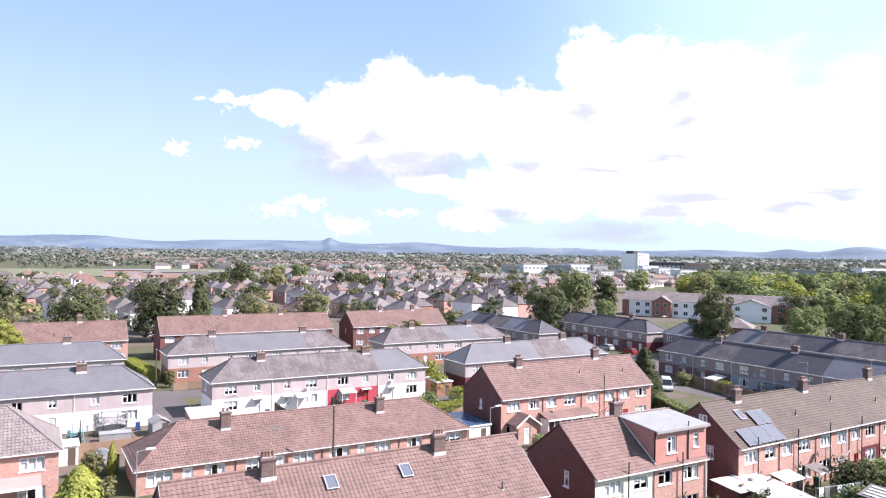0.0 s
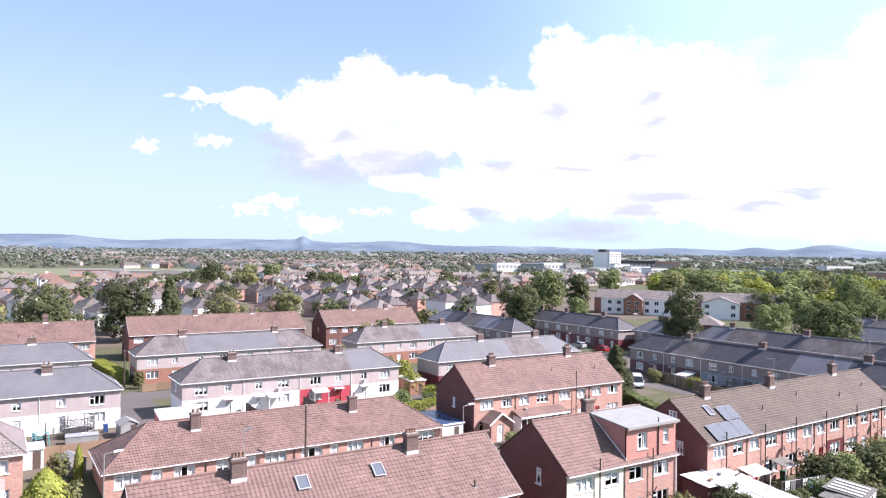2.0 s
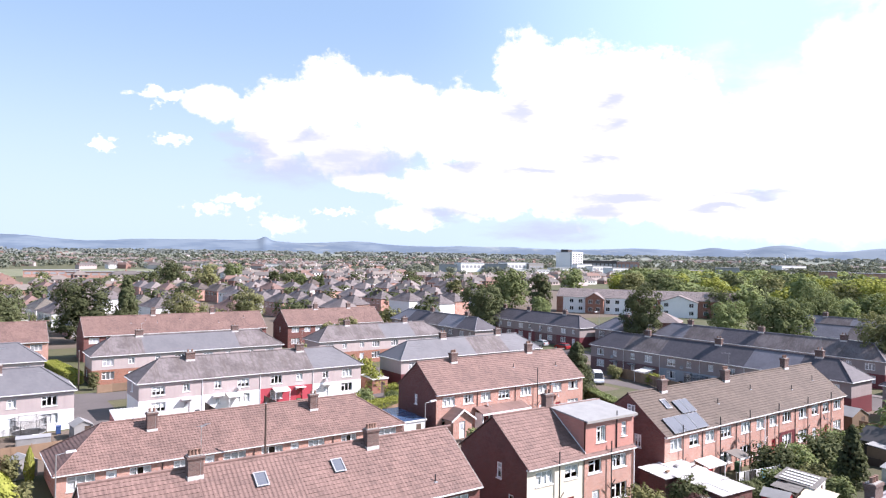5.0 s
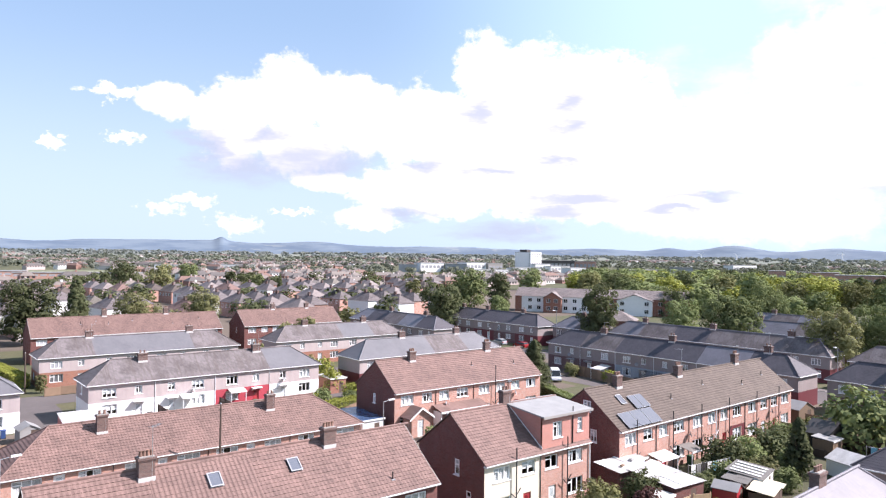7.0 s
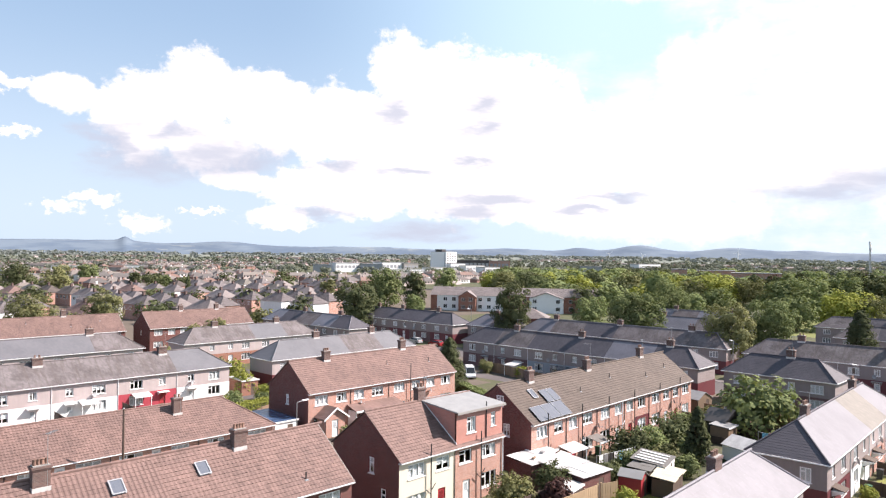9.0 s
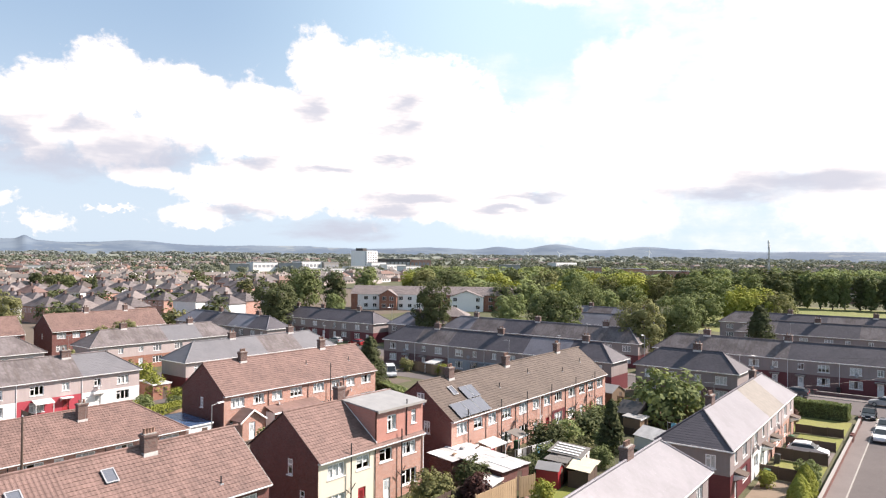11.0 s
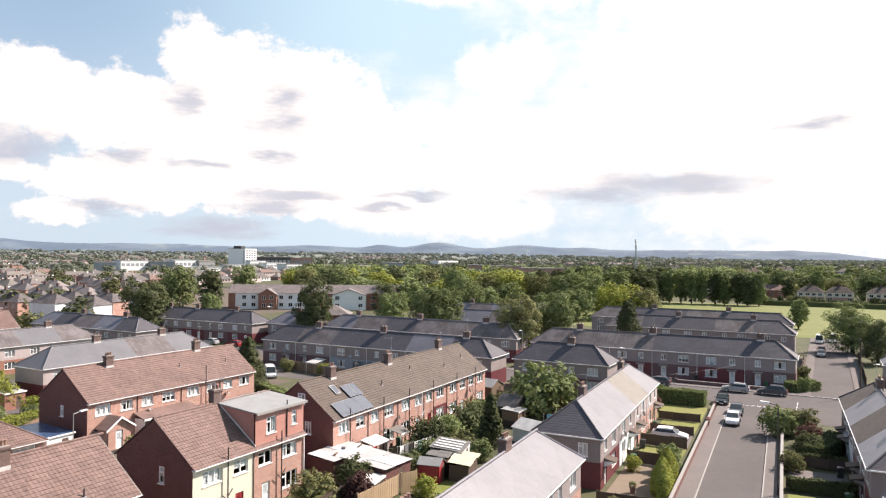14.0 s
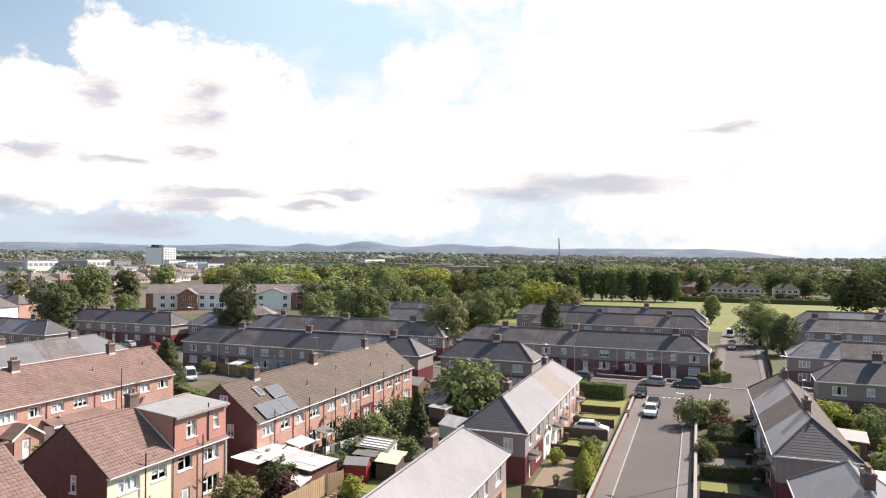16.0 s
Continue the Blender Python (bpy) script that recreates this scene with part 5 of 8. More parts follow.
def countryside(g, bsdf, out):
    """Pasture, stubble and dark copses in long strips, paled and greyed to stand for haze."""
    co, _, (x, y, z) = spot(g)
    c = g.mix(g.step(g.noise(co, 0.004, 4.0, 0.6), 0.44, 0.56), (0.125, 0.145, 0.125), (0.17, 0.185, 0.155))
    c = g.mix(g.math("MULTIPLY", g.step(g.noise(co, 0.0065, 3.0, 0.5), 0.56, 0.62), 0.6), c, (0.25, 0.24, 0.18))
    g.link(c, bsdf.inputs["Base Color"])
    bsdf.inputs["Roughness"].default_value = 1.0


M["country"] = material("country", countryside)


def plain_of_fields():
    s = Shape()
    azs, ds = [-20 + i * 1.0 for i in range(141)], [1900 + i * 125 for i in range(21)]
    for d in ds:
        for a in azs:
            x, y = polar(a, d)
            s.v.append((x, y, 0.3 + country_z(x, y)))
    n = len(azs)
    for k in range(len(ds) - 1):
        for i in range(n - 1):
            s.f.append((k * n + i, k * n + i + 1, (k + 1) * n + i + 1, (k + 1) * n + i))
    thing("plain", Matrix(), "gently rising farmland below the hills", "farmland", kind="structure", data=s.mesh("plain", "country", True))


plain_of_fields()
hills()


# ---------------------------------------------------------------- houses farther off
def plain_window(w, h):
    """Frame and glass in one mesh, for houses far off."""
    s = Shape().wall(0, w, 0, h, 0.05, 0.08, [(0.08, 0.08, w / 2 - 0.04, h - 0.08), (w / 2 + 0.04, 0.08, w - 0.08, h - 0.08)])
    k = len(s.f)
    s.quad((0, 0.13, 0), (w, 0.13, 0), (w, 0.13, h), (0, 0.13, h))
    me = s.mesh("window", "upvc")
    me.materials.append(M["dark_glass"])
    me.polygons[k].material_index = 1
    return me


M["dark_glass"] = plain("dark_glass", (0.03, 0.035, 0.04), 0.08, vary=0.1)


def semi(roof, walls, base, key):
    """A pair of hipped semi-detached houses, built once and copied."""
    root = thing("semi_detached_house", Matrix(), "pair of semi-detached houses with a hipped tiled roof", "house", "estate houses")
    w, d, e, r = 12.5, 8.0, 5.0, 7.9
    lo, hi = 0.3, w - 0.3
    holes = []
    for x in (1.2, 4.2, 7.0, 9.6):
        holes.append((x, 3.1, x + 1.7, 4.4))
    for x in (1.2, 9.6):
        holes.append((x, 0.8, x + 1.9, 2.3))
    part("lower_wall", Shape().wall(lo, hi, 0, 2.6, 0.28, 0.28, [h for h in holes if h[1] < 2]), base, root)
    part("upper_wall", Shape().wall(lo, hi, 2.6, e + 0.1, 0.3, 0.28, [h for h in holes if h[1] > 2]), walls, root)
    side = Shape()
    for x in (lo, hi - 0.28):
        side.box(x, 0.58, 0, x + 0.28, d - 0.3, e + 0.1)
    side.box(lo + 0.28, d - 0.58, 0, hi - 0.28, d - 0.3, e + 0.1)
    part("wall_shell", side, walls, root)
    for a, c, b, f in holes:
        part("window", shared(("plain window", round(b - a, 2), round(f - c, 2)), lambda: plain_window(b - a, f - c)), None, root, at=pose(a, 0.33, c))
    for a, c, b, f in holes[:4]:
        part("window", shared(("plain window", round(b - a, 2), round(f - c, 2)), lambda: plain_window(b - a, f - c)), None, root, at=pose(b, d - 0.22, c, 0, 0, 180))
    part("roof_slope", slope_mesh(0, w, d, e, r, "hip", "hip", w, roof, False, 0, 0.5), roof, root)
    part("roof_slope", slope_mesh(0, w, d, e, r, "hip", "hip", w, roof, True, 0, 0.5), roof, root)
    for x, turn in ((0, 0), (w, 180)):
        part("roof_hip", hip_mesh(d, e, r, roof, 0.5), roof, root, at=pose(x, 0 if not turn else d, 0, 0, 0, turn))
    part("ridge_tiles", caps((d / 2, d / 2, r + 0.02), (w - d / 2, d / 2, r + 0.02), roof, 0.9, 0.13), roof, root)
    part("chimney", Shape().box(w / 2 - 0.5, d / 2 - 0.35, r - 0.6, w / 2 + 0.5, d / 2 + 0.35, r + 1.1).box(w / 2 - 0.57, d / 2 - 0.42, r + 0.95, w / 2 + 0.57, d / 2 + 0.42, r + 1.1), "brick_stack", root)
    return root


def light_semi(roof, walls):
    """The same pair of houses, simpler, for the streets behind."""
    root = thing("semi_detached_house", Matrix(), "distant semi-detached pair with a weathered hipped roof", "house", "estate houses")
    w, d, e, r = 12.5, 8.0, 5.0, 7.9
    holes = [(x, 3.1, x + 1.7, 4.4) for x in (1.2, 4.2, 7.0, 9.6)]
    part("wall_shell", Shape().wall(0.3, w - 0.3, 0, e + 0.1, 0.3, 0.28, holes).box(0.3, 0.58, 0, 0.58, d - 0.3, e + 0.1).box(w - 0.58, 0.58, 0, w - 0.3, d - 0.3, e + 0.1).box(0.58, d - 0.58, 0, w - 0.58, d - 0.3, e + 0.1), walls, root)
    for a, c, b, f in holes:
        part("window", shared(("plain window", 1.7, 1.3), lambda: plain_window(1.7, 1.3)), None, root, at=pose(a, 0.33, c))
    part("roof", hip_roof_shape(0, 0, w, d, e, r), roof, root)
    part("chimney", Shape().box(w / 2 - 0.5, d / 2 - 0.35, r - 0.6, w / 2 + 0.5, d / 2 + 0.35, r + 1.1).box(w / 2 - 0.57, d / 2 - 0.42, r + 0.95, w / 2 + 0.57, d / 2 + 0.42, r + 1.1), "brick_stack", root)
    return root


def hip_roof_shape(x, y, w, d, e, r, s=None):
    s = s or Shape()
    h = d / 2 * 0.9
    a, b, c, f = (x, y, e), (x + w, y, e), (x + w, y + d, e), (x, y + d, e)
    p, q = (x + h, y + d / 2, r), (x + w - h, y + d / 2, r)
    return s.quad(a, b, q, p).quad(c, f, p, q).quad(b, c, q).quad(f, a, p).quad(f, c, b, a)


RW = "render_white"
SEMIS = [semi(PL, PK, RW, 0), semi(WN, RW, RW, 1), semi(WN, "brick_pink", "brick_pink", 2), semi("tile_brown", PK, "brick_pink", 3), semi("tile_tan", RW, "brick_pink", 4), semi("tile_dark", "brick_pink", RW, 5)]
LIGHT = [light_semi(PL, PK), light_semi(WN, RW), light_semi(WN, "brick_pink"), light_semi("tile_brown", PK), light_semi("tile_tan", RW), light_semi("tile_dark", "brick_pink")]
CREAM = semi("tile_dark", "render_cream", "brick_pink", 6)
rng = random.Random(11)
used = set()


def place_semi(stock, i, m):
    """The first of a kind is moved to its plot, the others are copies."""
    src = stock[i % len(stock)]
    if src.name in used:
        copy_thing(src, m)
    else:
        used.add(src.name)
        src.matrix_basis = m


# streets that run away from the camera, houses facing each other in pairs of rows
for j in range(17):
    x0 = -50 + j * 21.5 + (4 if j % 2 else -4)
    y = 196 + (j * 37) % 23
    while y < 372:
        x = x0 - (y - 196) * 0.14 + rng.uniform(-1, 1)
        if x < y * 0.80 and rng.random() < 0.8 and not (-12 < x < 34 and y < 206) and not (y > 282 and y < 296):
            place_semi(SEMIS if y < 250 else LIGHT, rng.choice((0, 0, 0, 1, 1, 2, 2, 2, 3, 4, 5)), pose(x, y, 0, 0, 0, 8 + (-90 if j % 2 == 0 else 90) + rng.uniform(-2, 2)) @ pose(-6.25, -4, 0))
        y += rng.uniform(15.2, 17.5)
for x, y, turn in ((392, 12.6, -90), (392, 0.0, -90), (393, -17.4, -90), (396, 62, -90), (420, -70, -80), (380, -95, -80), (360, -120, -80)):
    place_semi([CREAM], 0, pose(x, y, 0, 0, 0, turn))


for k, src in enumerate(s for s in SEMIS + LIGHT if s.name not in used):
    src.matrix_basis = pose(-66 - 19 * k, 320, 0, 0, 0, 8)


# streets still farther off
def roof_mix(g, bsdf, out):
    r = island(g)
    c = g.mix(g.step(r, 0.25, 0.45), (0.165, 0.142, 0.128), (0.098, 0.088, 0.085))
    c = g.mix(g.step(r, 0.72, 0.8), c, (0.165, 0.10, 0.082))
    n = g.noise(spot(g)[0], 0.8, 5.0)
    k = g.math("ADD", 0.7, g.math("MULTIPLY", n, 0.6))
    g.link(g.mix(1.0, c, g.combine(k, k, k), "MULTIPLY"), bsdf.inputs["Base Color"])
    bsdf.inputs["Roughness"].default_value = 0.75


def wall_mix(g, bsdf, out):
    r = island(g)
    c = g.mix(g.step(r, 0.35, 0.4), (0.28, 0.16, 0.13), (0.40, 0.34, 0.33))
    c = g.mix(g.step(r, 0.86, 0.88), c, (0.74, 0.73, 0.72))
    g.link(c, bsdf.inputs["Base Color"])
    bsdf.inputs["Roughness"].default_value = 0.85


M["far_roof"], M["far_wall"] = material("far_roof", roof_mix), material("far_wall", wall_mix)


def estate(name, spots, label):
    """Hundreds of small houses, too far to tell apart, joined in one mesh: walls with windows let in, hipped roofs, stacks."""
    walls, roofs, glass = Shape(), Shape(), Shape()
    for x, y, turn, w, e in spots:
        m = pose(x, y, country_z(x, y), 0, 0, turn)
        d, r = 8.0, e + 2.7
        walls.box(0.3, 0.3, 0, w - 0.3, d - 0.3, e, m)
        walls.box(w / 2 - 0.5, d / 2 - 0.4, r - 0.5, w / 2 + 0.5, d / 2 + 0.4, r + 1.0, m)
        part_roof = hip_roof_shape(0, 0, w, d, e, r)
        n = len(roofs.v)
        roofs.v.extend(tuple(m @ Vector(p)) for p in part_roof.v)
        roofs.f.extend(tuple(n + i for i in f) for f in part_roof.f)
        for k in range(int(w // 3.4)):
            glass.box(0.9 + k * 3.4, 0.22, e - 1.6, 2.6 + k * 3.4, 0.34, e - 0.4, m)
    a, b = len(walls.f), len(walls.f) + len(roofs.f)
    verts, faces = list(walls.v), list(walls.f)
    for s in (roofs, glass):
        n = len(verts)
        verts += s.v
        faces += [tuple(n + i for i in f) for f in s.f]
    me = mesh(name, verts, faces, "far_wall")
    me.materials.append(M["far_roof"])
    me.materials.append(M["dark_glass"])
    me.polygons.foreach_set("material_index", [0] * a + [1] * (b - a) + [2] * (len(faces) - b))
    return thing(name, Matrix(), label, "houses", kind="stuff", data=me)


def clear_of(x, y):
    return not (-90 < x < y * 0.27 and 575 < y < 940) and not (210 < x < 424 and -64 < y < 300)


spots = []
y = 378.0
while y < 760:
    x = -60.0 + rng.uniform(0, 9)
    while x < y * 1.15:
        if rng.random() < 0.66 and clear_of(x, y) and not (x > y * 0.62 and y > 560):
            spots.append((x, y + rng.uniform(-2, 2), 7 + rng.uniform(-3, 3), rng.choice((10.5, 12.5, 12.5, 22.0)), rng.choice((2.6, 2.8, 4.6))))
        x += rng.uniform(14.0, 26.0)
    y += rng.choice((19.0, 24.0, 30.0))
estate("distant_houses", spots, "distant estate of bungalows with weathered roofs")
spots = []
for i in range(52):
    a0, d0 = rng.uniform(-8, 112), rng.uniform(1000, 3000)
    if 40 < a0 < 84 and d0 < 1700:
        continue
    cx, cy = polar(a0, d0)
    turn = rng.uniform(0, 90)
    for k in range(46):
        spots.append((cx + rng.gauss(0, 90), cy + rng.gauss(0, 60), turn + rng.choice((0, 90)), rng.choice((12.5, 12.5, 24.0)), 5.0))
for i in range(150):
    x, y = polar(rng.uniform(76, 110), rng.uniform(480, 1300))
    if clear_of(x, y):
        spots.append((x, y, rng.choice((-90, -80, -100)), rng.choice((12.5, 24.0)), 4.8))
estate("far_houses", spots, "far streets of pale houses among trees")


# ---------------------------------------------------------------- white tower and its low halls
def block(root, name, x0, y0, z0, x1, y1, z1, mat):
    return part(name, Shape().box(x0, y0, z0, x1, y1, z1), mat, root)


def tower():
    """A white slab tower seen over the roofs, with bands of windows and a plant room."""
    x, y = polar(44.68, 1010)
    root = thing("tower_block", pose(x, y, 0, 0, 0, -72), "white slab tower block with window bands", "tower")
    w, d, h = 24.0, 34.0, 28.5
    block(root, "front_wall", 0, 0, 0, w, 0.6, h, "render_white")
    block(root, "side_wall", -0.6, 0, 0, 0, d, h, "render_white")
    block(root, "side_wall", w, 0, 0, w + 0.6, d, h, "render_white")
    block(root, "back_wall", 0, d - 0.6, 0, w, d, h, "render_white")
    block(root, "roof", -0.6, 0, h, w + 0.6, d, h + 0.5, "felt_grey")
    block(root, "plant_room", 4, 6, h + 0.5, 15, 18, h + 4.0, "dark_metal")
    for f in range(8):
        for c in range(4):
            part("window", Shape().box(w + 0.6, 2.4 + c * 8.0, 2.6 + f * 3.2, w + 0.72, 7.4 + c * 8.0, 4.5 + f * 3.2), "dark_glass", root)
        part("window", Shape().box(w - 2.6, -0.12, 2.6 + f * 3.2, w - 1.0, 0.0, 4.5 + f * 3.2), "lead", root)
    return root


tower()
HALLS = [(46.9, 1000, 26, 30, 12, "render_white", -9), (48.3, 1000, 34, 30, 9.5, "render_white", -9), (47.8, 1080, 60, 20, 17, "dark_metal", -50), (49.8, 1110, 50, 24, 16, "brick_pink", -50), (45.3, 960, 26, 20, 7, "render_white", -9),
         (43.1, 990, 24, 24, 12, "concrete", -9), (41.6, 980, 34, 24, 13, "render_white", -9), (39.9, 960, 30, 20, 11, "lead", -42), (38.0, 960, 36, 20, 12, "render_white", -9), (36.0, 930, 24, 20, 10, "lead", -36), (49.7, 960, 26, 20, 8, "render_white", -9),
         (42.6, 900, 60, 18, 5, "render_white", -9), (22.6, 960, 46, 14, 7, "render_white", -20), (17.5, 980, 30, 14, 6, "render_white", -20), (11.5, 640, 90, 12, 4.6, "brick_pink", -10), (6.6, 655, 40, 12, 5.5, "brick_pink", -6), (14.5, 640, 40, 12, 4.4, "lead", -10),
         (62, 1300, 60, 20, 12, "render_white", -9), (57.5, 760, 22, 12, 13, "lead", -55), (55.0, 800, 30, 12, 9, "concrete", -9), (66.8, 640, 30, 14, 12, "brick_pink", -66), (69.6, 600, 36, 14, 11, "brick_pink", -70), (79.0, 560, 46, 14, 6, "brick_pink", -80), (64.2, 620, 12, 12, 13, "brick_pink", -62)]
for az, d, w, dep, h, mat, turn in HALLS:
    x, y = polar(az, d)
    root = thing("low_hall", pose(x, y, 0, 0, 0, turn), {"render_white": "long white flat-roofed hall", "dark_metal": "long dark metal-clad hall", "concrete": "grey concrete flat-roofed hall", "brick_pink": "long brick flat-roofed hall"}.get(mat, "long grey flat-roofed hall"), "building")
    block(root, "wall", -w / 2, 0, 0, w / 2, dep, h, mat)
    block(root, "roof", -w / 2 - 0.4, -0.4, h, w / 2 + 0.4, dep + 0.4, h + 0.6, "felt_grey")
    for i in range(int(w / 6)):
        part("window", Shape().box(-w / 2 + 1 + i * 6, -0.1, h * 0.45, -w / 2 + 5.4 + i * 6, 0.0, h * 0.75), "lead", root)


# ---------------------------------------------------------------- details of the brick houses
def on_slope(yf, x, dy, lift=0.06, eave=5.1, rise=3.45, half=4.65):
    """A pose on the front slope of a roof whose eaves run at y = yf: local y runs up the slope."""
    tilt = math.degrees(math.atan2(rise, half))
    n = Vector((0, -rise, half)).normalized() * lift
    return pose(x, yf + dy + n.y, eave + dy * rise / half + n.z, tilt, 0, 0)


def roof_window(at, w, h, label):
    root = thing("roof_window", at, label, "roof window", "roof windows")
    s = Shape().wall(0, w, 0, h, 0, 0.09, [(0.08, 0.08, w - 0.08, h - 0.08)])
    s.v = [(x, z, 0.09 - y) for x, y, z in s.v]
    part("frame", s, "lead", root)
    part("pane", Shape().box(0.06, 0.06, 0.03, w - 0.06, h - 0.06, 0.05), "solar", root, "dark glass pane")


def solar_panel(at, w, h):
    root = thing("solar_panel", at, "blue-grey solar panel clipped to the roof tiles", "solar panel", "solar panels")
    s = Shape().wall(0, w, 0, h, 0, 0.05, [(0.02, 0.02, w - 0.02, h - 0.02)])
    s.v = [(x, z, 0.14 - y) for x, y, z in s.v]
    part("frame", s, "lead", root)
    part("glass_face", Shape().box(0.02, 0.02, 0.10, w - 0.02, h - 0.02, 0.12), "solar", root, "dark blue solar cells")
    for x in (w * 0.25, w * 0.75):
        part("rail", Shape().box(x - 0.03, -0.08, -0.06, x + 0.03, h + 0.03, 0.09), "dark_metal", root)


def cells(g, bsdf, out):
    co, _, (x, y, z) = spot(g)
    t = g.add("ShaderNodeTexBrick", Scale=1.0)
    t.offset = 0.0
    t.inputs["Color1"].default_value, t.inputs["Color2"].default_value, t.inputs["Mortar"].default_value = (0.10, 0.115, 0.145, 1), (0.115, 0.13, 0.16, 1), (0.15, 0.165, 0.19, 1)
    t.inputs["Brick Width"].default_value, t.inputs["Row Height"].default_value, t.inputs["Mortar Size"].default_value = 0.16, 0.16, 0.006
    g.link(co, t.inputs["Vector"])
    g.link(t.outputs[0], bsdf.inputs["Base Color"])
    bsdf.inputs["Roughness"].default_value = 0.5
    bsdf.inputs["Specular IOR Level"].default_value = 0.15


M["solar"] = material("solar", cells)
TURNED = R5 @ pose(-57.0, -42.4, 0)
roof_window(on_slope(40.4, 17.0, 2.75), 0.86, 1.1, "small grey roof window set in brown tiles")
roof_window(on_slope(40.4, 22.5, 2.75), 0.86, 1.1, "small grey roof window set in brown tiles")
roof_window(TURNED @ on_slope(42.4, 60.4, 2.45), 0.85, 1.25, "small pale roof window beside solar panels")
for i in range(3):
    solar_panel(TURNED @ on_slope(42.4, 58.3 + i * 1.9, 0.1), 1.86, 1.9)
for i in range(2):
    solar_panel(TURNED @ on_slope(42.4, 61.9 + i * 1.22, 1.72), 1.18, 1.7)


def vent(at, h=0.5):
    root = thing("roof_vent", at, "short black vent pipe through roof tiles", "vent pipe", "roof vents")
    part("pipe", Shape().tube((0, 0, -0.1), (0, 0, h), 0.05), "paint_black", root)
    part("slate", Shape().box(-0.14, -0.14, -0.1, 0.14, 0.14, -0.02), "lead", root)


def upright_on(yf, x, dy, **k):
    return Matrix.Translation(on_slope(yf, x, dy, 0.02, **k).translation)


for x, dy in ((68.8, 2.1), (76.6, 2.9), (84.2, 2.0), (90.5, 2.6)):
    vent(TURNED @ upright_on(42.4, x, dy))
for x, dy in ((29.6, 1.0), (12.0, 1.6)):
    vent(upright_on(40.4, x, dy))
for x, dy in ((64.0, 2.6), (71.5, 2.2)):
    vent(upright_on(69.6, x, dy))
for x, dy in ((-9.0, 2.4), (-7.6, 2.6), (4.6, 1.4), (9.0, 3.0)):
    vent(upright_on(148.4, x, dy))
for x, dy in ((33.0, 2.8), (36.0, 3.4), (38.2, 2.6), (43.0, 3.2), (51.0, 2.0), (57.0, 3.0)):
    vent(upright_on(153.8, x, dy))


def soil_pipe(root, x, y, h, mat="paint_black"):
    """A soil stack up the wall and past the eaves, with its branches."""
    s = Shape().tube((x, y, 0), (x, y, h), 0.055).tube((x - 0.55, y, 2.4), (x, y, 1.9), 0.04).tube((x + 0.5, y, 2.7), (x, y, 2.2), 0.04)
    part("soil_pipe", s, mat, root)


for x in (2.6, 9.0, 14.6, 20.6, 27.2, 33.0):
    soil_pipe(r5, x, 0.02, 6.0)
for x in (3.4, 9.7):
    soil_pipe(r4, x, 0.02, 6.1)
soil_pipe(r5, 17.6, -0.02, 5.0, "upvc")
soil_pipe(r3, 16.4, -0.06, 7.2)

# red box dormer on the pair of houses
dx0, dx1, dy0, dz1 = 45.3 - 38.6, 51.5 - 38.6, 0.3, 8.05
s = Shape().wall(dx0, dx1, 5.2, dz1, dy0, 0.15, [(dx0 + 1.35, 6.1, dx0 + 2.55, 7.5), (dx1 - 1.6, 6.25, dx1 - 0.95, 7.5)])
for x in (dx0, dx1 - 0.15):
    s.prism([(dy0 + 0.15, 5.2), (4.6, 8.3), (4.6, 8.5), (dy0 + 0.15, dz1)], x, x + 0.15, "x")
part("dormer", s, "brick_coral", r4, "salmon-red brick dormer cheeks and front")
M_roof = Shape().prism([(dy0 - 0.3, dz1), (5.0, 8.5), (5.0, 8.62), (dy0 - 0.3, dz1 + 0.12)], dx0 - 0.12, dx1 + 0.15, "x")
part("dormer_roof", M_roof, "felt_grey", r4, "weathered grey felt dormer roof")
part("dormer_fascia", Shape().box(dx0 - 0.14, dy0 - 0.34, dz1 - 0.10, dx1 + 0.17, dy0 - 0.30, dz1 + 0.10), "concrete", r4)
part("flashing", Shape().prism([(dy0 - 0.05, 5.38), (4.4, 8.42), (4.4, 8.5), (dy0 - 0.05, 5.5)], dx0 - 0.05, dx0 - 0.01, "x"), "upvc", r4)
window(r4, dx0 + 1.35, dy0 + 0.02, 6.1, 1.2, 1.4, 0, 2)
window(r4, dx1 - 1.6, dy0 + 0.02, 6.25, 0.65, 1.25, 0, 1)
part("drainpipe", Shape().tube((dx1 - 2.3, dy0 - 0.06, 5.3), (dx1 - 2.3, dy0 - 0.06, 8.6), 0.05), "paint_black", r4)
part("drainpipe", Shape().tube((12.9, 0.2, 0), (12.9, 0.2, 5.0), 0.06), "upvc", r4)

# gabled porch, lean-to canopy and glazed front on the terrace behind
porch = thing("porch", pose(50.6, 67.6, 0), "gabled brick porch with white boards and brown tiles", "porch")
part("wall", Shape().wall(0.2, 3.0, 0, 2.3, 0.3, 0.12, [(1.1, 0, 2.0, 2.05)]).box(0.2, 0.42, 0, 0.32, 2.1, 2.3).box(2.88, 0.42, 0, 3.0, 2.1, 2.3), "brick_pink", porch)
part("gable", Shape().prism([(0.2, 2.3), (3.0, 2.3), (1.6, 3.3)], 0.3, 0.42), "brick_pink", porch)
for sg in (-1, 1):
    part("roof", Shape().prism([(1.6, 3.42), (1.6, 3.52), (1.6 + sg * 1.8, 2.3), (1.6 + sg * 1.8, 2.2)], 0.0, 2.2), BR, porch)
    part("bargeboard", Shape().prism([(1.6, 3.32), (1.6, 3.56), (1.6 + sg * 1.86, 2.28), (1.6 + sg * 1.86, 2.06)], -0.05, 0.0), "upvc", porch)
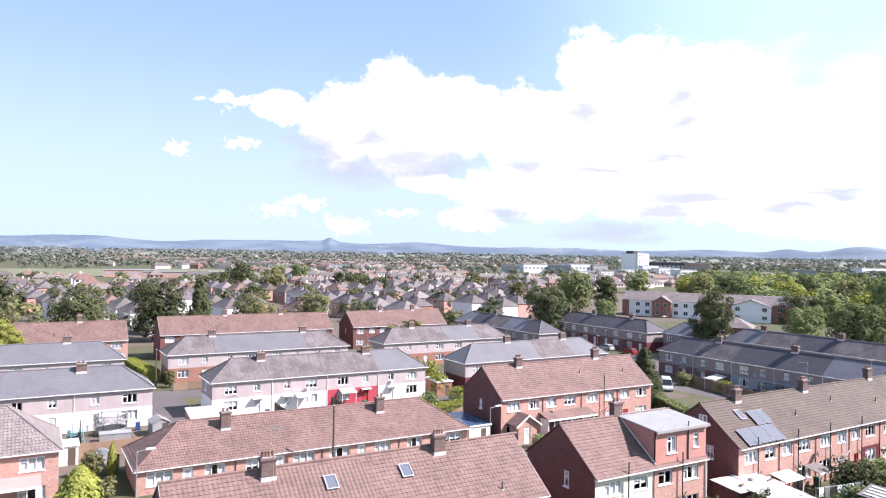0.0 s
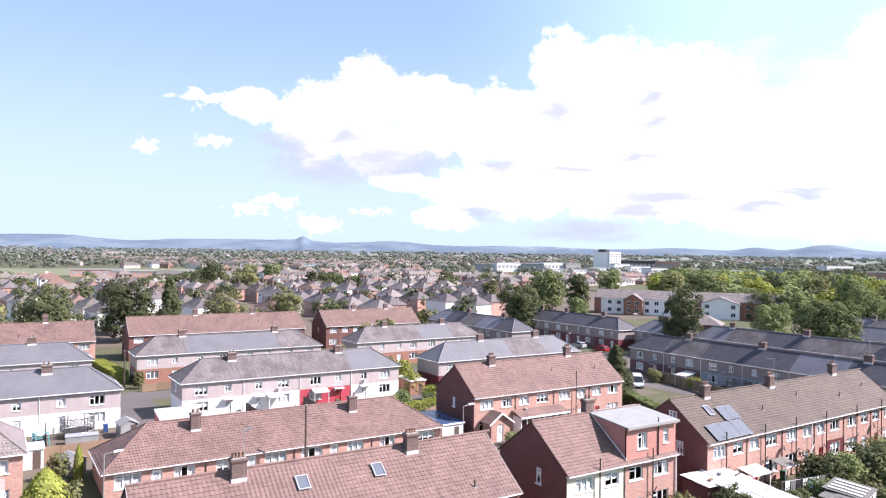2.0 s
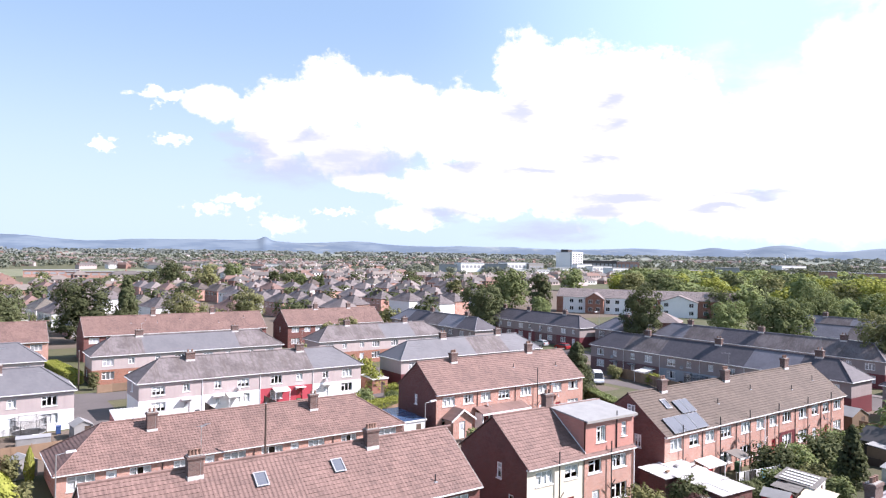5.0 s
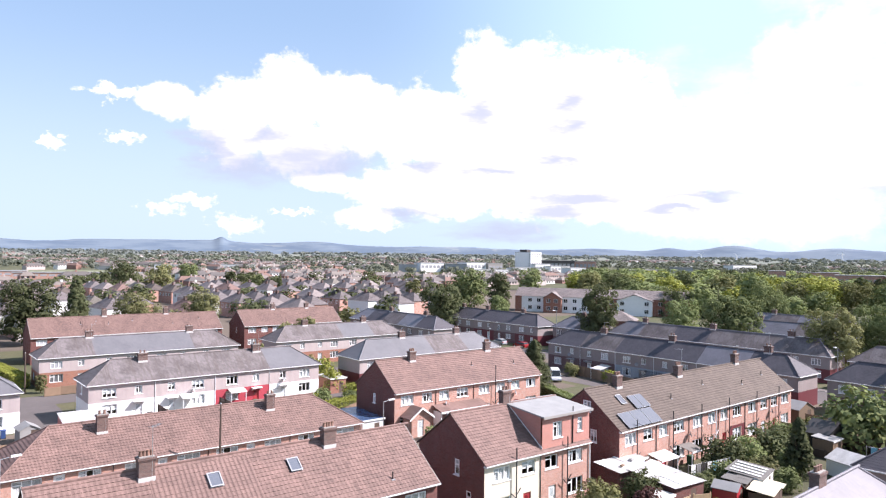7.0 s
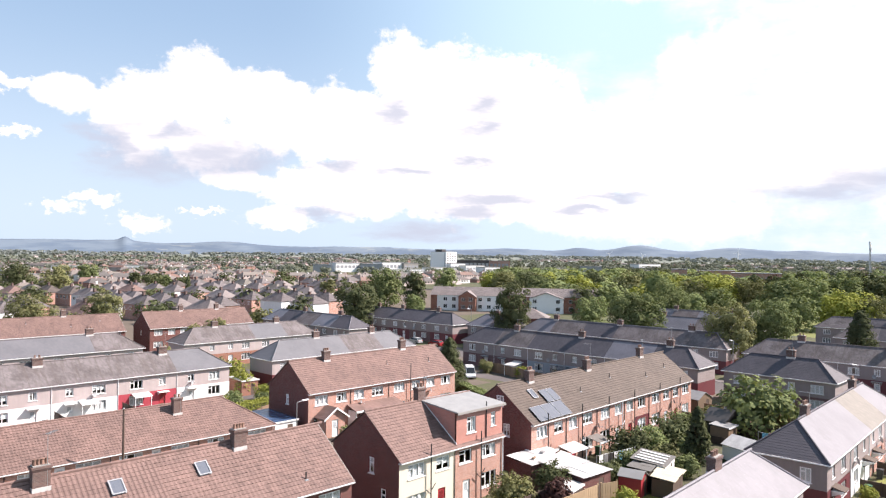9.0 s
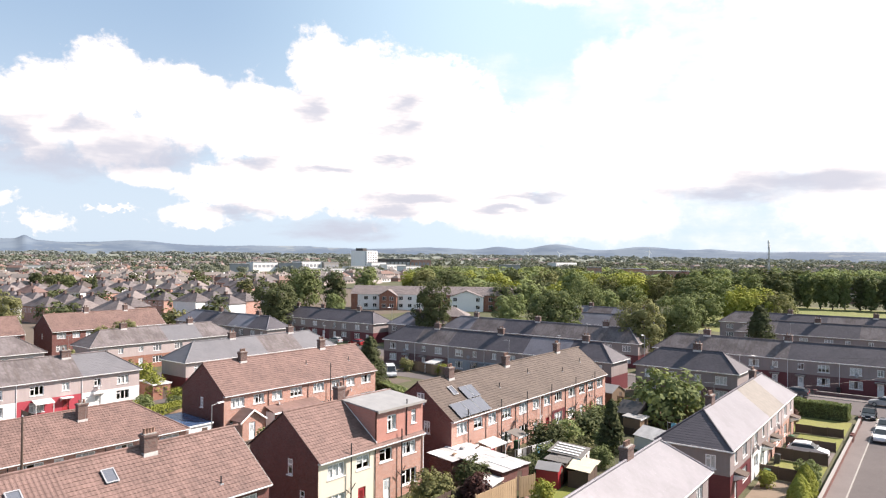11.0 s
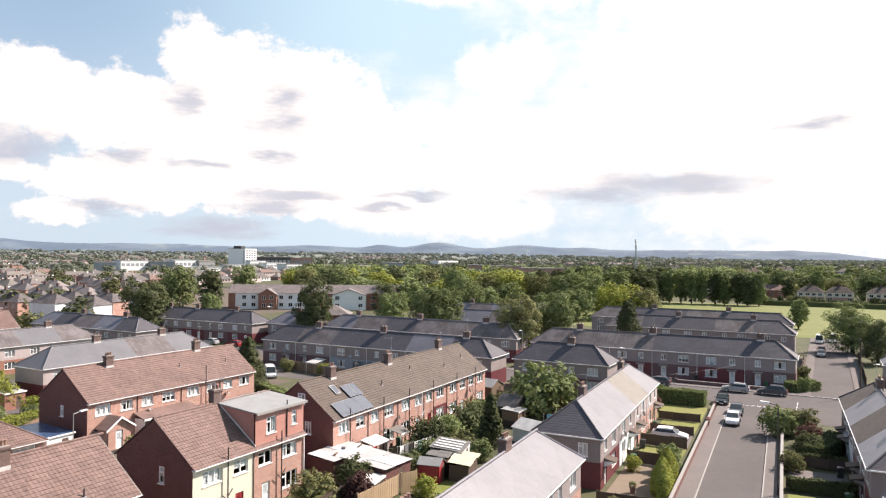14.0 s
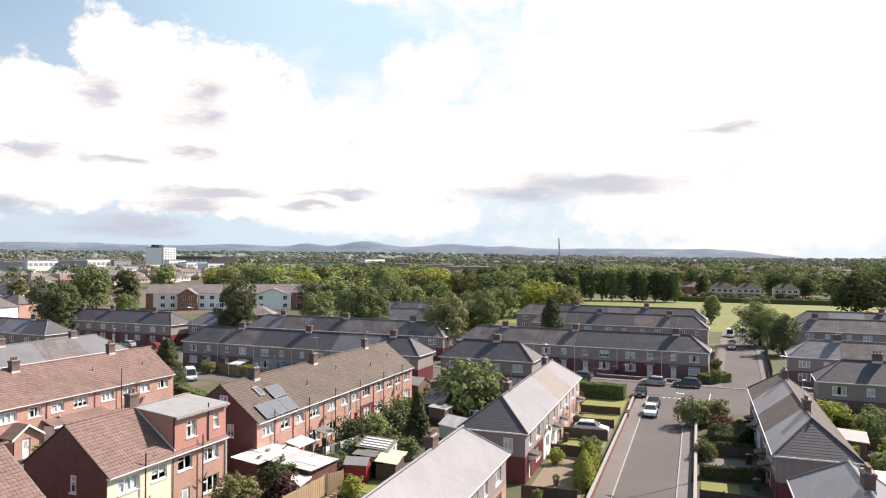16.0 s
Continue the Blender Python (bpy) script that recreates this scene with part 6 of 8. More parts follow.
door(porch, 1.1, 0.34, 0.9, 2.0)
canopy = thing("lean_to", pose(55.4, 67.9, 0), "glazed white lean-to under a tiled canopy", "lean-to")
part("roof", Shape().prism([(0.0, 2.35), (1.95, 2.95), (1.95, 3.07), (0.0, 2.47)], 0, 8.0, "x"), BR, canopy)
part("fascia", Shape().box(-0.02, -0.04, 2.28, 8.02, 0.0, 2.5), "upvc", canopy)
part("base_wall", Shape().box(0.2, 0.25, 0, 7.8, 0.45, 0.9), "brick_pink", canopy)
part("window", Shape().wall(0.2, 7.8, 0.9, 2.3, 0.3, 0.1, [(0.3 + i * 0.94, 1.0, 1.16 + i * 0.94, 2.2) for i in range(8)]), "upvc", canopy, "white glazed front")
part("pane", Shape().box(0.25, 0.34, 0.95, 7.75, 0.36, 2.25), "glass", canopy).visible_shadow = False
part("side_wall", Shape().box(0.2, 0.45, 0, 0.32, 1.9, 2.4), "upvc", canopy)
part("side_wall", Shape().box(7.68, 0.45, 0, 7.8, 1.9, 2.4), "upvc", canopy)
canopy2 = thing("lean_to", pose(-24.0, 68.2, 0), "long pink-tiled canopy over white doors", "canopy")
part("roof", Shape().prism([(0.0, 2.5), (1.45, 3.1), (1.45, 3.2), (0.0, 2.6)], 0, 25.4, "x"), "canopy_pink", canopy2)
part("fascia", Shape().box(0, -0.05, 2.42, 25.4, 0.0, 2.62), "upvc", canopy2)
for x in (0.3, 8.6, 16.8, 25.1):
    part("post", Shape().box(x - 0.06, 0.05, 0, x + 0.06, 0.17, 2.5), "upvc", canopy2)


# ---------------------------------------------------------------- yards: fences, sheds, hedges, cars
def fence(x0, y0, x1, y1, h=1.7, mat="timber", label="weathered timber garden fence"):
    """A close-boarded fence: posts, rails and panels of boards."""
    a, b = Vector((x0, y0, 0)), Vector((x1, y1, 0))
    long = (b - a).length
    ang = math.degrees(math.atan2(y1 - y0, x1 - x0))
    n = max(1, round(long / 1.9))
    step = long / n
    root = thing("fence", pose(x0, y0, 0, 0, 0, ang), label, "fence", "fences")

    def boards():
        k, line = 12, []
        for i in range(k):
            u, v, d = step * i / k, step * (i + 1) / k, 0.014 * (i % 2)
            line += [(u, -0.02 - d), (v, -0.02 - d)]
        return Shape().prism(line + [(step, 0.01), (0.0, 0.01)], 0.06, h, "z").mesh("panel", mat)

    panel = shared(("panel", round(step, 2), h, mat), boards)
    post = shared(("post", h, mat), lambda: Shape().box(-0.05, -0.05, 0, 0.05, 0.05, h + 0.08).mesh("post", mat))
    for i in range(n):
        part("panel", panel, mat, root, at=pose(step * i, 0, random.uniform(-0.03, 0.03)))
    for i in range(n + 1):
        part("post", post, mat, root, at=pose(step * i, 0.03, 0))
    return root


def garden_wall(x0, y0, x1, y1, h=0.9, mat="brick_pink", label="low brick garden wall with coping"):
    a, b = Vector((x0, y0, 0)), Vector((x1, y1, 0))
    long, ang = (b - a).length, math.degrees(math.atan2(y1 - y0, x1 - x0))
    root = thing("garden_wall", pose(x0, y0, 0, 0, 0, ang), label, "wall", "garden walls")
    part("wall", Shape().box(0, -0.11, 0, long, 0.11, h), mat, root)
    n = max(1, int(long / 0.9))
    cope = shared(("cope", round(long / n, 2)), lambda: Shape().box(0, -0.15, 0, long / n - 0.01, 0.15, 0.07).mesh("coping", "concrete"))
    for i in range(n):
        part("coping", cope, "concrete", root, at=pose(long * i / n, 0, h))
    for x in (0.0, long):
        part("pier", Shape().box(x - 0.2, -0.2, 0, x + 0.2, 0.2, h + 0.25), mat, root)


def hedge(x0, y0, x1, y1, width, h, mat="leaf_green", label="dense clipped green garden hedge"):
    a, b = Vector((x0, y0, 0)), Vector((x1, y1, 0))
    long, ang = (b - a).length, math.degrees(math.atan2(y1 - y0, x1 - x0))
    root = thing("hedge", pose(x0, y0, 0, 0, 0, ang), label, "hedge", "hedges")
    rng = random.Random(str((x0, y0)))
    verts, faces = [], []
    n = int(min(9000, 90 * (long * h * 2 + long * width + width * h * 2)))
    for _ in range(n):
        u, v, w = rng.uniform(0, long), rng.uniform(-1, 1) * width / 2, rng.uniform(0.05, 1) * h
        side = rng.random()
        d = Vector((0, 0, 1))
        if side < 0.35:
            v = math.copysign(width / 2, v)
            d = Vector((0, math.copysign(1, v), 0.2))
        elif side < 0.42:
            u = rng.choice((0.0, long))
            d = Vector((1 if u else -1, 0, 0.2))
        else:
            w = h
        wave = 0.16 * noise.noise((u * 0.8, v * 0.8 + w, x0)) + 0.06 * rng.gauss(0, 1)
        p = Vector((u, v, w)) + d * wave
        q = (d + Vector((rng.gauss(0, 0.6), rng.gauss(0, 0.6), rng.gauss(0, 0.6)))).normalized()
        e = q.orthogonal().normalized()
        e.rotate(Matrix.Rotation(rng.random() * 6.28, 3, q))
        f = q.cross(e)
        s = rng.uniform(0.06, 0.13)
        k = len(verts)
        for m, o in ((-1, -0.3), (0, -0.8), (1, 0.1), (0.1, 0.8)):
            c = p + e * (m * s) + f * (o * s)
            verts.append((c.x, c.y, max(0.01, c.z)))
        faces.append((k, k + 1, k + 2, k + 3))
    part("foliage", mesh("foliage", verts, faces, mat), mat, root)
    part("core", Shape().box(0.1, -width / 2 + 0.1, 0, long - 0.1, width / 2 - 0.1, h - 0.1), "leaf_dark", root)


def shed(x, y, w, d, h, turn=0, wall="timber", roof="felt_grey", shape="pitch", label="small timber garden shed with felt roof", name="garden_shed"):
    root = thing(name, pose(x, y, 0, 0, 0, turn), label, "shed", "sheds")
    part("wall", Shape().wall(0, w, 0, h, 0, 0.06, [(w * 0.55, 0, w * 0.55 + 0.75, min(1.8, h - 0.1))]).box(0, 0.06, 0, 0.06, d, h).box(w - 0.06, 0.06, 0, w, d, h).box(0.06, d - 0.06, 0, w - 0.06, d, h), wall, root)
    part("door", Shape().box(w * 0.55, 0.02, 0.02, w * 0.55 + 0.75, 0.06, min(1.8, h - 0.1)), "timber_dark", root)
    if shape == "pitch":
        r = h + w * 0.25
        part("gable", Shape().prism([(0, h), (w, h), (w / 2, r)], 0.0, 0.06), wall, root)
        part("gable", Shape().prism([(0, h), (w, h), (w / 2, r)], d - 0.06, d), wall, root)
        for sg in (-1, 1):
            part("roof", Shape().prism([(w / 2, r), (w / 2, r + 0.05), (w / 2 + sg * (w / 2 + 0.15), h - 0.06), (w / 2 + sg * (w / 2 + 0.15), h - 0.11)], -0.12, d + 0.12), roof, root)
    elif shape == "flat":
        part("roof", Shape().prism([(-0.12, h), (d + 0.12, h + 0.18), (d + 0.12, h + 0.26), (-0.12, h + 0.08)], -0.12, w + 0.12, "x"), roof, root)
        part("fascia", Shape().box(-0.13, -0.15, h - 0.08, w + 0.13, -0.12, h + 0.1), "upvc", root)
    elif shape == "wave":
        s = Shape()
        k = int(w / 0.18)
        for i in range(k):
            a, b = -0.1 + (w + 0.2) * i / k, -0.1 + (w + 0.2) * (i + 1) / k
            za, zb = 0.05 * (i % 2), 0.05 * ((i + 1) % 2)
            s.quad((a, -0.15, h + za), (b, -0.15, h + zb), (b, d + 0.15, h + 0.35 + zb), (a, d + 0.15, h + 0.35 + za))
        part("roof", s, roof, root, "corrugated sheet roof")
    return root


def car(x, y, turn, paint, label, length=4.1, width=1.74, height=1.48, name="car"):
    """A parked car: side outline pulled to its width with a narrower cabin, glass, wheels, lights, plates."""
    root = thing(name, pose(x, y, 0.03, 0, 0, turn), label, "car" if name == "car" else "van", "parked cars")
    L, w = length, width / 2
    low = [(-L / 2, 0.28), (L / 2 - 0.05, 0.25), (L / 2, 0.5), (L / 2 - 0.12, 0.74), (L * 0.24, 0.94), (-L / 2 + 0.1, 0.98), (-L / 2, 0.7)]
    van = name == "van"
    cab = [(L * 0.25, 0.93), (L * 0.06, height - 0.04), (-L * 0.05, height), (-L * 0.34, height - 0.06), (-L * 0.46, 0.96)]
    if van:
        cab = [(L * 0.34, 0.93), (L * 0.22, height - 0.05), (L * 0.12, height), (-L * 0.47, height), (-L * 0.49, 0.96)]
    body = Shape().prism(low, -w, w)
    body.v = [(px, py * (0.93 if pz < 0.35 or pz > 0.9 else 1.0) * (0.9 if abs(px) > L / 2 - 0.13 else 1.0), pz) for px, py, pz in body.v]
    part("body", body, paint, root)
    roof = Shape().prism(cab, -w * 0.92, w * 0.92)
    roof.v = [(px, py * (0.82 if pz > 1.2 else 1.0), pz) for px, py, pz in roof.v]
    part("cabin", roof, paint, root)
    f0, f1, t0, t1 = cab[0], cab[1], cab[-1], cab[-2]
    k = 0.012
    part("windscreen", Shape().quad((f0[0] - 0.03 + k, -w * 0.84, f0[1] + 0.06), (f0[0] - 0.03 + k, w * 0.84, f0[1] + 0.06), (f1[0] + 0.04 + k, w * 0.72, f1[1] - 0.03), (f1[0] + 0.04 + k, -w * 0.72, f1[1] - 0.03)), "dark_glass", root)
    if not van:
        part("rear_window", Shape().quad((t0[0] + 0.04 - k, w * 0.82, t0[1] + 0.08), (t0[0] + 0.04 - k, -w * 0.82, t0[1] + 0.08), (t1[0] - 0.03 - k, -w * 0.72, t1[1] - 0.04), (t1[0] - 0.03 - k, w * 0.72, t1[1] - 0.04)), "dark_glass", root)
    for sg in (-1, 1):
        x0, x1 = (L * 0.20, -L * 0.40) if not van else (L * 0.30, L * 0.02)
        part("side_window", Shape().quad((x0, sg * (w * 0.91 + 0.008), 1.0), (x1, sg * (w * 0.91 + 0.008), 1.0), (x1 + (0.22 if not van else 0), sg * (w * 0.78 + 0.012), height - 0.14), (x0 - 0.42, sg * (w * 0.78 + 0.012), height - 0.14)), "dark_glass", root)
        for px in (L * 0.31, -L * 0.31):
            wheel = part("wheel", shared(("tyre",), lambda: Shape().tube((0, -0.1, 0), (0, 0.1, 0), 0.31, 0.31, 18).mesh("wheel", "paint_black")), None, root, at=pose(px, sg * (w - 0.1), 0.3))
            part("rim", shared(("rim",), lambda: Shape().tube((0, -0.108, 0), (0, 0.108, 0), 0.2, 0.2, 14).mesh("rim", "galvanised")), None, wheel)
        part("headlight", Shape().box(L / 2 - 0.16, sg * w * 0.62 - 0.2, 0.56, L / 2 - 0.02, sg * w * 0.62 + 0.2, 0.7), "upvc", root, "clear headlight")
        part("tail_light", Shape().box(-L / 2 - 0.01, sg * w * 0.74 - 0.12, 0.66, -L / 2 + 0.12, sg * w * 0.74 + 0.12, 0.88), "paint_red", root, "red tail light")
        part("mirror", Shape().box(L * 0.17, sg * (w + 0.02), 0.95, L * 0.22, sg * (w + 0.16), 1.07), paint, root)
    part("number_plate", Shape().box(L / 2 - 0.01, -0.26, 0.36, L / 2 + 0.015, 0.26, 0.47), "upvc", root)
    part("bumper", Shape().box(L / 2 - 0.1, -w * 0.85, 0.24, L / 2 + 0.005, w * 0.85, 0.34), "paint_black", root)
    return root


for nm, col in (("car_white", (0.75, 0.76, 0.77)), ("car_silver", (0.42, 0.44, 0.46)), ("car_grey", (0.10, 0.11, 0.125)), ("car_black", (0.015, 0.015, 0.018)), ("car_red", (0.32, 0.03, 0.035))):
    M[nm] = plain(nm, col, 0.22, 0.15, vary=0.05)
car(99.3, 8.95, 180, "car_white", "white hatchback parked nose-on by the kerb")
car(105.2, 8.9, 180, "car_grey", "grey hatchback parked behind a white car")
car(112.0, 11.2, 180, "car_black", "black hatchback parked beside a tall hedge")
car(122.5, 12.2, 90, "car_silver", "silver hatchback parked along the terrace")
car(122.7, 6.9, 90, "car_grey", "dark grey crossover parked along the terrace", 4.35, 1.8, 1.6)
car(122.5, 24.5, 90, "car_grey", "dark green-grey saloon parked beyond the hedge", 4.4)
car(86.9, 15.1, -90, "car_white", "white hatchback parked on a front drive")
car(176.0, 0.4, 180, "car_grey", "dark grey hatchback parked on the far street")
car(183.0, 0.4, 180, "car_red", "dark red hatchback parked on the far street")
car(203.0, 1.0, 180, "car_white", "white panel van parked on the far street", 5.0, 1.95, 2.2, "van")
car(207.0, -2.0, 180, "car_white", "white panel van parked on the far street", 5.0, 1.95, 2.2, "van")
car(95.0, 85.0, 228, "car_white", "white panel van parked behind a hedge", 4.6, 1.85, 2.0, "van")
car(126.0, 113.0, 70, "car_white", "white hatchback parked before the maroon terrace")
car(122.0, 128.0, 90, "car_silver", "silver hatchback parked before the maroon terrace")
car(122.0, 120.5, 90, "car_red", "dark red hatchback parked before the maroon terrace")


def street_lamp(x, y, h, turn, label="slim grey street lamp with a short arm", mat="galvanised"):
    root = thing("street_lamp", pose(x, y, 0, 0, 0, turn), label, "street lamp", "street lamps")
    part("pole", Shape().tube((0, 0, 0), (0, 0, 1.2), 0.09, 0.09).tube((0, 0, 1.2), (0, 0, h), 0.06, 0.045), mat, root)
    part("arm", Shape().tube((0, 0, h - 0.03), (0.9, 0, h + 0.12), 0.035, 0.03), mat, root)
    part("lantern", Shape().prism([(0.75, h + 0.04), (1.55, h + 0.1), (1.5, h + 0.22), (0.75, h + 0.2)], -0.13, 0.13), "upvc", root, "pale lantern head")


street_lamp(8.6, 66.8, 4.9, 0)
street_lamp(46.3, 67.3, 5.0, 0)
street_lamp(71.0, 3.5, 8.2, 80, "tall dark street lamp with a pale lantern", "dark_metal")
street_lamp(130.5, 116.8, 8.8, 180)
street_lamp(129.0, 51.5, 7.0, 180)
street_lamp(96.0, -9.0, 6.5, 180)


def pole(x, y, h, label, arms=False):
    root = thing("utility_pole", pose(x, y, 0), label, "pole", "poles")
    part("pole", Shape().tube((0, 0, 0), (0, 0, h), 0.13, 0.09), "timber_dark", root)
    part("cap", Shape().tube((0, 0, h), (0, 0, h + 0.12), 0.1, 0.02), "lead", root)
    part("step_iron", Shape().tube((-0.3, 0, h - 0.6), (0.3, 0, h - 0.6), 0.025), "dark_metal", root)


pole(26.9, 66.8, 7.2, "dark timber telegraph pole before the bungalows")
pole(18.6, 123.8, 6.2, "pale timber telegraph pole by a hedge")
pole(127.5, -5.2, 9.0, "tall timber telegraph pole by the junction")

# white-roofed outbuilding, sheds and fences behind the brick pair
def sheet_roof(root, x0, y0, w, d, z, rise, across, along, seed, tones):
    """A patched roof of corrugated sheets, each a part, laid unevenly over one another."""
    rng = random.Random(seed)
    for i in range(across):
        for j in range(along):
            a, b = x0 + w * i / across - 0.05, x0 + w * (i + 1) / across + 0.05
            c, e = y0 + d * j / along - 0.08, y0 + d * (j + 1) / along + 0.08
            s, k = Shape(), max(4, int((b - a) / 0.11))
            lift, tip = 0.03 * ((i + j) % 2) + rng.uniform(0, 0.025), rng.uniform(-0.03, 0.03)
            c, e = c + rng.uniform(-0.1, 0.1), e + rng.uniform(-0.1, 0.1)
            for q in range(k):
                u, v = a + (b - a) * q / k, a + (b - a) * (q + 1) / k
                h0, h1 = 0.03 * (q % 2), 0.03 * ((q + 1) % 2)
                zc, ze = z + rise * (c - y0) / d + lift, z + rise * (e - y0) / d + lift + tip
                s.quad((u, c, zc + h0), (v, c, zc + h1), (v, e, ze + h1), (u, e, ze + h0))
                s.quad((u, e, ze + h0 - 0.012), (v, e, ze + h1 - 0.012), (v, c, zc + h1 - 0.012), (u, c, zc + h0 - 0.012))
            part("roof_sheet", s, rng.choice(tones), root)


def lumber(root, spots, z):
    """Odds and ends lying on a roof: bricks, offcuts and a tyre."""
    for x, y, w, d, h, mat in spots:
        part("offcut", Shape().box(x, y, z, x + w, y + d, z + h).turned(pose(x, y, 0, 0, 0, 14) @ pose(-x, -y, 0)), mat, root)


big = shed(54.1, 34.4, 3.9, 5.2, 2.2, -6, "brick_red", "none", "bare", "brick outbuilding under a patched white sheet roof", "outbuilding")
sheet_roof(big, -0.12, -0.15, 4.15, 5.4, 2.24, 0.22, 3, 2, 3, ("roof_white", "upvc", "roof_white"))
rear = shed(53.6, 39.7, 5.4, 2.9, 2.3, -3, "brick_red", "none", "bare", "low rear outbuilding with a patched pale roof", "outbuilding")
sheet_roof(rear, -0.2, -0.3, 5.7, 3.3, 2.36, 0.2, 4, 2, 5, ("roof_white", "upvc", "felt_grey", "roof_white"))
lumber(rear, [(1.0, 0.6, 0.6, 0.25, 0.12, "timber"), (3.1, 1.2, 0.5, 0.4, 0.2, "felt_grey"), (4.3, 0.5, 0.9, 0.12, 0.1, "timber_dark")], 2.55)
shed(51.6, 33.9, 2.3, 2.0, 1.7, 10, "timber_dark", "roof_white", "flat", "low dark shed with a pale lean-to roof")
shed(58.9, 31.4, 1.7, 2.1, 1.8, 12, "paint_red", "felt_grey", "pitch", "narrow red-painted timber garden shed")
mottled = shed(60.9, 31.8, 2.3, 1.8, 1.95, 14, "timber_dark", "none", "bare", "dark lean-to with mottled grey sheets")
sheet_roof(mottled, -0.1, -0.15, 2.5, 2.1, 2.0, 0.15, 2, 2, 9, ("corrugated", "felt_grey", "corrugated"))
streaky = shed(63.1, 31.2, 3.9, 3.2, 2.05, 14, "render_white", "corrugated", "wave", "pale-walled shed under a streaked corrugated roof")
for i in range(4):
    part("roof_light", Shape().prism([(0.3, 2.15), (3.0, 2.44), (3.0, 2.47), (0.3, 2.18)], 0.35 + i * 0.9, 0.65 + i * 0.9, "x"), "upvc", streaky, "pale translucent roof strip")
cream = shed(60.6, 29.2, 4.1, 1.9, 1.6, 14, "timber_dark", "none", "bare", "dark timber store under cream sheets")
sheet_roof(cream, -0.15, -0.2, 4.4, 2.2, 1.66, 0.22, 3, 1, 12, ("sheet_cream",))
shed(75.6, 28.0, 3.2, 3.8, 1.7, -20, "upvc", "roof_white", "pitch", "white-covered garden greenhouse among bushes")
shed(83.0, 33.4, 2.4, 2.2, 1.9, 0, "timber", "felt_grey", "flat", "brown timber shed with a grey flat roof")
shed(96.5, 43.2, 3.4, 3.0, 2.0, -8, "timber", "felt_grey", "pitch", "brown timber shed with a shallow grey roof")
fence(48.6, 33.4, 54.6, 33.2, 1.8, "timber_pale", "pale new timber garden fence")
fence(54.8, 33.0, 56.4, 32.4, 1.9, "timber_pale", "pale leaning trellis fence panels")
fence(44.0, 36.0, 52.2, 36.4, 1.5, "timber_dark", "dark stained timber garden fence")
fence(52.2, 36.4, 52.4, 41.0, 1.5, "timber_dark", "dark stained timber garden fence")
fence(58.0, 26.4, 72.0, 27.2, 1.7, "timber_dark", "dark stained timber garden fence")
fence(72.0, 27.2, 100.0, 28.2, 1.7, "timber_dark", "dark stained timber garden fence")
fence(82.0, 28.0, 83.0, 42.0, 0.9, "timber_dark", "dark stained timber garden fence")
fence(88.6, 28.6, 89.0, 42.0, 1.7, "timber_dark", "dark stained timber garden fence")
fence(95.6, 30.0, 95.8, 42.0, 1.8, "timber", "brown timber garden fence")
fence(96.0, 48.0, 104.0, 62.0, 1.8, "timber", "brown timber fence along a back lane")
fence(97.0, 62.5, 103.6, 90.0, 1.8, "timber", "brown timber fence along a back lane")
fence(0.8, 84.2, 12.4, 84.8, 1.8, "timber", "grey weathered timber back fence")
fence(-8.0, 84.0, 0.8, 84.2, 1.8, "timber", "grey weathered timber back fence")
fence(14.4, 84.4, 44.0, 84.8, 1.7, "timber", "grey weathered timber back fence")
fence(30.0, 84.8, 30.2, 96.8, 1.6, "timber_dark", "dark timber fence between yards")
fence(38.4, 84.8, 38.6, 96.8, 1.6, "timber_dark", "dark timber fence between yards")
fence(5.4, 84.8, 6.0, 96.8, 1.6, "timber_dark", "dark timber fence between yards")
fence(20.6, 119.6, 27.0, 119.8, 1.3, "timber", "brown timber gate and fence")
shed(13.4, 91.0, 2.0, 2.4, 1.7, 4, "felt_grey", "felt_grey", "pitch", "small grey timber garden shed")
shed(17.6, 89.4, 5.0, 5.6, 2.0, -3, "paint_red", "roof_white", "wave", "red shed under a white corrugated roof")
shed(2.8, 83.0, 2.2, 1.8, 2.1, 0, "render_white", "roof_white", "flat", "small white flat-roofed garden hut")
shed(6.4, 78.4, 2.2, 1.8, 1.6, 15, "felt_grey", "felt_grey", "pitch", "grey garden shed beside conifers")
shed(56.4, 97.0, 2.8, 4.0, 2.3, 0, "brick_rust", "roof_white", "flat", "brick garage with a pale flat roof", "garage")
shed(45.6, 70.6, 3.0, 6.4, 2.2, 0, "upvc", "blue_glass", "flat", "white lean-to with a bluish sheet roof")
shed(-1.6, 79.6, 2.6, 3.0, 2.2, 0, "render_white", "roof_white", "flat", "white flat-roofed garden room")
fence(45.4, 79.0, 56.0, 84.6, 1.6, "timber", "grey weathered timber back fence")


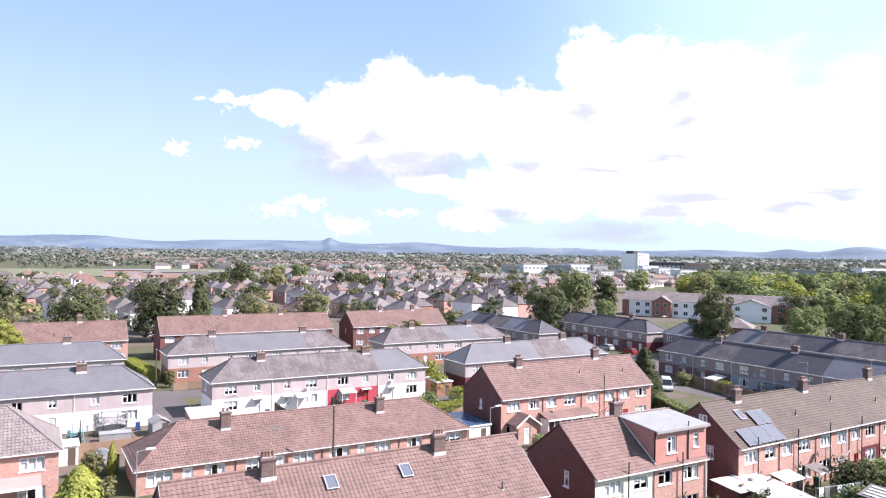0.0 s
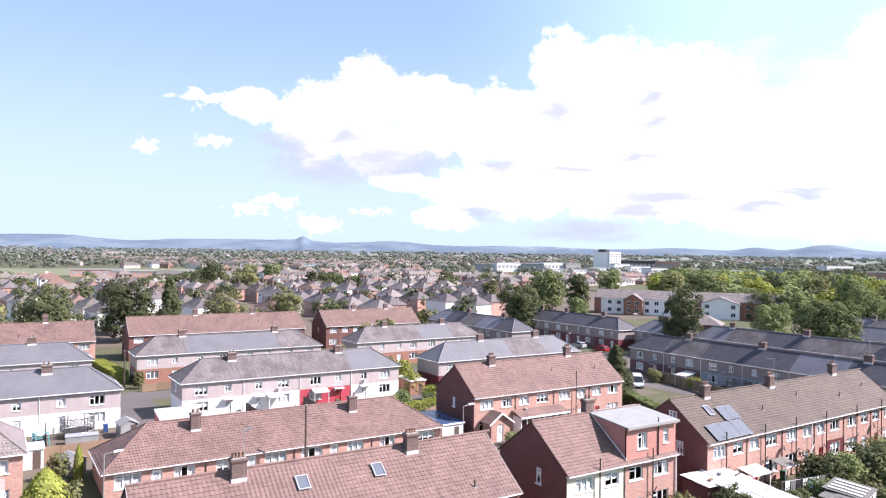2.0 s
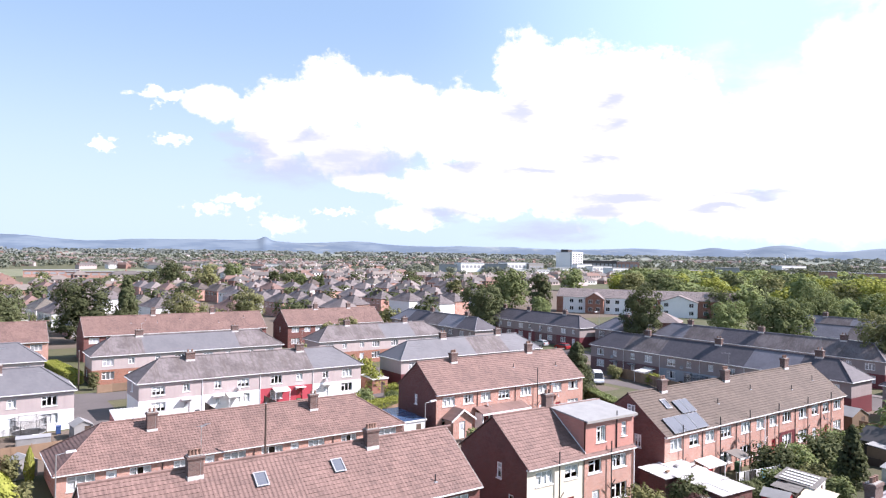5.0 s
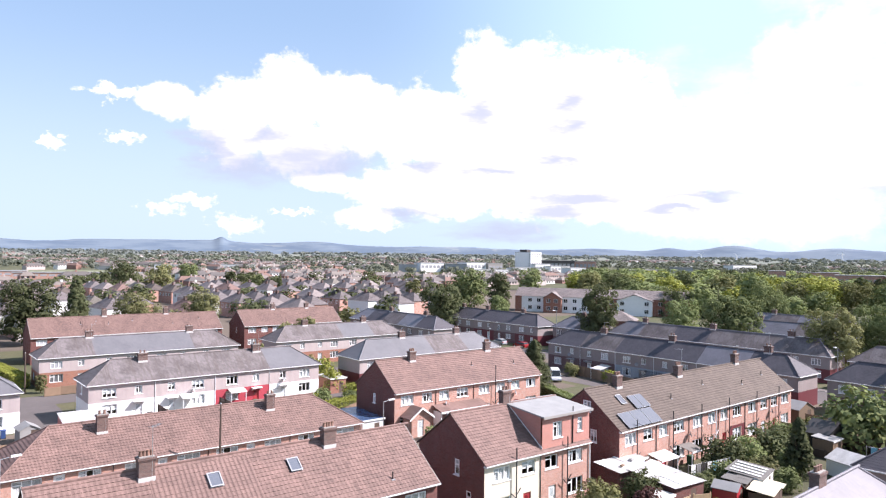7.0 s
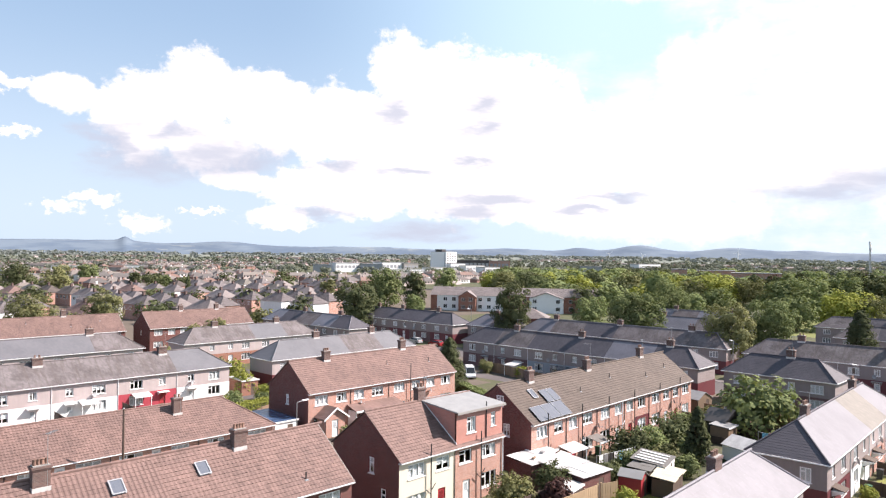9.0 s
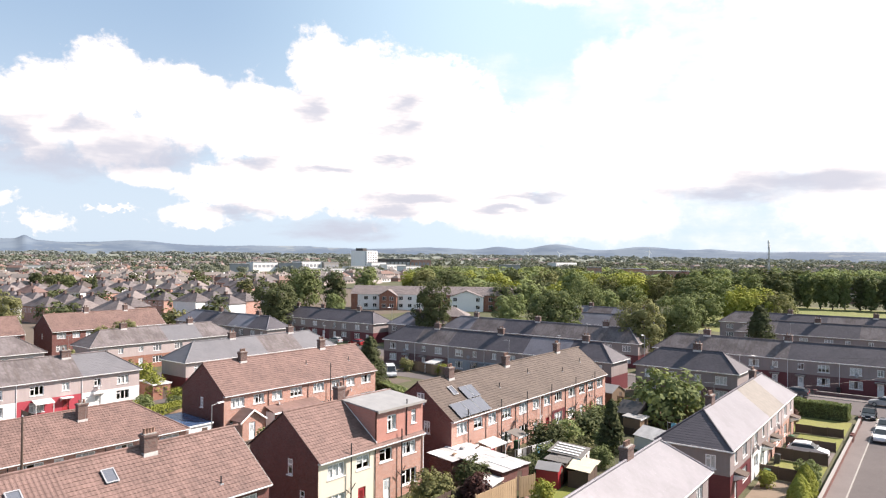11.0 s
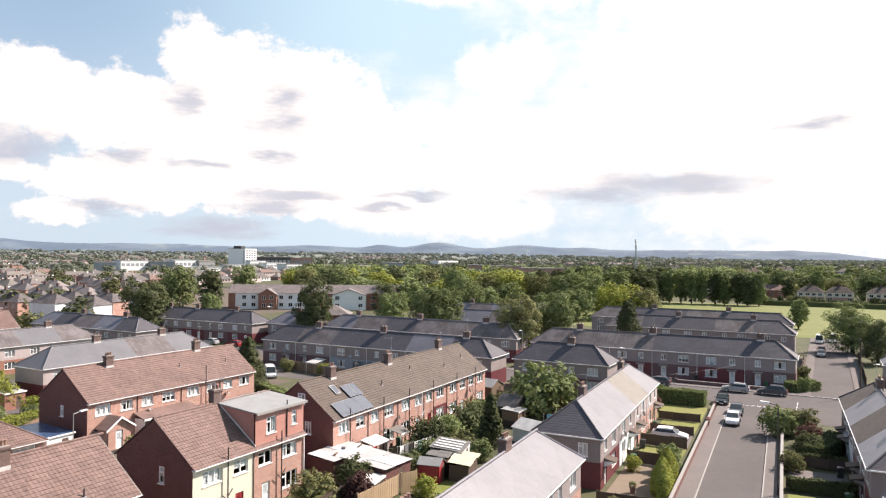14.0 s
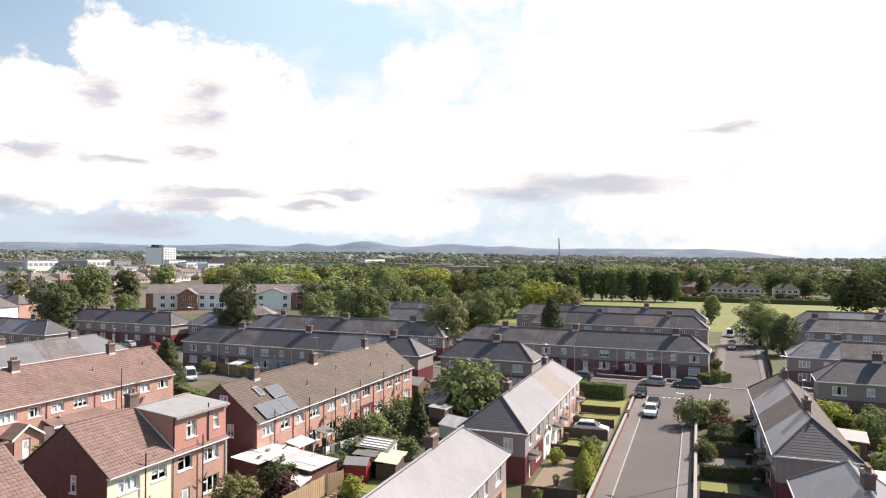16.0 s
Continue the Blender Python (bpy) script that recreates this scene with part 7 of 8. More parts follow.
def trampoline(x, y):
    root = thing("trampoline", pose(x, y, 0), "round trampoline with a dark net enclosure", "trampoline")
    ring = Shape()
    for i in range(16):
        a, b = i * math.pi / 8, (i + 1) * math.pi / 8
        ring.tube((1.8 * math.cos(a), 1.8 * math.sin(a), 0.8), (1.8 * math.cos(b), 1.8 * math.sin(b), 0.8), 0.04, sides=6)
    part("frame", ring, "galvanised", root)
    part("mat", Shape().tube((0, 0, 0.76), (0, 0, 0.79), 1.72, sides=24), "paint_black", root)
    for i in range(6):
        a = i * math.pi / 3
        part("post", Shape().tube((1.85 * math.cos(a), 1.85 * math.sin(a), 0), (1.85 * math.cos(a), 1.85 * math.sin(a), 2.5), 0.03, sides=6), "paint_black", root)
    net = Shape()
    for i in range(110):
        a = i * math.pi / 55
        net.tube((1.78 * math.cos(a), 1.78 * math.sin(a), 0.85), (1.78 * math.cos(a), 1.78 * math.sin(a), 2.4), 0.007, sides=3, cap=False)
    for k in range(25):
        z = 0.86 + k * 0.0642
        for i in range(24):
            a, b = i * math.pi / 12, (i + 1) * math.pi / 12
            net.tube((1.78 * math.cos(a), 1.78 * math.sin(a), z), (1.78 * math.cos(b), 1.78 * math.sin(b), z), 0.007 if k < 24 else 0.03, sides=3, cap=False)
    part("net", net, "paint_black", root, "dark netting", kind="stuff")


trampoline(9.2, 95.0)


def plant_pot(x, y, size, leaf, label):
    root = thing("plant_pot", pose(x, y, 0.05), label, "plant pot", "plant pots")
    part("pot", Shape().tube((0, 0, 0), (0, 0, size), size * 0.42, size * 0.58, 12).tube((0, 0, size), (0, 0, size * 1.12), size * 0.64, size * 0.64, 12), "clay", root)
    rng = random.Random(str((x, y)))
    verts, faces = [], []
    for _ in range(260):
        d = on_ball(rng, 0.4)
        leaf_spray(verts, faces, Vector((d.x * size * 0.7, d.y * size * 0.7, size * 1.5 + d.z * size * 0.6)), d, size * 0.12, rng)
    part("foliage", mesh("foliage", verts, faces, LEAF[leaf]), None, root)


for x, y, size, leaf in ((65.8, 15.4, 0.5, "green"), (70.6, 14.2, 0.45, "dark"), (67.0, 13.6, 0.5, "dark"), (72.6, 16.9, 0.4, "lime"), (73.6, 14.4, 0.35, "olive")):
    plant_pot(x, y, size, leaf, "clay pot with a small leafy plant on gravel")


def washing(x, y, turn, colours):
    root = thing("washing_line", pose(x, y, 0, 0, 0, turn), "washing hung on a garden line", "washing line")
    part("line", Shape().tube((0, 0, 1.9), (len(colours) * 0.75 + 0.6, 0, 1.9), 0.012, sides=5), "upvc", root)
    for x0 in (0.0, len(colours) * 0.75 + 0.6):
        part("post", Shape().tube((x0, 0, 0), (x0, 0, 2.0), 0.04), "galvanised", root)
    for i, c in enumerate(colours):
        s = Shape()
        for j in range(6):
            u, v = 0.4 + i * 0.75 + j * 0.1, 0.4 + i * 0.75 + (j + 1) * 0.1
            s.quad((u, 0.04 * (j % 2), 0.9), (v, 0.04 * ((j + 1) % 2), 0.9), (v, 0.0, 1.88), (u, 0.0, 1.88))
        part("cloth", s, c, root)


washing(84.0, 30.4, -70, ("cloth_blue", "cloth_red", "upvc"))
washing(62.0, 38.0, -10, ("curtain", "felt_grey", "dark_metal", "curtain", "cloth_blue", "upvc", "felt_grey"))

washing(102.6, 84.0, -90, ("upvc", "curtain", "upvc", "curtain", "upvc"))
trampoline(103.2, 71.0)

# hedges and clipped conifers
hedge(77.6, 65.6, 82.0, 75.2, 1.6, 2.0)
hedge(108.8, 13.2, 109.6, 25.5, 2.2, 2.1, "leaf_green", "thick tall privet hedge round a garden")
hedge(99.6, 24.6, 109.0, 25.6, 1.8, 2.0, "leaf_green", "thick tall privet hedge round a garden")
hedge(127.0, 4.6, 131.5, 1.2, 2.6, 1.5, "leaf_green", "rounded privet hedge on a street corner")
hedge(83.0, -11.4, 92.0, -13.8, 2.0, 1.8, "leaf_lime", "bright green hedge behind the street houses")
hedge(94.0, -11.5, 104.0, -11.0, 1.6, 1.3, "leaf_lime", "bright green hedge behind the street houses")
hedge(17.0, 146.0, 18.9, 129.0, 2.4, 2.0, "leaf_lime", "sunlit green hedge along a lane")
hedge(57.0, 101.0, 58.0, 114.0, 3.0, 2.2, "leaf_lime", "sunlit overgrown green hedge")
hedge(46.0, 84.0, 54.0, 85.0, 2.4, 1.8, "leaf_lime", "sunlit overgrown green hedge")
hedge(352.0, -70.0, 354.0, 24.0, 3.0, 2.2, "leaf_dark", "long dark hedge round the playing field")
for i in range(20):
    tree(358 + random.uniform(-2, 10), -34 + i * 3.5 + random.uniform(-1, 1), random.uniform(2.2, 4.6), random.uniform(1.8, 3.2), random.choice(("dark", "green", "olive", "dark")), "round", 1400, name="garden_shrub", label="leafy shrub behind the playing field hedge", group="garden shrubs")
for x, y, h, half, c, sh in ((65.6, 12.9, 3.6, 1.0, "lime", "flame"), (67.4, 13.0, 3.4, 1.0, "lime", "flame"), (69.2, 13.0, 3.6, 1.0, "lime", "flame"), (71.4, 13.1, 3.2, 1.0, "lime", "flame"), (74.2, 13.4, 3.0, 1.2, "green", "round"), (75.8, 13.2, 2.2, 1.0, "green", "round"),
                            (60.2, 16.0, 1.5, 0.6, "olive", "round"), (72.6, 16.6, 1.6, 0.9, "lime", "round"), (91.0, 0.2, 2.3, 1.9, "purple", "round"), (87.0, 0.6, 2.2, 1.9, "dark", "round"), (97.0, 1.0, 3.0, 2.4, "olive", "round"), (80.0, 2.2, 1.9, 1.3, "olive", "round"),
                            (98.6, -11.0, 3.6, 2.6, "lime", "round"), (53.0, 37.0, 3.0, 1.9, "dark", "round"), (50.8, 34.9, 2.9, 1.4, "purple", "round"), (60.6, 35.6, 2.0, 1.5, "dark", "round"), (63.8, 35.6, 2.4, 1.6, "green", "round"), (66.5, 34.8, 2.2, 1.5, "olive", "round"),
                            (102.0, 19.0, 2.2, 0.9, "purple", "round"), (69.0, 38.4, 3.2, 2.5, "dark", "round"), (72.4, 38.0, 3.0, 2.2, "green", "round"), (76.4, 37.4, 3.4, 2.5, "dark", "round"), (79.6, 37.0, 3.2, 2.2, "dark", "round"), (70.2, 34.9, 2.2, 1.7, "olive", "round"), (74.0, 33.6, 2.6, 1.6, "green", "round"), (52.4, 66.0, 1.6, 1.0, "green", "round"), (54.0, 66.6, 1.3, 0.8, "olive", "round"), (20.6, 122.8, 3.2, 1.0, "olive", "round"), (48.0, 88.0, 2.2, 1.8, "lime", "round"), (51.0, 90.0, 2.4, 1.6, "green", "round")):
    tree(x, y, h, half, c, sh, 2600, name="garden_shrub", label={"flame": "bright yellow-green clipped conifer by a garden wall"}.get(sh, "leafy garden shrub in a small yard"), group="garden shrubs")

# front gardens of the street
garden_wall(58.5, 11.8, 96.0, 11.8, 0.75, "brick_red")
garden_wall(97.0, 11.8, 107.5, 11.9, 0.75, "brick_red")
garden_wall(20.0, 11.8, 57.5, 11.8, 0.75, "brick_red")
garden_wall(60.0, 3.2, 80.0, 3.2, 0.8, "brick_red")
garden_wall(81.0, 3.2, 102.0, 3.2, 0.8, "brick_red")
garden_wall(125.9, 6.0, 125.9, 22.0, 0.6, "brick_dark", "low dark brick garden wall")
garden_wall(125.9, 23.0, 125.9, 48.0, 0.6, "brick_dark", "low dark brick garden wall")
fence(61.6, 12.8, 61.4, 17.6, 1.2, "timber_dark", "dark stained timber garden fence")
fence(75.6, 12.8, 75.6, 17.8, 1.3, "timber_dark", "dark stained timber garden fence")
fence(83.4, 12.8, 83.4, 17.8, 1.3, "timber_dark", "dark stained timber garden fence")
fence(90.0, 12.8, 90.0, 17.8, 1.1, "timber_dark", "dark stained timber garden fence")
fence(97.6, 12.8, 97.6, 18.0, 1.1, "timber_dark", "dark stained timber garden fence")
for x in (66.0, 74.0, 82.0):
    fence(x, 2.8, x, -3.0, 1.1, "timber_dark", "dark stained timber garden fence")
sheet("drive", 84.0, 12.8, 89.8, 17.4, 0.05, "paving", "grey slab front drive", "drive", 0.06)
sheet("lawn", 90.4, 12.8, 97.3, 17.4, 0.05, "lawn", "sunlit small front lawn", "lawn", 0.06)
sheet("lawn", 98.0, 12.8, 107.6, 24.0, 0.05, "lawn", "sunlit overgrown front lawn", "lawn", 0.06)
sheet("lawn", 76.0, 12.8, 78.6, 17.4, 0.05, "lawn", "small strip of front lawn", "lawn", 0.06)
sheet("patio", 61.8, 12.8, 75.4, 17.6, 0.05, "gravel", "sandy gravel front yard", "patio", 0.06)
sheet("lawn", 78.8, 12.8, 83.2, 17.4, 0.05, "lawn", "small sunlit front lawn", "lawn", 0.06)
sheet("lawn", 42.0, 36.8, 52.0, 40.8, 0.05, "lawn", "small green back lawn", "lawn", 0.06)
sheet("lawn", 56.6, 27.4, 60.4, 31.4, 0.05, "lawn", "rough green back lawn", "lawn", 0.06)
sheet("lawn", 81.6, 0.2, 86.6, 2.7, 0.05, "lawn", "shaded small front lawn", "lawn", 0.06)
sheet("lawn", 66.6, -0.6, 72.0, 2.7, 0.05, "lawn", "shaded small front lawn", "lawn", 0.06)
sheet("path", 74.6, -2.6, 80.6, 2.6, 0.05, "paving", "grey concrete front yard", "path", 0.06)


# ---------------------------------------------------------------- care home, mast
def care_home():
    root = thing("care_home", pose(203.0, 205.0, 0, 0, 0, -60.0), "long brick and white care home with brown roof", "building")
    w, d, e, r = 69.0, 13.0, 6.2, 9.4
    holes = [(2.0 + i * 3.6, z, 3.6 + i * 3.6, z + 1.5) for i in range(18) for z in (1.0, 3.9)]
    for i, (a, b, m) in enumerate(((0.3, 3.0, "brick_rust"), (3.0, 12.5, "render_white"), (12.5, 19.5, "brick_rust"), (19.5, 30.0, "render_white"), (30.0, 41.0, "brick_rust"), (41.0, 54.0, "render_white"), (54.0, w - 0.3, "brick_rust"))):
        part("front_wall", Shape().wall(a, b, 0, e + 0.1, 0.3, 0.3, [h for h in holes if h[0] > a + 0.1 and h[2] < b - 0.1]), m, root)
    for h in holes:
        part("window", shared(("plain window", 1.6, 1.5), lambda: plain_window(1.6, 1.5)), None, root, at=pose(h[0], 0.38, h[1]))
    part("back_wall", Shape().box(0.3, d - 0.6, 0, w - 0.3, d - 0.3, e), "brick_rust", root)
    for x in (0.3, w - 0.6):
        part("end_wall", Shape().box(x, 0.6, 0, x + 0.3, d - 0.6, e).prism([(0.3, e), (d - 0.3, e), (d / 2, r - 0.1)], x, x + 0.3, "x"), "brick_rust", root)
    for flip in (False, True):
        part("roof_slope", slope_mesh(0, w, d, e, r, "gable", "gable", w, PL, flip, 0, 0.6), PL, root)
    for x0, wide, m in ((12.5, 7.0, "brick_rust"), (41.0, 13.0, "render_white")):
        part("gable_wing", Shape().box(x0, -2.2, 0, x0 + wide, 0.3, e - 0.4).prism([(x0, e - 0.4), (x0 + wide, e - 0.4), (x0 + wide / 2, e + 1.7)], -2.2, -1.9), m, root)
        for sg in (-1, 1):
            part("wing_roof", Shape().prism([(x0 + wide / 2, e + 1.8), (x0 + wide / 2, e + 2.0), (x0 + wide / 2 + sg * (wide / 2 + 0.5), e - 0.5), (x0 + wide / 2 + sg * (wide / 2 + 0.5), e - 0.7)], -2.6, 5.5), PL, root)
        for wx in (1.2, wide - 2.8):
            for wz in (1.0, 3.9):
                part("window", shared(("plain window", 1.6, 1.5), lambda: plain_window(1.6, 1.5)), None, root, at=pose(x0 + wx, -2.33, wz))


care_home()
hut = thing("bungalow", pose(172.0, 141.0, 0, 0, 0, -60), "low brick building with a hipped tan roof", "building")
part("wall", Shape().box(0.3, 0.3, 0, 13.7, 9.7, 2.8), "brick_red", hut)
for flip in (False, True):
    part("roof_slope", slope_mesh(0, 14.0, 10.0, 2.8, 5.6, "hip", "hip", 14.0, PL, flip, 0, 0.5), PL, hut)
for x, turn in ((0, 0), (14.0, 180)):
    part("roof_hip", hip_mesh(10.0, 2.8, 5.6, PL, 0.5), PL, hut, at=pose(x, 0 if not turn else 10.0, 0, 0, 0, turn))


def mast(az, d, h):
    x, y = polar(az, d)
    root = thing("radio_mast", pose(x, y, 0), "slim grey lattice radio mast with antennas", "mast")
    legs = [(0.9 * math.cos(a), 0.9 * math.sin(a)) for a in (0, 2.094, 4.189)]
    for lx, ly in legs:
        part("leg", Shape().tube((lx, ly, 0), (lx * 0.5, ly * 0.5, h), 0.28, 0.2, 6), "galvanised", root)
    for k in range(10):
        z0, z1 = h * k / 10, h * (k + 1) / 10
        (ax, ay), (bx, by) = legs[k % 3], legs[(k + 1) % 3]
        part("brace", Shape().tube((ax * (1 - 0.05 * k), ay * (1 - 0.05 * k), z0), (bx * (0.95 - 0.05 * k), by * (0.95 - 0.05 * k), z1), 0.07, sides=5), "galvanised", root)
    for i, z in enumerate((h - 1.2, h - 3.8, h - 3.2, h - 6.0)):
        part("antenna", Shape().box(-1.7 + i * 0.9, -0.6, z, -1.0 + i * 0.9, 0.6, z + 2.6), "upvc", root)


mast(76.85, 620, 35)


def wind_turbine(az, d, hub, blade, turn):
    x, y = polar(az, d)
    root = thing("wind_turbine", pose(x, y, country_z(x, y), 0, 0, -az), "white three-bladed wind turbine on the plain", "wind turbine", "wind turbines")
    part("tower", Shape().tube((0, 0, 0), (0, 0, hub), 2.2, 1.4, 12), "upvc", root)
    part("nacelle", Shape().box(-1.6, -4.0, hub - 1.4, 1.6, 4.0, hub + 1.6), "upvc", root)
    for i in range(3):
        a = radians(turn + i * 120)
        part("blade", Shape().tube((0, -4.6, hub), (math.sin(a) * blade, -4.6, hub + math.cos(a) * blade), 1.3, 0.35, 6), "upvc", root)


wind_turbine(68.3, 3300, 42, 20, 15)
wind_turbine(58.9, 3500, 26, 18, 50)
wind_turbine(61.4, 3700, 22, 16, 80)
hall = thing("school_hall", pose(418, 36, 0, 0, 0, -90), "brick hall with a low orange-brown tiled roof", "building")
part("wall", Shape().box(0.3, 0.3, 0, 17.7, 11.7, 4.2), "brick_rust", hall)
for flip in (False, True):
    part("roof_slope", slope_mesh(0, 18.0, 12.0, 4.2, 7.0, "gable", "gable", 18.0, "tile_brown", flip, 0, 0.5), "tile_brown", hall)
for i in range(4):
    part("window", shared(("plain window", 1.6, 1.5), lambda: plain_window(1.6, 1.5)), None, hall, at=pose(1.6 + i * 4.2, 0.17, 1.6))


# canopies over the street houses' doors, and what stands in the yards behind the far row
def door_canopy(root, x, w=1.5):
    part("door_canopy", Shape().prism([(-0.75, 2.3), (0.28, 2.55), (0.28, 2.65), (-0.75, 2.4)], x - w / 2, x + w / 2, "x"), "timber_dark", root, "dark lean-to door canopy")
    for sx in (x - w / 2 + 0.06, x + w / 2 - 0.06):
        part("bracket", Shape().prism([(0.26, 1.7), (-0.6, 2.3), (-0.5, 2.34), (0.26, 1.85)], sx - 0.04, sx + 0.04, "x"), "timber_dark", root)


for root, width, n in ((g14, 32.1, 4), (g15, 32.4, 4), (g16, 31.4, 4), (g17, 31.4, 4)):
    for i in range(n):
        share = 0.26 if (i % 2 == 0 if root is g14 else i % 2 == 1) else 0.74
        door_canopy(root, 0.3 + width / n * (i + share))
shed(68.0, -17.0, 5.0, 5.2, 2.2, 4, "brick_red", "roof_white", "flat", "garage with a pale flat sheet roof", "garage")
shed(76.0, -16.6, 2.4, 2.0, 1.8, -8, "timber", "felt_grey", "pitch", "small brown timber garden shed")
fence(62.0, -20.0, 98.0, -20.6, 1.7, "timber_dark", "dark stained timber garden fence")
for x in (73.4, 81.4, 89.6):
    fence(x, -10.4, x, -20.0, 1.5, "timber_dark", "dark stained timber garden fence")
fence(98.4, -10.0, 98.6, -36.0, 1.6, "timber_dark", "dark stained timber garden fence")
for x, y, h, half, c in ((66.0, -12.6, 1.8, 1.2, "olive"), (79.0, -14.0, 2.4, 1.7, "green"), (86.0, -17.0, 2.8, 2.0, "lime"), (94.6, -16.0, 3.4, 2.2, "green"), (101.6, -13.6, 2.6, 1.9, "lime"), (103.8, -18.0, 2.4, 1.8, "olive"),
                         (128.0, 2.6, 2.6, 1.0, "green"), (139.0, 3.0, 3.0, 1.4, "olive"), (146.0, 8.0, 3.2, 2.2, "green"), (152.0, 22.0, 3.0, 2.4, "lime"), (148.0, 34.0, 2.6, 2.0, "green"), (156.0, 12.0, 2.8, 2.0, "olive")):
    tree(x, y, h, half, c, "round", 1400, name="garden_shrub", label="leafy garden shrub in a small yard", group="garden shrubs")
fence(137.6, 3.4, 171.0, 3.6, 1.7, "timber_dark", "dark stained timber garden fence")
fence(137.6, -6.4, 176.0, -6.6, 1.7, "timber_dark", "dark stained timber garden fence")
garden_wall(125.9, -8.0, 125.9, -40.0, 0.7, "brick_dark", "low dark brick garden wall")
garden_wall(104.6, -10.0, 104.6, -40.0, 0.8, "brick_dark", "low dark brick garden wall")


# give-way marks at the junction
def road_mark(outline, label):
    s = Shape().quad(*[(x, y, 0.034) for x, y in outline])
    thing("road_marking", Matrix(), label, "road marking", kind="structure", data=s.mesh("road_marking", "render_white"))


for i in range(7):
    road_mark([(112.2, 5.3 + i * 0.75), (112.42, 5.3 + i * 0.75), (112.42, 5.75 + i * 0.75), (112.2, 5.75 + i * 0.75)], "worn white give-way dash")
for i in range(8):
    road_mark([(124.4, -4.2 + i * 0.75), (124.62, -4.2 + i * 0.75), (124.62, -3.75 + i * 0.75), (124.4, -3.75 + i * 0.75)], "worn white give-way dash")
for i in range(9):
    road_mark([(108.0 + i * 1.2, 3.1), (108.6 + i * 1.2, 3.1), (108.6 + i * 1.2, 3.24), (108.0 + i * 1.2, 3.24)], "worn white dashed road line")




# ---------------------------------------------------------------- yards and small things
part("painted_panel", Shape().wall(21.1, 24.85, 0, 2.55, 0.272, 0.026, [(21.86, 0.79, 24.08, 2.26)]), MA, r5, "maroon-painted brickwork")

w_ = window(r5, 0, 0, 0, 0.9, 1.15, 0, 2, False)      # gable window near the ridge
w_.matrix_basis = pose(0.06, 9.0, 0, 0, 0, -90) @ pose(4.35, -0.135, 6.35)


def lean_cover(x, y, w, d, h, mat, label, turn=0.0, name="yard_canopy"):
    """An open lean-to: a sloping sheet on posts."""
    root = thing(name, pose(x, y, 0, 0, 0, turn), label, "canopy", "canopies")
    part("roof", Shape().prism([(0.0, h), (d, h + 0.35), (d, h + 0.41), (0.0, h + 0.06)], 0, w, "x"), mat, root)
    for u in (0.08, w - 0.14):
        part("post", Shape().box(u, 0.06, 0, u + 0.07, 0.13, h + 0.02), "upvc", root)
    part("fascia", Shape().box(0, -0.04, h - 0.08, w, 0.0, h + 0.08), "upvc", root)
    return root


lean_cover(61.0, 40.3, 3.0, 1.65, 1.9, "roof_white", "white sheet canopy over a back door")
lean_cover(66.4, 40.3, 2.2, 1.75, 1.9, "corrugated", "small grey sheet canopy over a back door")
lean_cover(40.0, 96.35, 2.4, 1.2, 2.1, "roof_white", "white flat canopy before a red ground floor")
lean_cover(33.2, 96.25, 2.2, 1.3, 2.1, "upvc", "white sheet canopy over a back door")
lean_cover(101.6, 82.6, 2.4, 3.0, 1.9, "roof_white", "white sheet canopy in a back yard", -90)
lean_cover(102.0, 67.6, 2.6, 3.8, 2.1, "corrugated", "grey sheet canopy in a back yard", -90)


def hood(root, x, y, w=1.5, d=0.75, z=2.22, mat="concrete"):
    """A flat hood over a front door, on two brackets."""
    part("door_hood", Shape().box(x - w / 2, y - d, z, x + w / 2, y, z + 0.13).prism([(y - d + 0.1, z), (y, z), (y, z - 0.4)], x - w / 2 + 0.1, x - w / 2 + 0.17, "x").prism([(y - d + 0.1, z), (y, z), (y, z - 0.4)], x + w / 2 - 0.17, x + w / 2 - 0.1, "x"), mat, root)


def hoods(root, length, n, mat="concrete"):
    wide = (length - 0.6) / n
    for i in range(n):
        share = 0.26 if i % 2 else 0.74
        hood(root, 0.3 + wide * (i + share), 0.28, mat=mat)


hoods(g13, 46.8, 6)
hoods(g10, 49.8, 6, "lead")
hoods(g16, 32.0, 4)
hoods(g2, 33.4, 4, "upvc")
wide14 = 32.1 / 4
for i, share in enumerate((0.26, 0.74, 0.26, 0.74)):
    hood(g14, 0.3 + wide14 * (i + share), 0.28, 1.7, 1.0, mat="upvc")


# aerials on the stacks and dishes on the walls
def aerial_mesh(tall):
    s = Shape().tube((0, 0, -0.5), (0, 0, tall), 0.018, sides=5).tube((-0.15, 0, tall - 0.06), (0.85, 0, tall - 0.06), 0.014, sides=5)
    for i in range(9):
        u, w = -0.1 + i * 0.115, 0.17 if i else 0.3
        s.tube((u, -w, tall - 0.05), (u, w, tall - 0.05), 0.009, sides=4)
    return s.mesh("tv_aerial", "galvanised")


rng = random.Random(21)
for row_of_houses in (r1, r4, r5, r2, r3, r9, g1, g2, g6, g4, g10, g13, g14, g16, g12, g8):
    stacks = [c for c in row_of_houses.children if c.name.split(".")[0] == "chimney"]
    for c in stacks:
        if rng.random() < 0.62:
            tall = rng.choice((2.2, 2.7, 3.1))
            part("tv_aerial", shared(("aerial", tall), lambda: aerial_mesh(tall)), None, c, at=pose(0.3, -0.3, 0, 0, 0, rng.choice((35, 42, 120))))


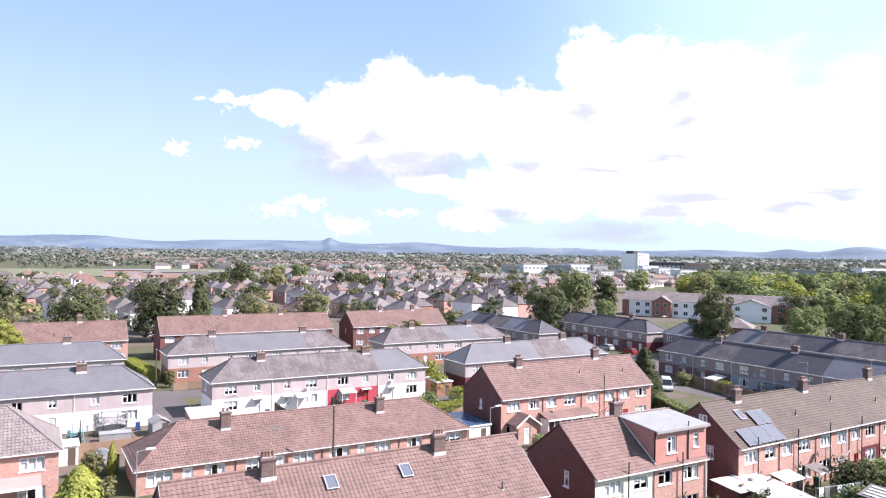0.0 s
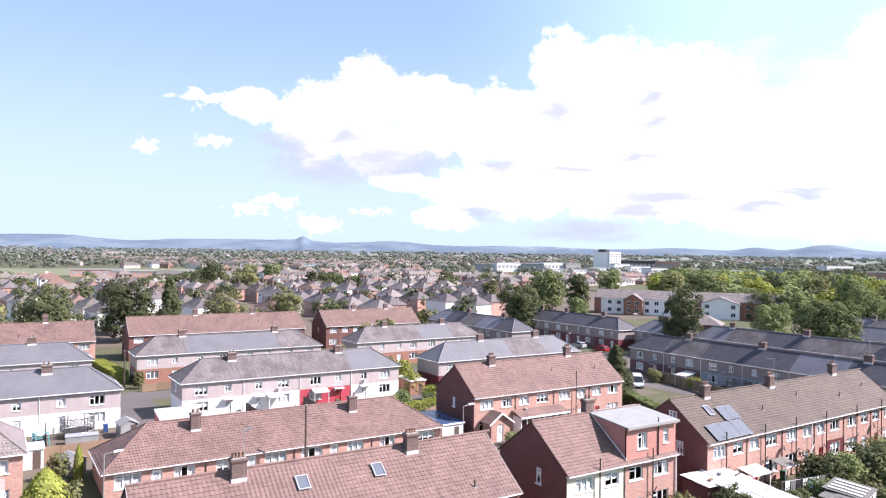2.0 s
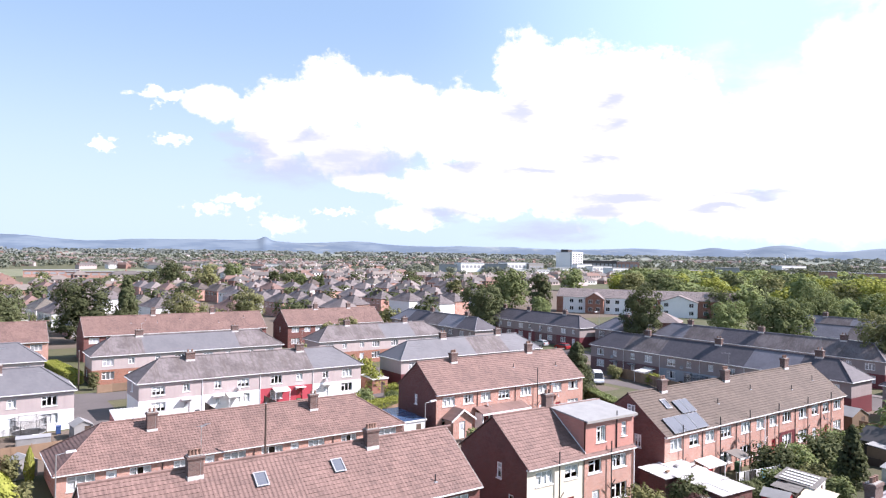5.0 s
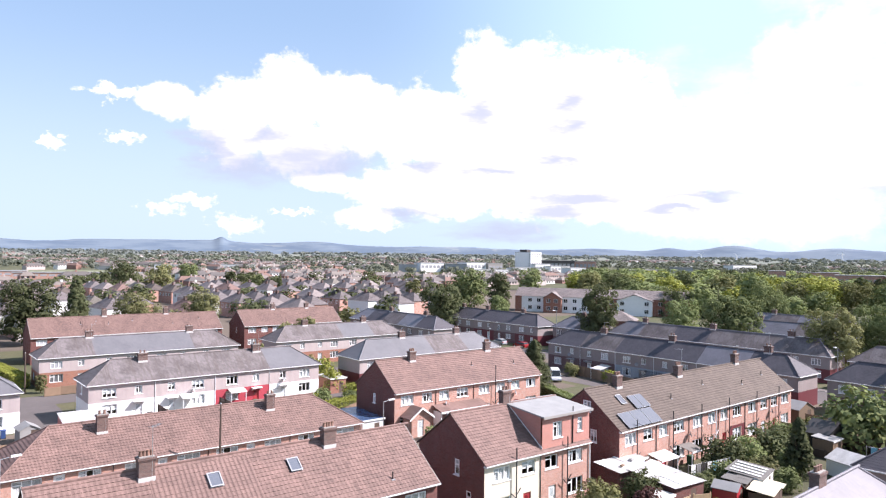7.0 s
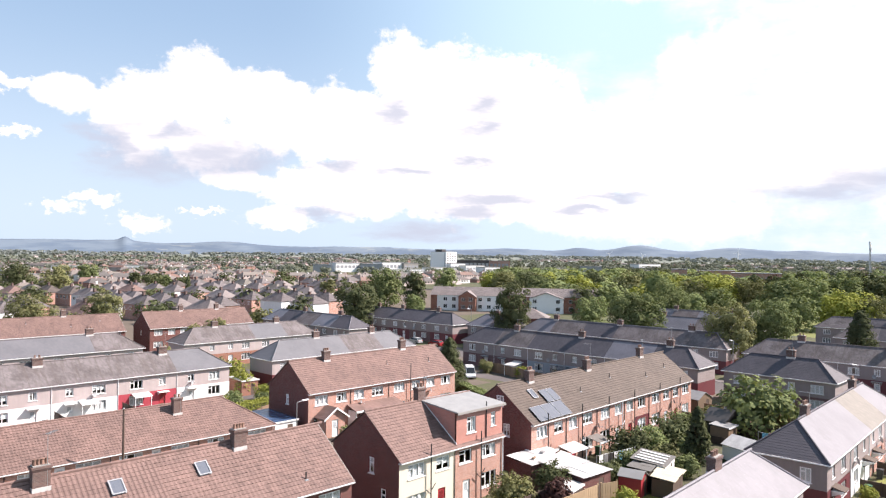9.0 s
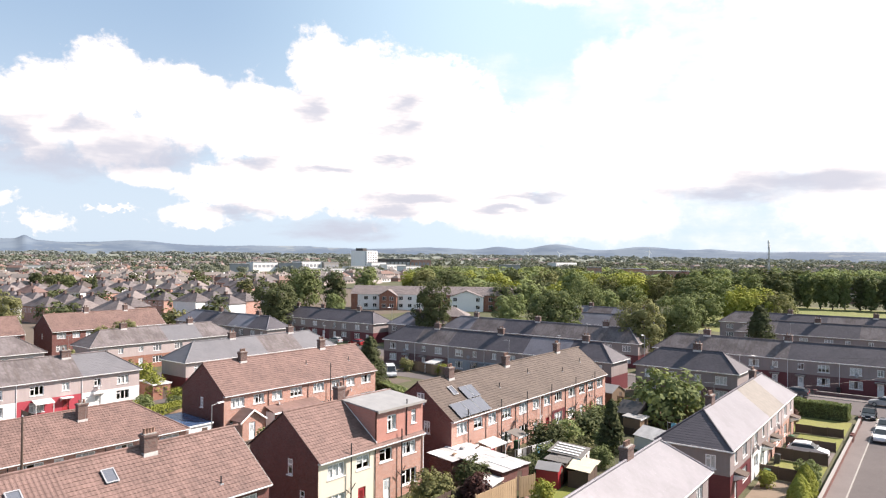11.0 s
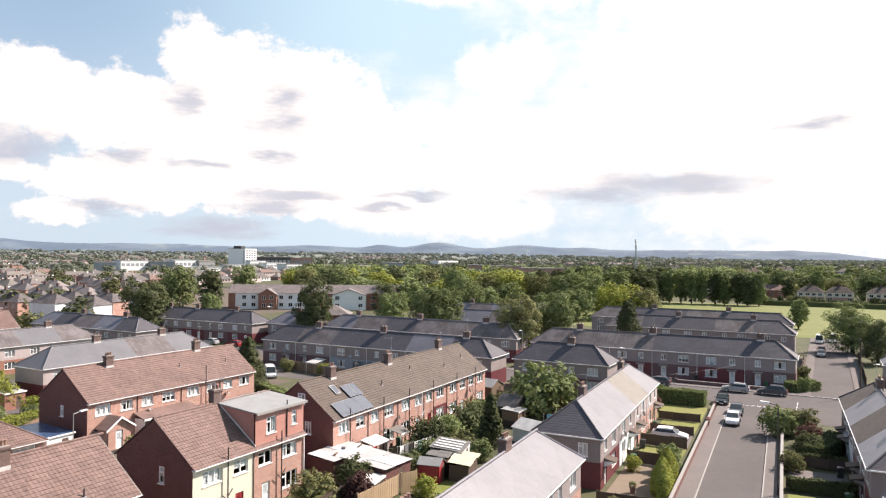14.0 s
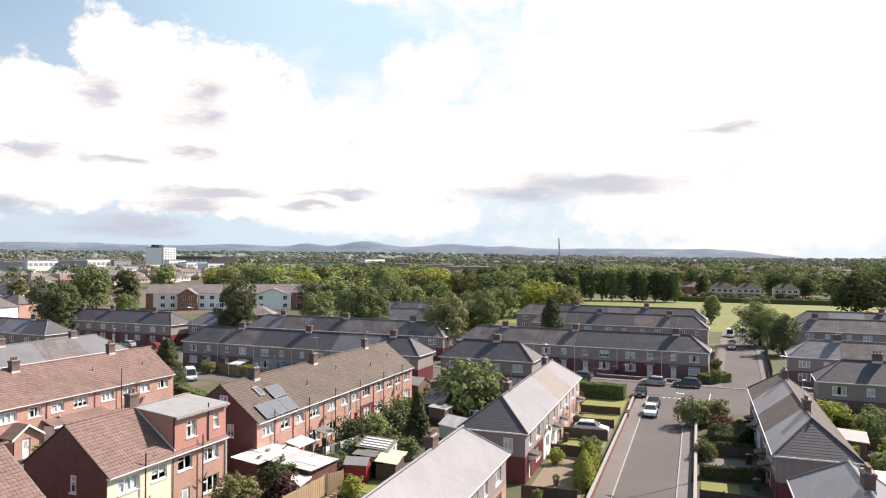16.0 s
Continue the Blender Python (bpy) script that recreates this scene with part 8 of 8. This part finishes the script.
def dish_mesh():
    s = Shape()
    rings = [(0.05, 0.0), (0.16, 0.02), (0.26, 0.055), (0.33, 0.1)]
    for k in range(3):
        for i in range(14):
            a, b = i * math.pi / 7, (i + 1) * math.pi / 7
            (r0, y0), (r1_, y1) = rings[k], rings[k + 1]
            s.quad((r0 * math.cos(a), -y0, r0 * math.sin(a)), (r0 * math.cos(b), -y0, r0 * math.sin(b)), (r1_ * math.cos(b), -y1, r1_ * math.sin(b)), (r1_ * math.cos(a), -y1, r1_ * math.sin(a)))
    s.tube((0, 0, -0.05), (0, -0.42, -0.2), 0.014, sides=5).box(-0.04, -0.48, -0.25, 0.04, -0.4, -0.16).tube((0, 0.0, 0), (0, 0.32, -0.12), 0.025, sides=6)
    return s.mesh("satellite_dish", "lead")


for root, spots_ in ((g13, (4.2, 12.6, 21.0, 33.5)), (g14, (9.8, 20.5)), (g10, (6.0, 21.5, 38.0)), (g2, (13.5, 27.0)), (r5, (12.2, 31.0)), (r3, (7.8, 20.2)), (g16, (12.0,)), (g8, (10.0, 26.0))):
    for x in spots_:
        part("satellite_dish", shared(("dish",), dish_mesh), None, root, at=pose(x, 0.0, 3.1, -12, 0, 38))


# clutter behind the white-walled terrace
def crate(x, y, w, d, h, mat, label, name="storage_box", turn=0.0, lid="felt_grey"):
    root = thing(name, pose(x, y, 0, 0, 0, turn), label, "storage box", "yard things")
    part("body", Shape().box(0, 0, 0, w, d, h).box(0.1, -0.02, 0.1, w - 0.1, 0, h - 0.1), mat, root)
    part("lid", Shape().prism([(-0.05, h), (d + 0.05, h + 0.08), (d + 0.05, h + 0.14), (-0.05, h + 0.06)], -0.05, w + 0.05, "x"), lid, root)


crate(7.6, 91.0, 3.4, 1.2, 0.95, "felt_grey", "long grey storage box beside a trampoline", turn=-6, lid="lead")
crate(34.0, 90.4, 1.3, 1.0, 1.0, "upvc", "white plastic storage box in a yard", lid="upvc")
crate(27.0, 92.6, 1.6, 1.0, 1.1, "timber", "brown timber storage box in a yard")


def climbing_frame(x, y):
    root = thing("climbing_frame", pose(x, y, 0, 0, 0, 20), "small teal metal climbing frame in a yard", "play frame")
    for u in (0.0, 1.6):
        for v in (0.0, 1.2):
            part("post", Shape().tube((u, v, 0), (u * 0.8 + 0.16, v * 0.6 + 0.24, 1.8), 0.05), "teal", root)
    for z in (0.6, 1.2, 1.75):
        part("rail", Shape().tube((0.1, 0.15, z), (1.5, 0.15, z), 0.04), "teal", root)
        part("rail", Shape().tube((0.1, 1.0, z), (1.5, 1.0, z), 0.04), "teal", root)


M["teal"] = plain("teal", (0.10, 0.33, 0.36), 0.5)
climbing_frame(4.6, 90.6)


def wheelie_bin(x, y, mat, turn=0.0):
    root = thing("wheelie_bin", pose(x, y, 0, 0, 0, turn), {"bin_green": "green plastic wheelie bin by a wall", "paint_black": "black plastic wheelie bin by a wall", "bin_blue": "blue plastic wheelie bin by a wall"}[mat], "bin", "wheelie bins")
    s = Shape().prism([(0.06, 0.05), (0.52, 0.05), (0.58, 0.95), (0.0, 0.95)], 0.0, 0.5, "x")
    part("body", s, mat, root)
    part("lid", Shape().prism([(-0.03, 0.95), (0.62, 0.95), (0.6, 1.0), (0.3, 1.06), (-0.03, 1.0)], -0.03, 0.53, "x"), mat, root)
    for u in (-0.03, 0.47):
        part("wheel", Shape().tube((u, 0.52, 0.1), (u + 0.06, 0.52, 0.1), 0.1, sides=12), "paint_black", root)


M["bin_green"], M["bin_blue"] = plain("bin_green", (0.03, 0.10, 0.05), 0.5), plain("bin_blue", (0.03, 0.07, 0.2), 0.5)
for x, y, mat in ((16.4, 93.0, "bin_green"), (17.1, 93.1, "paint_black"), (43.4, 95.6, "bin_green"), (29.0, 95.8, "paint_black"), (12.6, 95.9, "bin_blue"), (50.0, 68.4, "bin_green"), (63.6, 68.6, "paint_black"), (68.0, 41.4, "bin_green"), (73.4, 41.5, "paint_black"),
                  (86.0, 41.4, "bin_green"), (74.9, 16.8, "bin_green"), (81.4, 17.0, "paint_black"), (91.0, 17.2, "bin_green"), (129.2, 8.0, "bin_green"), (129.2, 19.0, "paint_black"), (129.2, 33.0, "bin_green"), (104.6, 58.0, "bin_green"), (104.6, 75.0, "paint_black"), (104.6, 89.0, "bin_blue"),
                  (71.0, -2.4, "bin_green"), (79.5, -2.3, "paint_black")):
    wheelie_bin(x, y, mat, 180 if y > 60 else 0)

shed(84.6, 34.6, 4.6, 3.0, 2.1, -6, "paint_black", "dark_metal", "pitch", "black timber shed under a spreading bush")
shed(91.5, 35.0, 3.0, 2.6, 1.9, 4, "timber", "felt_grey", "pitch", "brown timber shed in a back garden")
shed(101.4, 66.0, 2.4, 2.0, 1.9, -90, "render_white", "roof_white", "pitch", "small white garden shed by a fence")
shed(84.2, -13.6, 5.2, 3.4, 2.1, -8, "brick_dark", "felt_grey", "flat", "pale flat-roofed garage behind the street", "garage")
hedge(84.0, 0.2, 92.6, -2.6, 2.2, 1.7, "leaf_dark", "dark overgrown hedge in a front garden")
hedge(82.4, 2.6, 82.6, -2.6, 0.9, 1.2, "leaf_dark", "dark clipped hedge between front gardens")
hedge(100.6, -12.4, 95.0, -16.4, 1.8, 2.0, "leaf_lime", "sunlit hedge behind the street houses")
hedge(73.4, 2.6, 73.6, -2.8, 0.8, 1.2, "leaf_dark", "dark clipped hedge between front gardens")
for x, y, h, half, c in ((48.6, 38.2, 2.6, 2.2, "olive"), (55.6, 31.0, 1.5, 1.3, "lime"), (68.0, 31.4, 2.0, 1.6, "green"), (82.0, 38.8, 3.0, 2.2, "green"), (86.8, 38.0, 2.6, 2.0, "dark"), (92.6, 39.6, 2.2, 1.6, "olive"), (98.4, 38.6, 2.4, 1.8, "green"),
                         (101.8, 78.6, 2.0, 1.4, "lime"), (102.2, 70.0, 1.8, 1.3, "green"), (101.2, 86.6, 2.4, 1.5, "olive"), (36.4, 88.0, 1.4, 1.0, "olive"), (109.2, -16.0, 3.0, 2.2, "green"), (3.0, 86.0, 1.6, 1.2, "olive"),
                         (58.2, 104.0, 4.4, 2.8, "lime"), (58.6, 110.0, 4.2, 2.8, "green"), (57.2, 116.0, 3.4, 2.4, "lime"), (57.6, 98.5, 3.6, 1.9, "lime"), (57.4, 92.0, 2.4, 1.8, "lime"), (54.6, 88.0, 2.0, 1.6, "green"), (95.2, 95.0, 2.6, 2.0, "green"), (66.5, 83.0, 1.8, 1.4, "olive"), (88.0, 83.6, 2.2, 1.7, "green")):
    tree(x, y, h, half, c, "round", 2600, name="garden_shrub", label="leafy garden shrub in a back yard", group="garden shrubs")

# telephone wires from the pole at the junction
for x, y, z in ((132.0, 20.0, 4.9), (132.0, 36.0, 4.9), (97.0, 21.0, 5.2), (98.0, -6.0, 5.2), (133.5, -16.0, 4.9), (109.5, -22.0, 4.9)):
    s = Shape()
    a, b = Vector((127.5, -5.2, 8.8)), Vector((x, y, z))
    pts = [a.lerp(b, i / 10) - Vector((0, 0, 0.9 * math.sin(math.pi * i / 10))) for i in range(11)]
    for p, q in zip(pts, pts[1:]):
        s.tube(p, q, 0.008, sides=4)
    thing("telephone_wire", Matrix(), "thin black telephone wire from a pole", "wire", "telephone wires", data=s.mesh("telephone_wire", "paint_black"))


def single_tiles():
    """The tiles that lie nearest, each a piece of its own on the same battens as the rest."""
    depth, eave, ridge, length = 9.4, 5.1, 8.55, 26.2
    half = depth / 2
    long = math.hypot(half, ridge - eave)
    n = max(6, round(long / 0.33))
    wide = length / round(length / 4 / 0.3 * 2) / 2
    tilt = math.degrees(math.atan2(ridge - eave, half))
    run = long / n

    def tile_mesh():
        w, t = 0.298, run
        s = Shape()
        top, foot = [(0, 0.02), (w * 0.25, 0.022), (w * 0.5, 0.05), (w * 0.75, 0.045), (w, 0.022)], 0.0
        for (x0, z0), (x1, z1) in zip(top, top[1:]):
            s.quad((x0, -0.02, z0), (x1, -0.02, z1), (x1, t, z1 - 0.018), (x0, t, z0 - 0.018))
            s.quad((x0, -0.02, z0 - 0.02), (x1, -0.02, z1 - 0.02), (x1, -0.02, z1), (x0, -0.02, z0))
        s.quad((0, t, 0.0), (0, -0.02, 0.0), (0, -0.02, 0.02), (0, t, 0.002))
        s.quad((w, -0.02, 0.0), (w, t, 0.0), (w, t, 0.004), (w, -0.02, 0.022))
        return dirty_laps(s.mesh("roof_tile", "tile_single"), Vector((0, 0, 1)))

    data = tile_mesh()
    rng = random.Random(5)
    for k in range(3, min(17, n)):
        for i in range(22):
            x, y, z = 6.59 + i * 0.2975, half * k / n, eave + (ridge - eave) * k / n
            m = pose(x, y, z + 0.004, tilt + rng.gauss(0, 0.5), rng.gauss(0, 0.4), rng.gauss(0, 0.3))
            part("roof_tile", data, None, r1, at=m)


def one_tile(g, bsdf, out):
    co, _, _ = spot(g)
    r = rnd(g)
    pos = g.tree.nodes.new("ShaderNodeNewGeometry").outputs["Position"]
    n, f = g.noise(pos, 1.6, 6.0, 0.7), g.noise(co, 18.0, 4.0)
    base = g.mix(g.step(g.noise(pos, 0.35, 6.0, 0.65), 0.35, 0.68), (0.186, 0.116, 0.101), (0.146, 0.092, 0.081))
    k = g.math("ADD", 0.70, g.math("ADD", g.math("MULTIPLY", r, 0.2), g.math("ADD", g.math("MULTIPLY", n, 0.28), g.math("MULTIPLY", f, 0.1))))
    base = g.mix(1.0, base, g.combine(k, k, k), "MULTIPLY")
    g.link(base, bsdf.inputs["Base Color"])
    bsdf.inputs["Roughness"].default_value = 0.8
    bump(g, bsdf, f, 0.25, 0.01)


M["tile_single"] = material("tile_single", one_tile)
single_tiles()
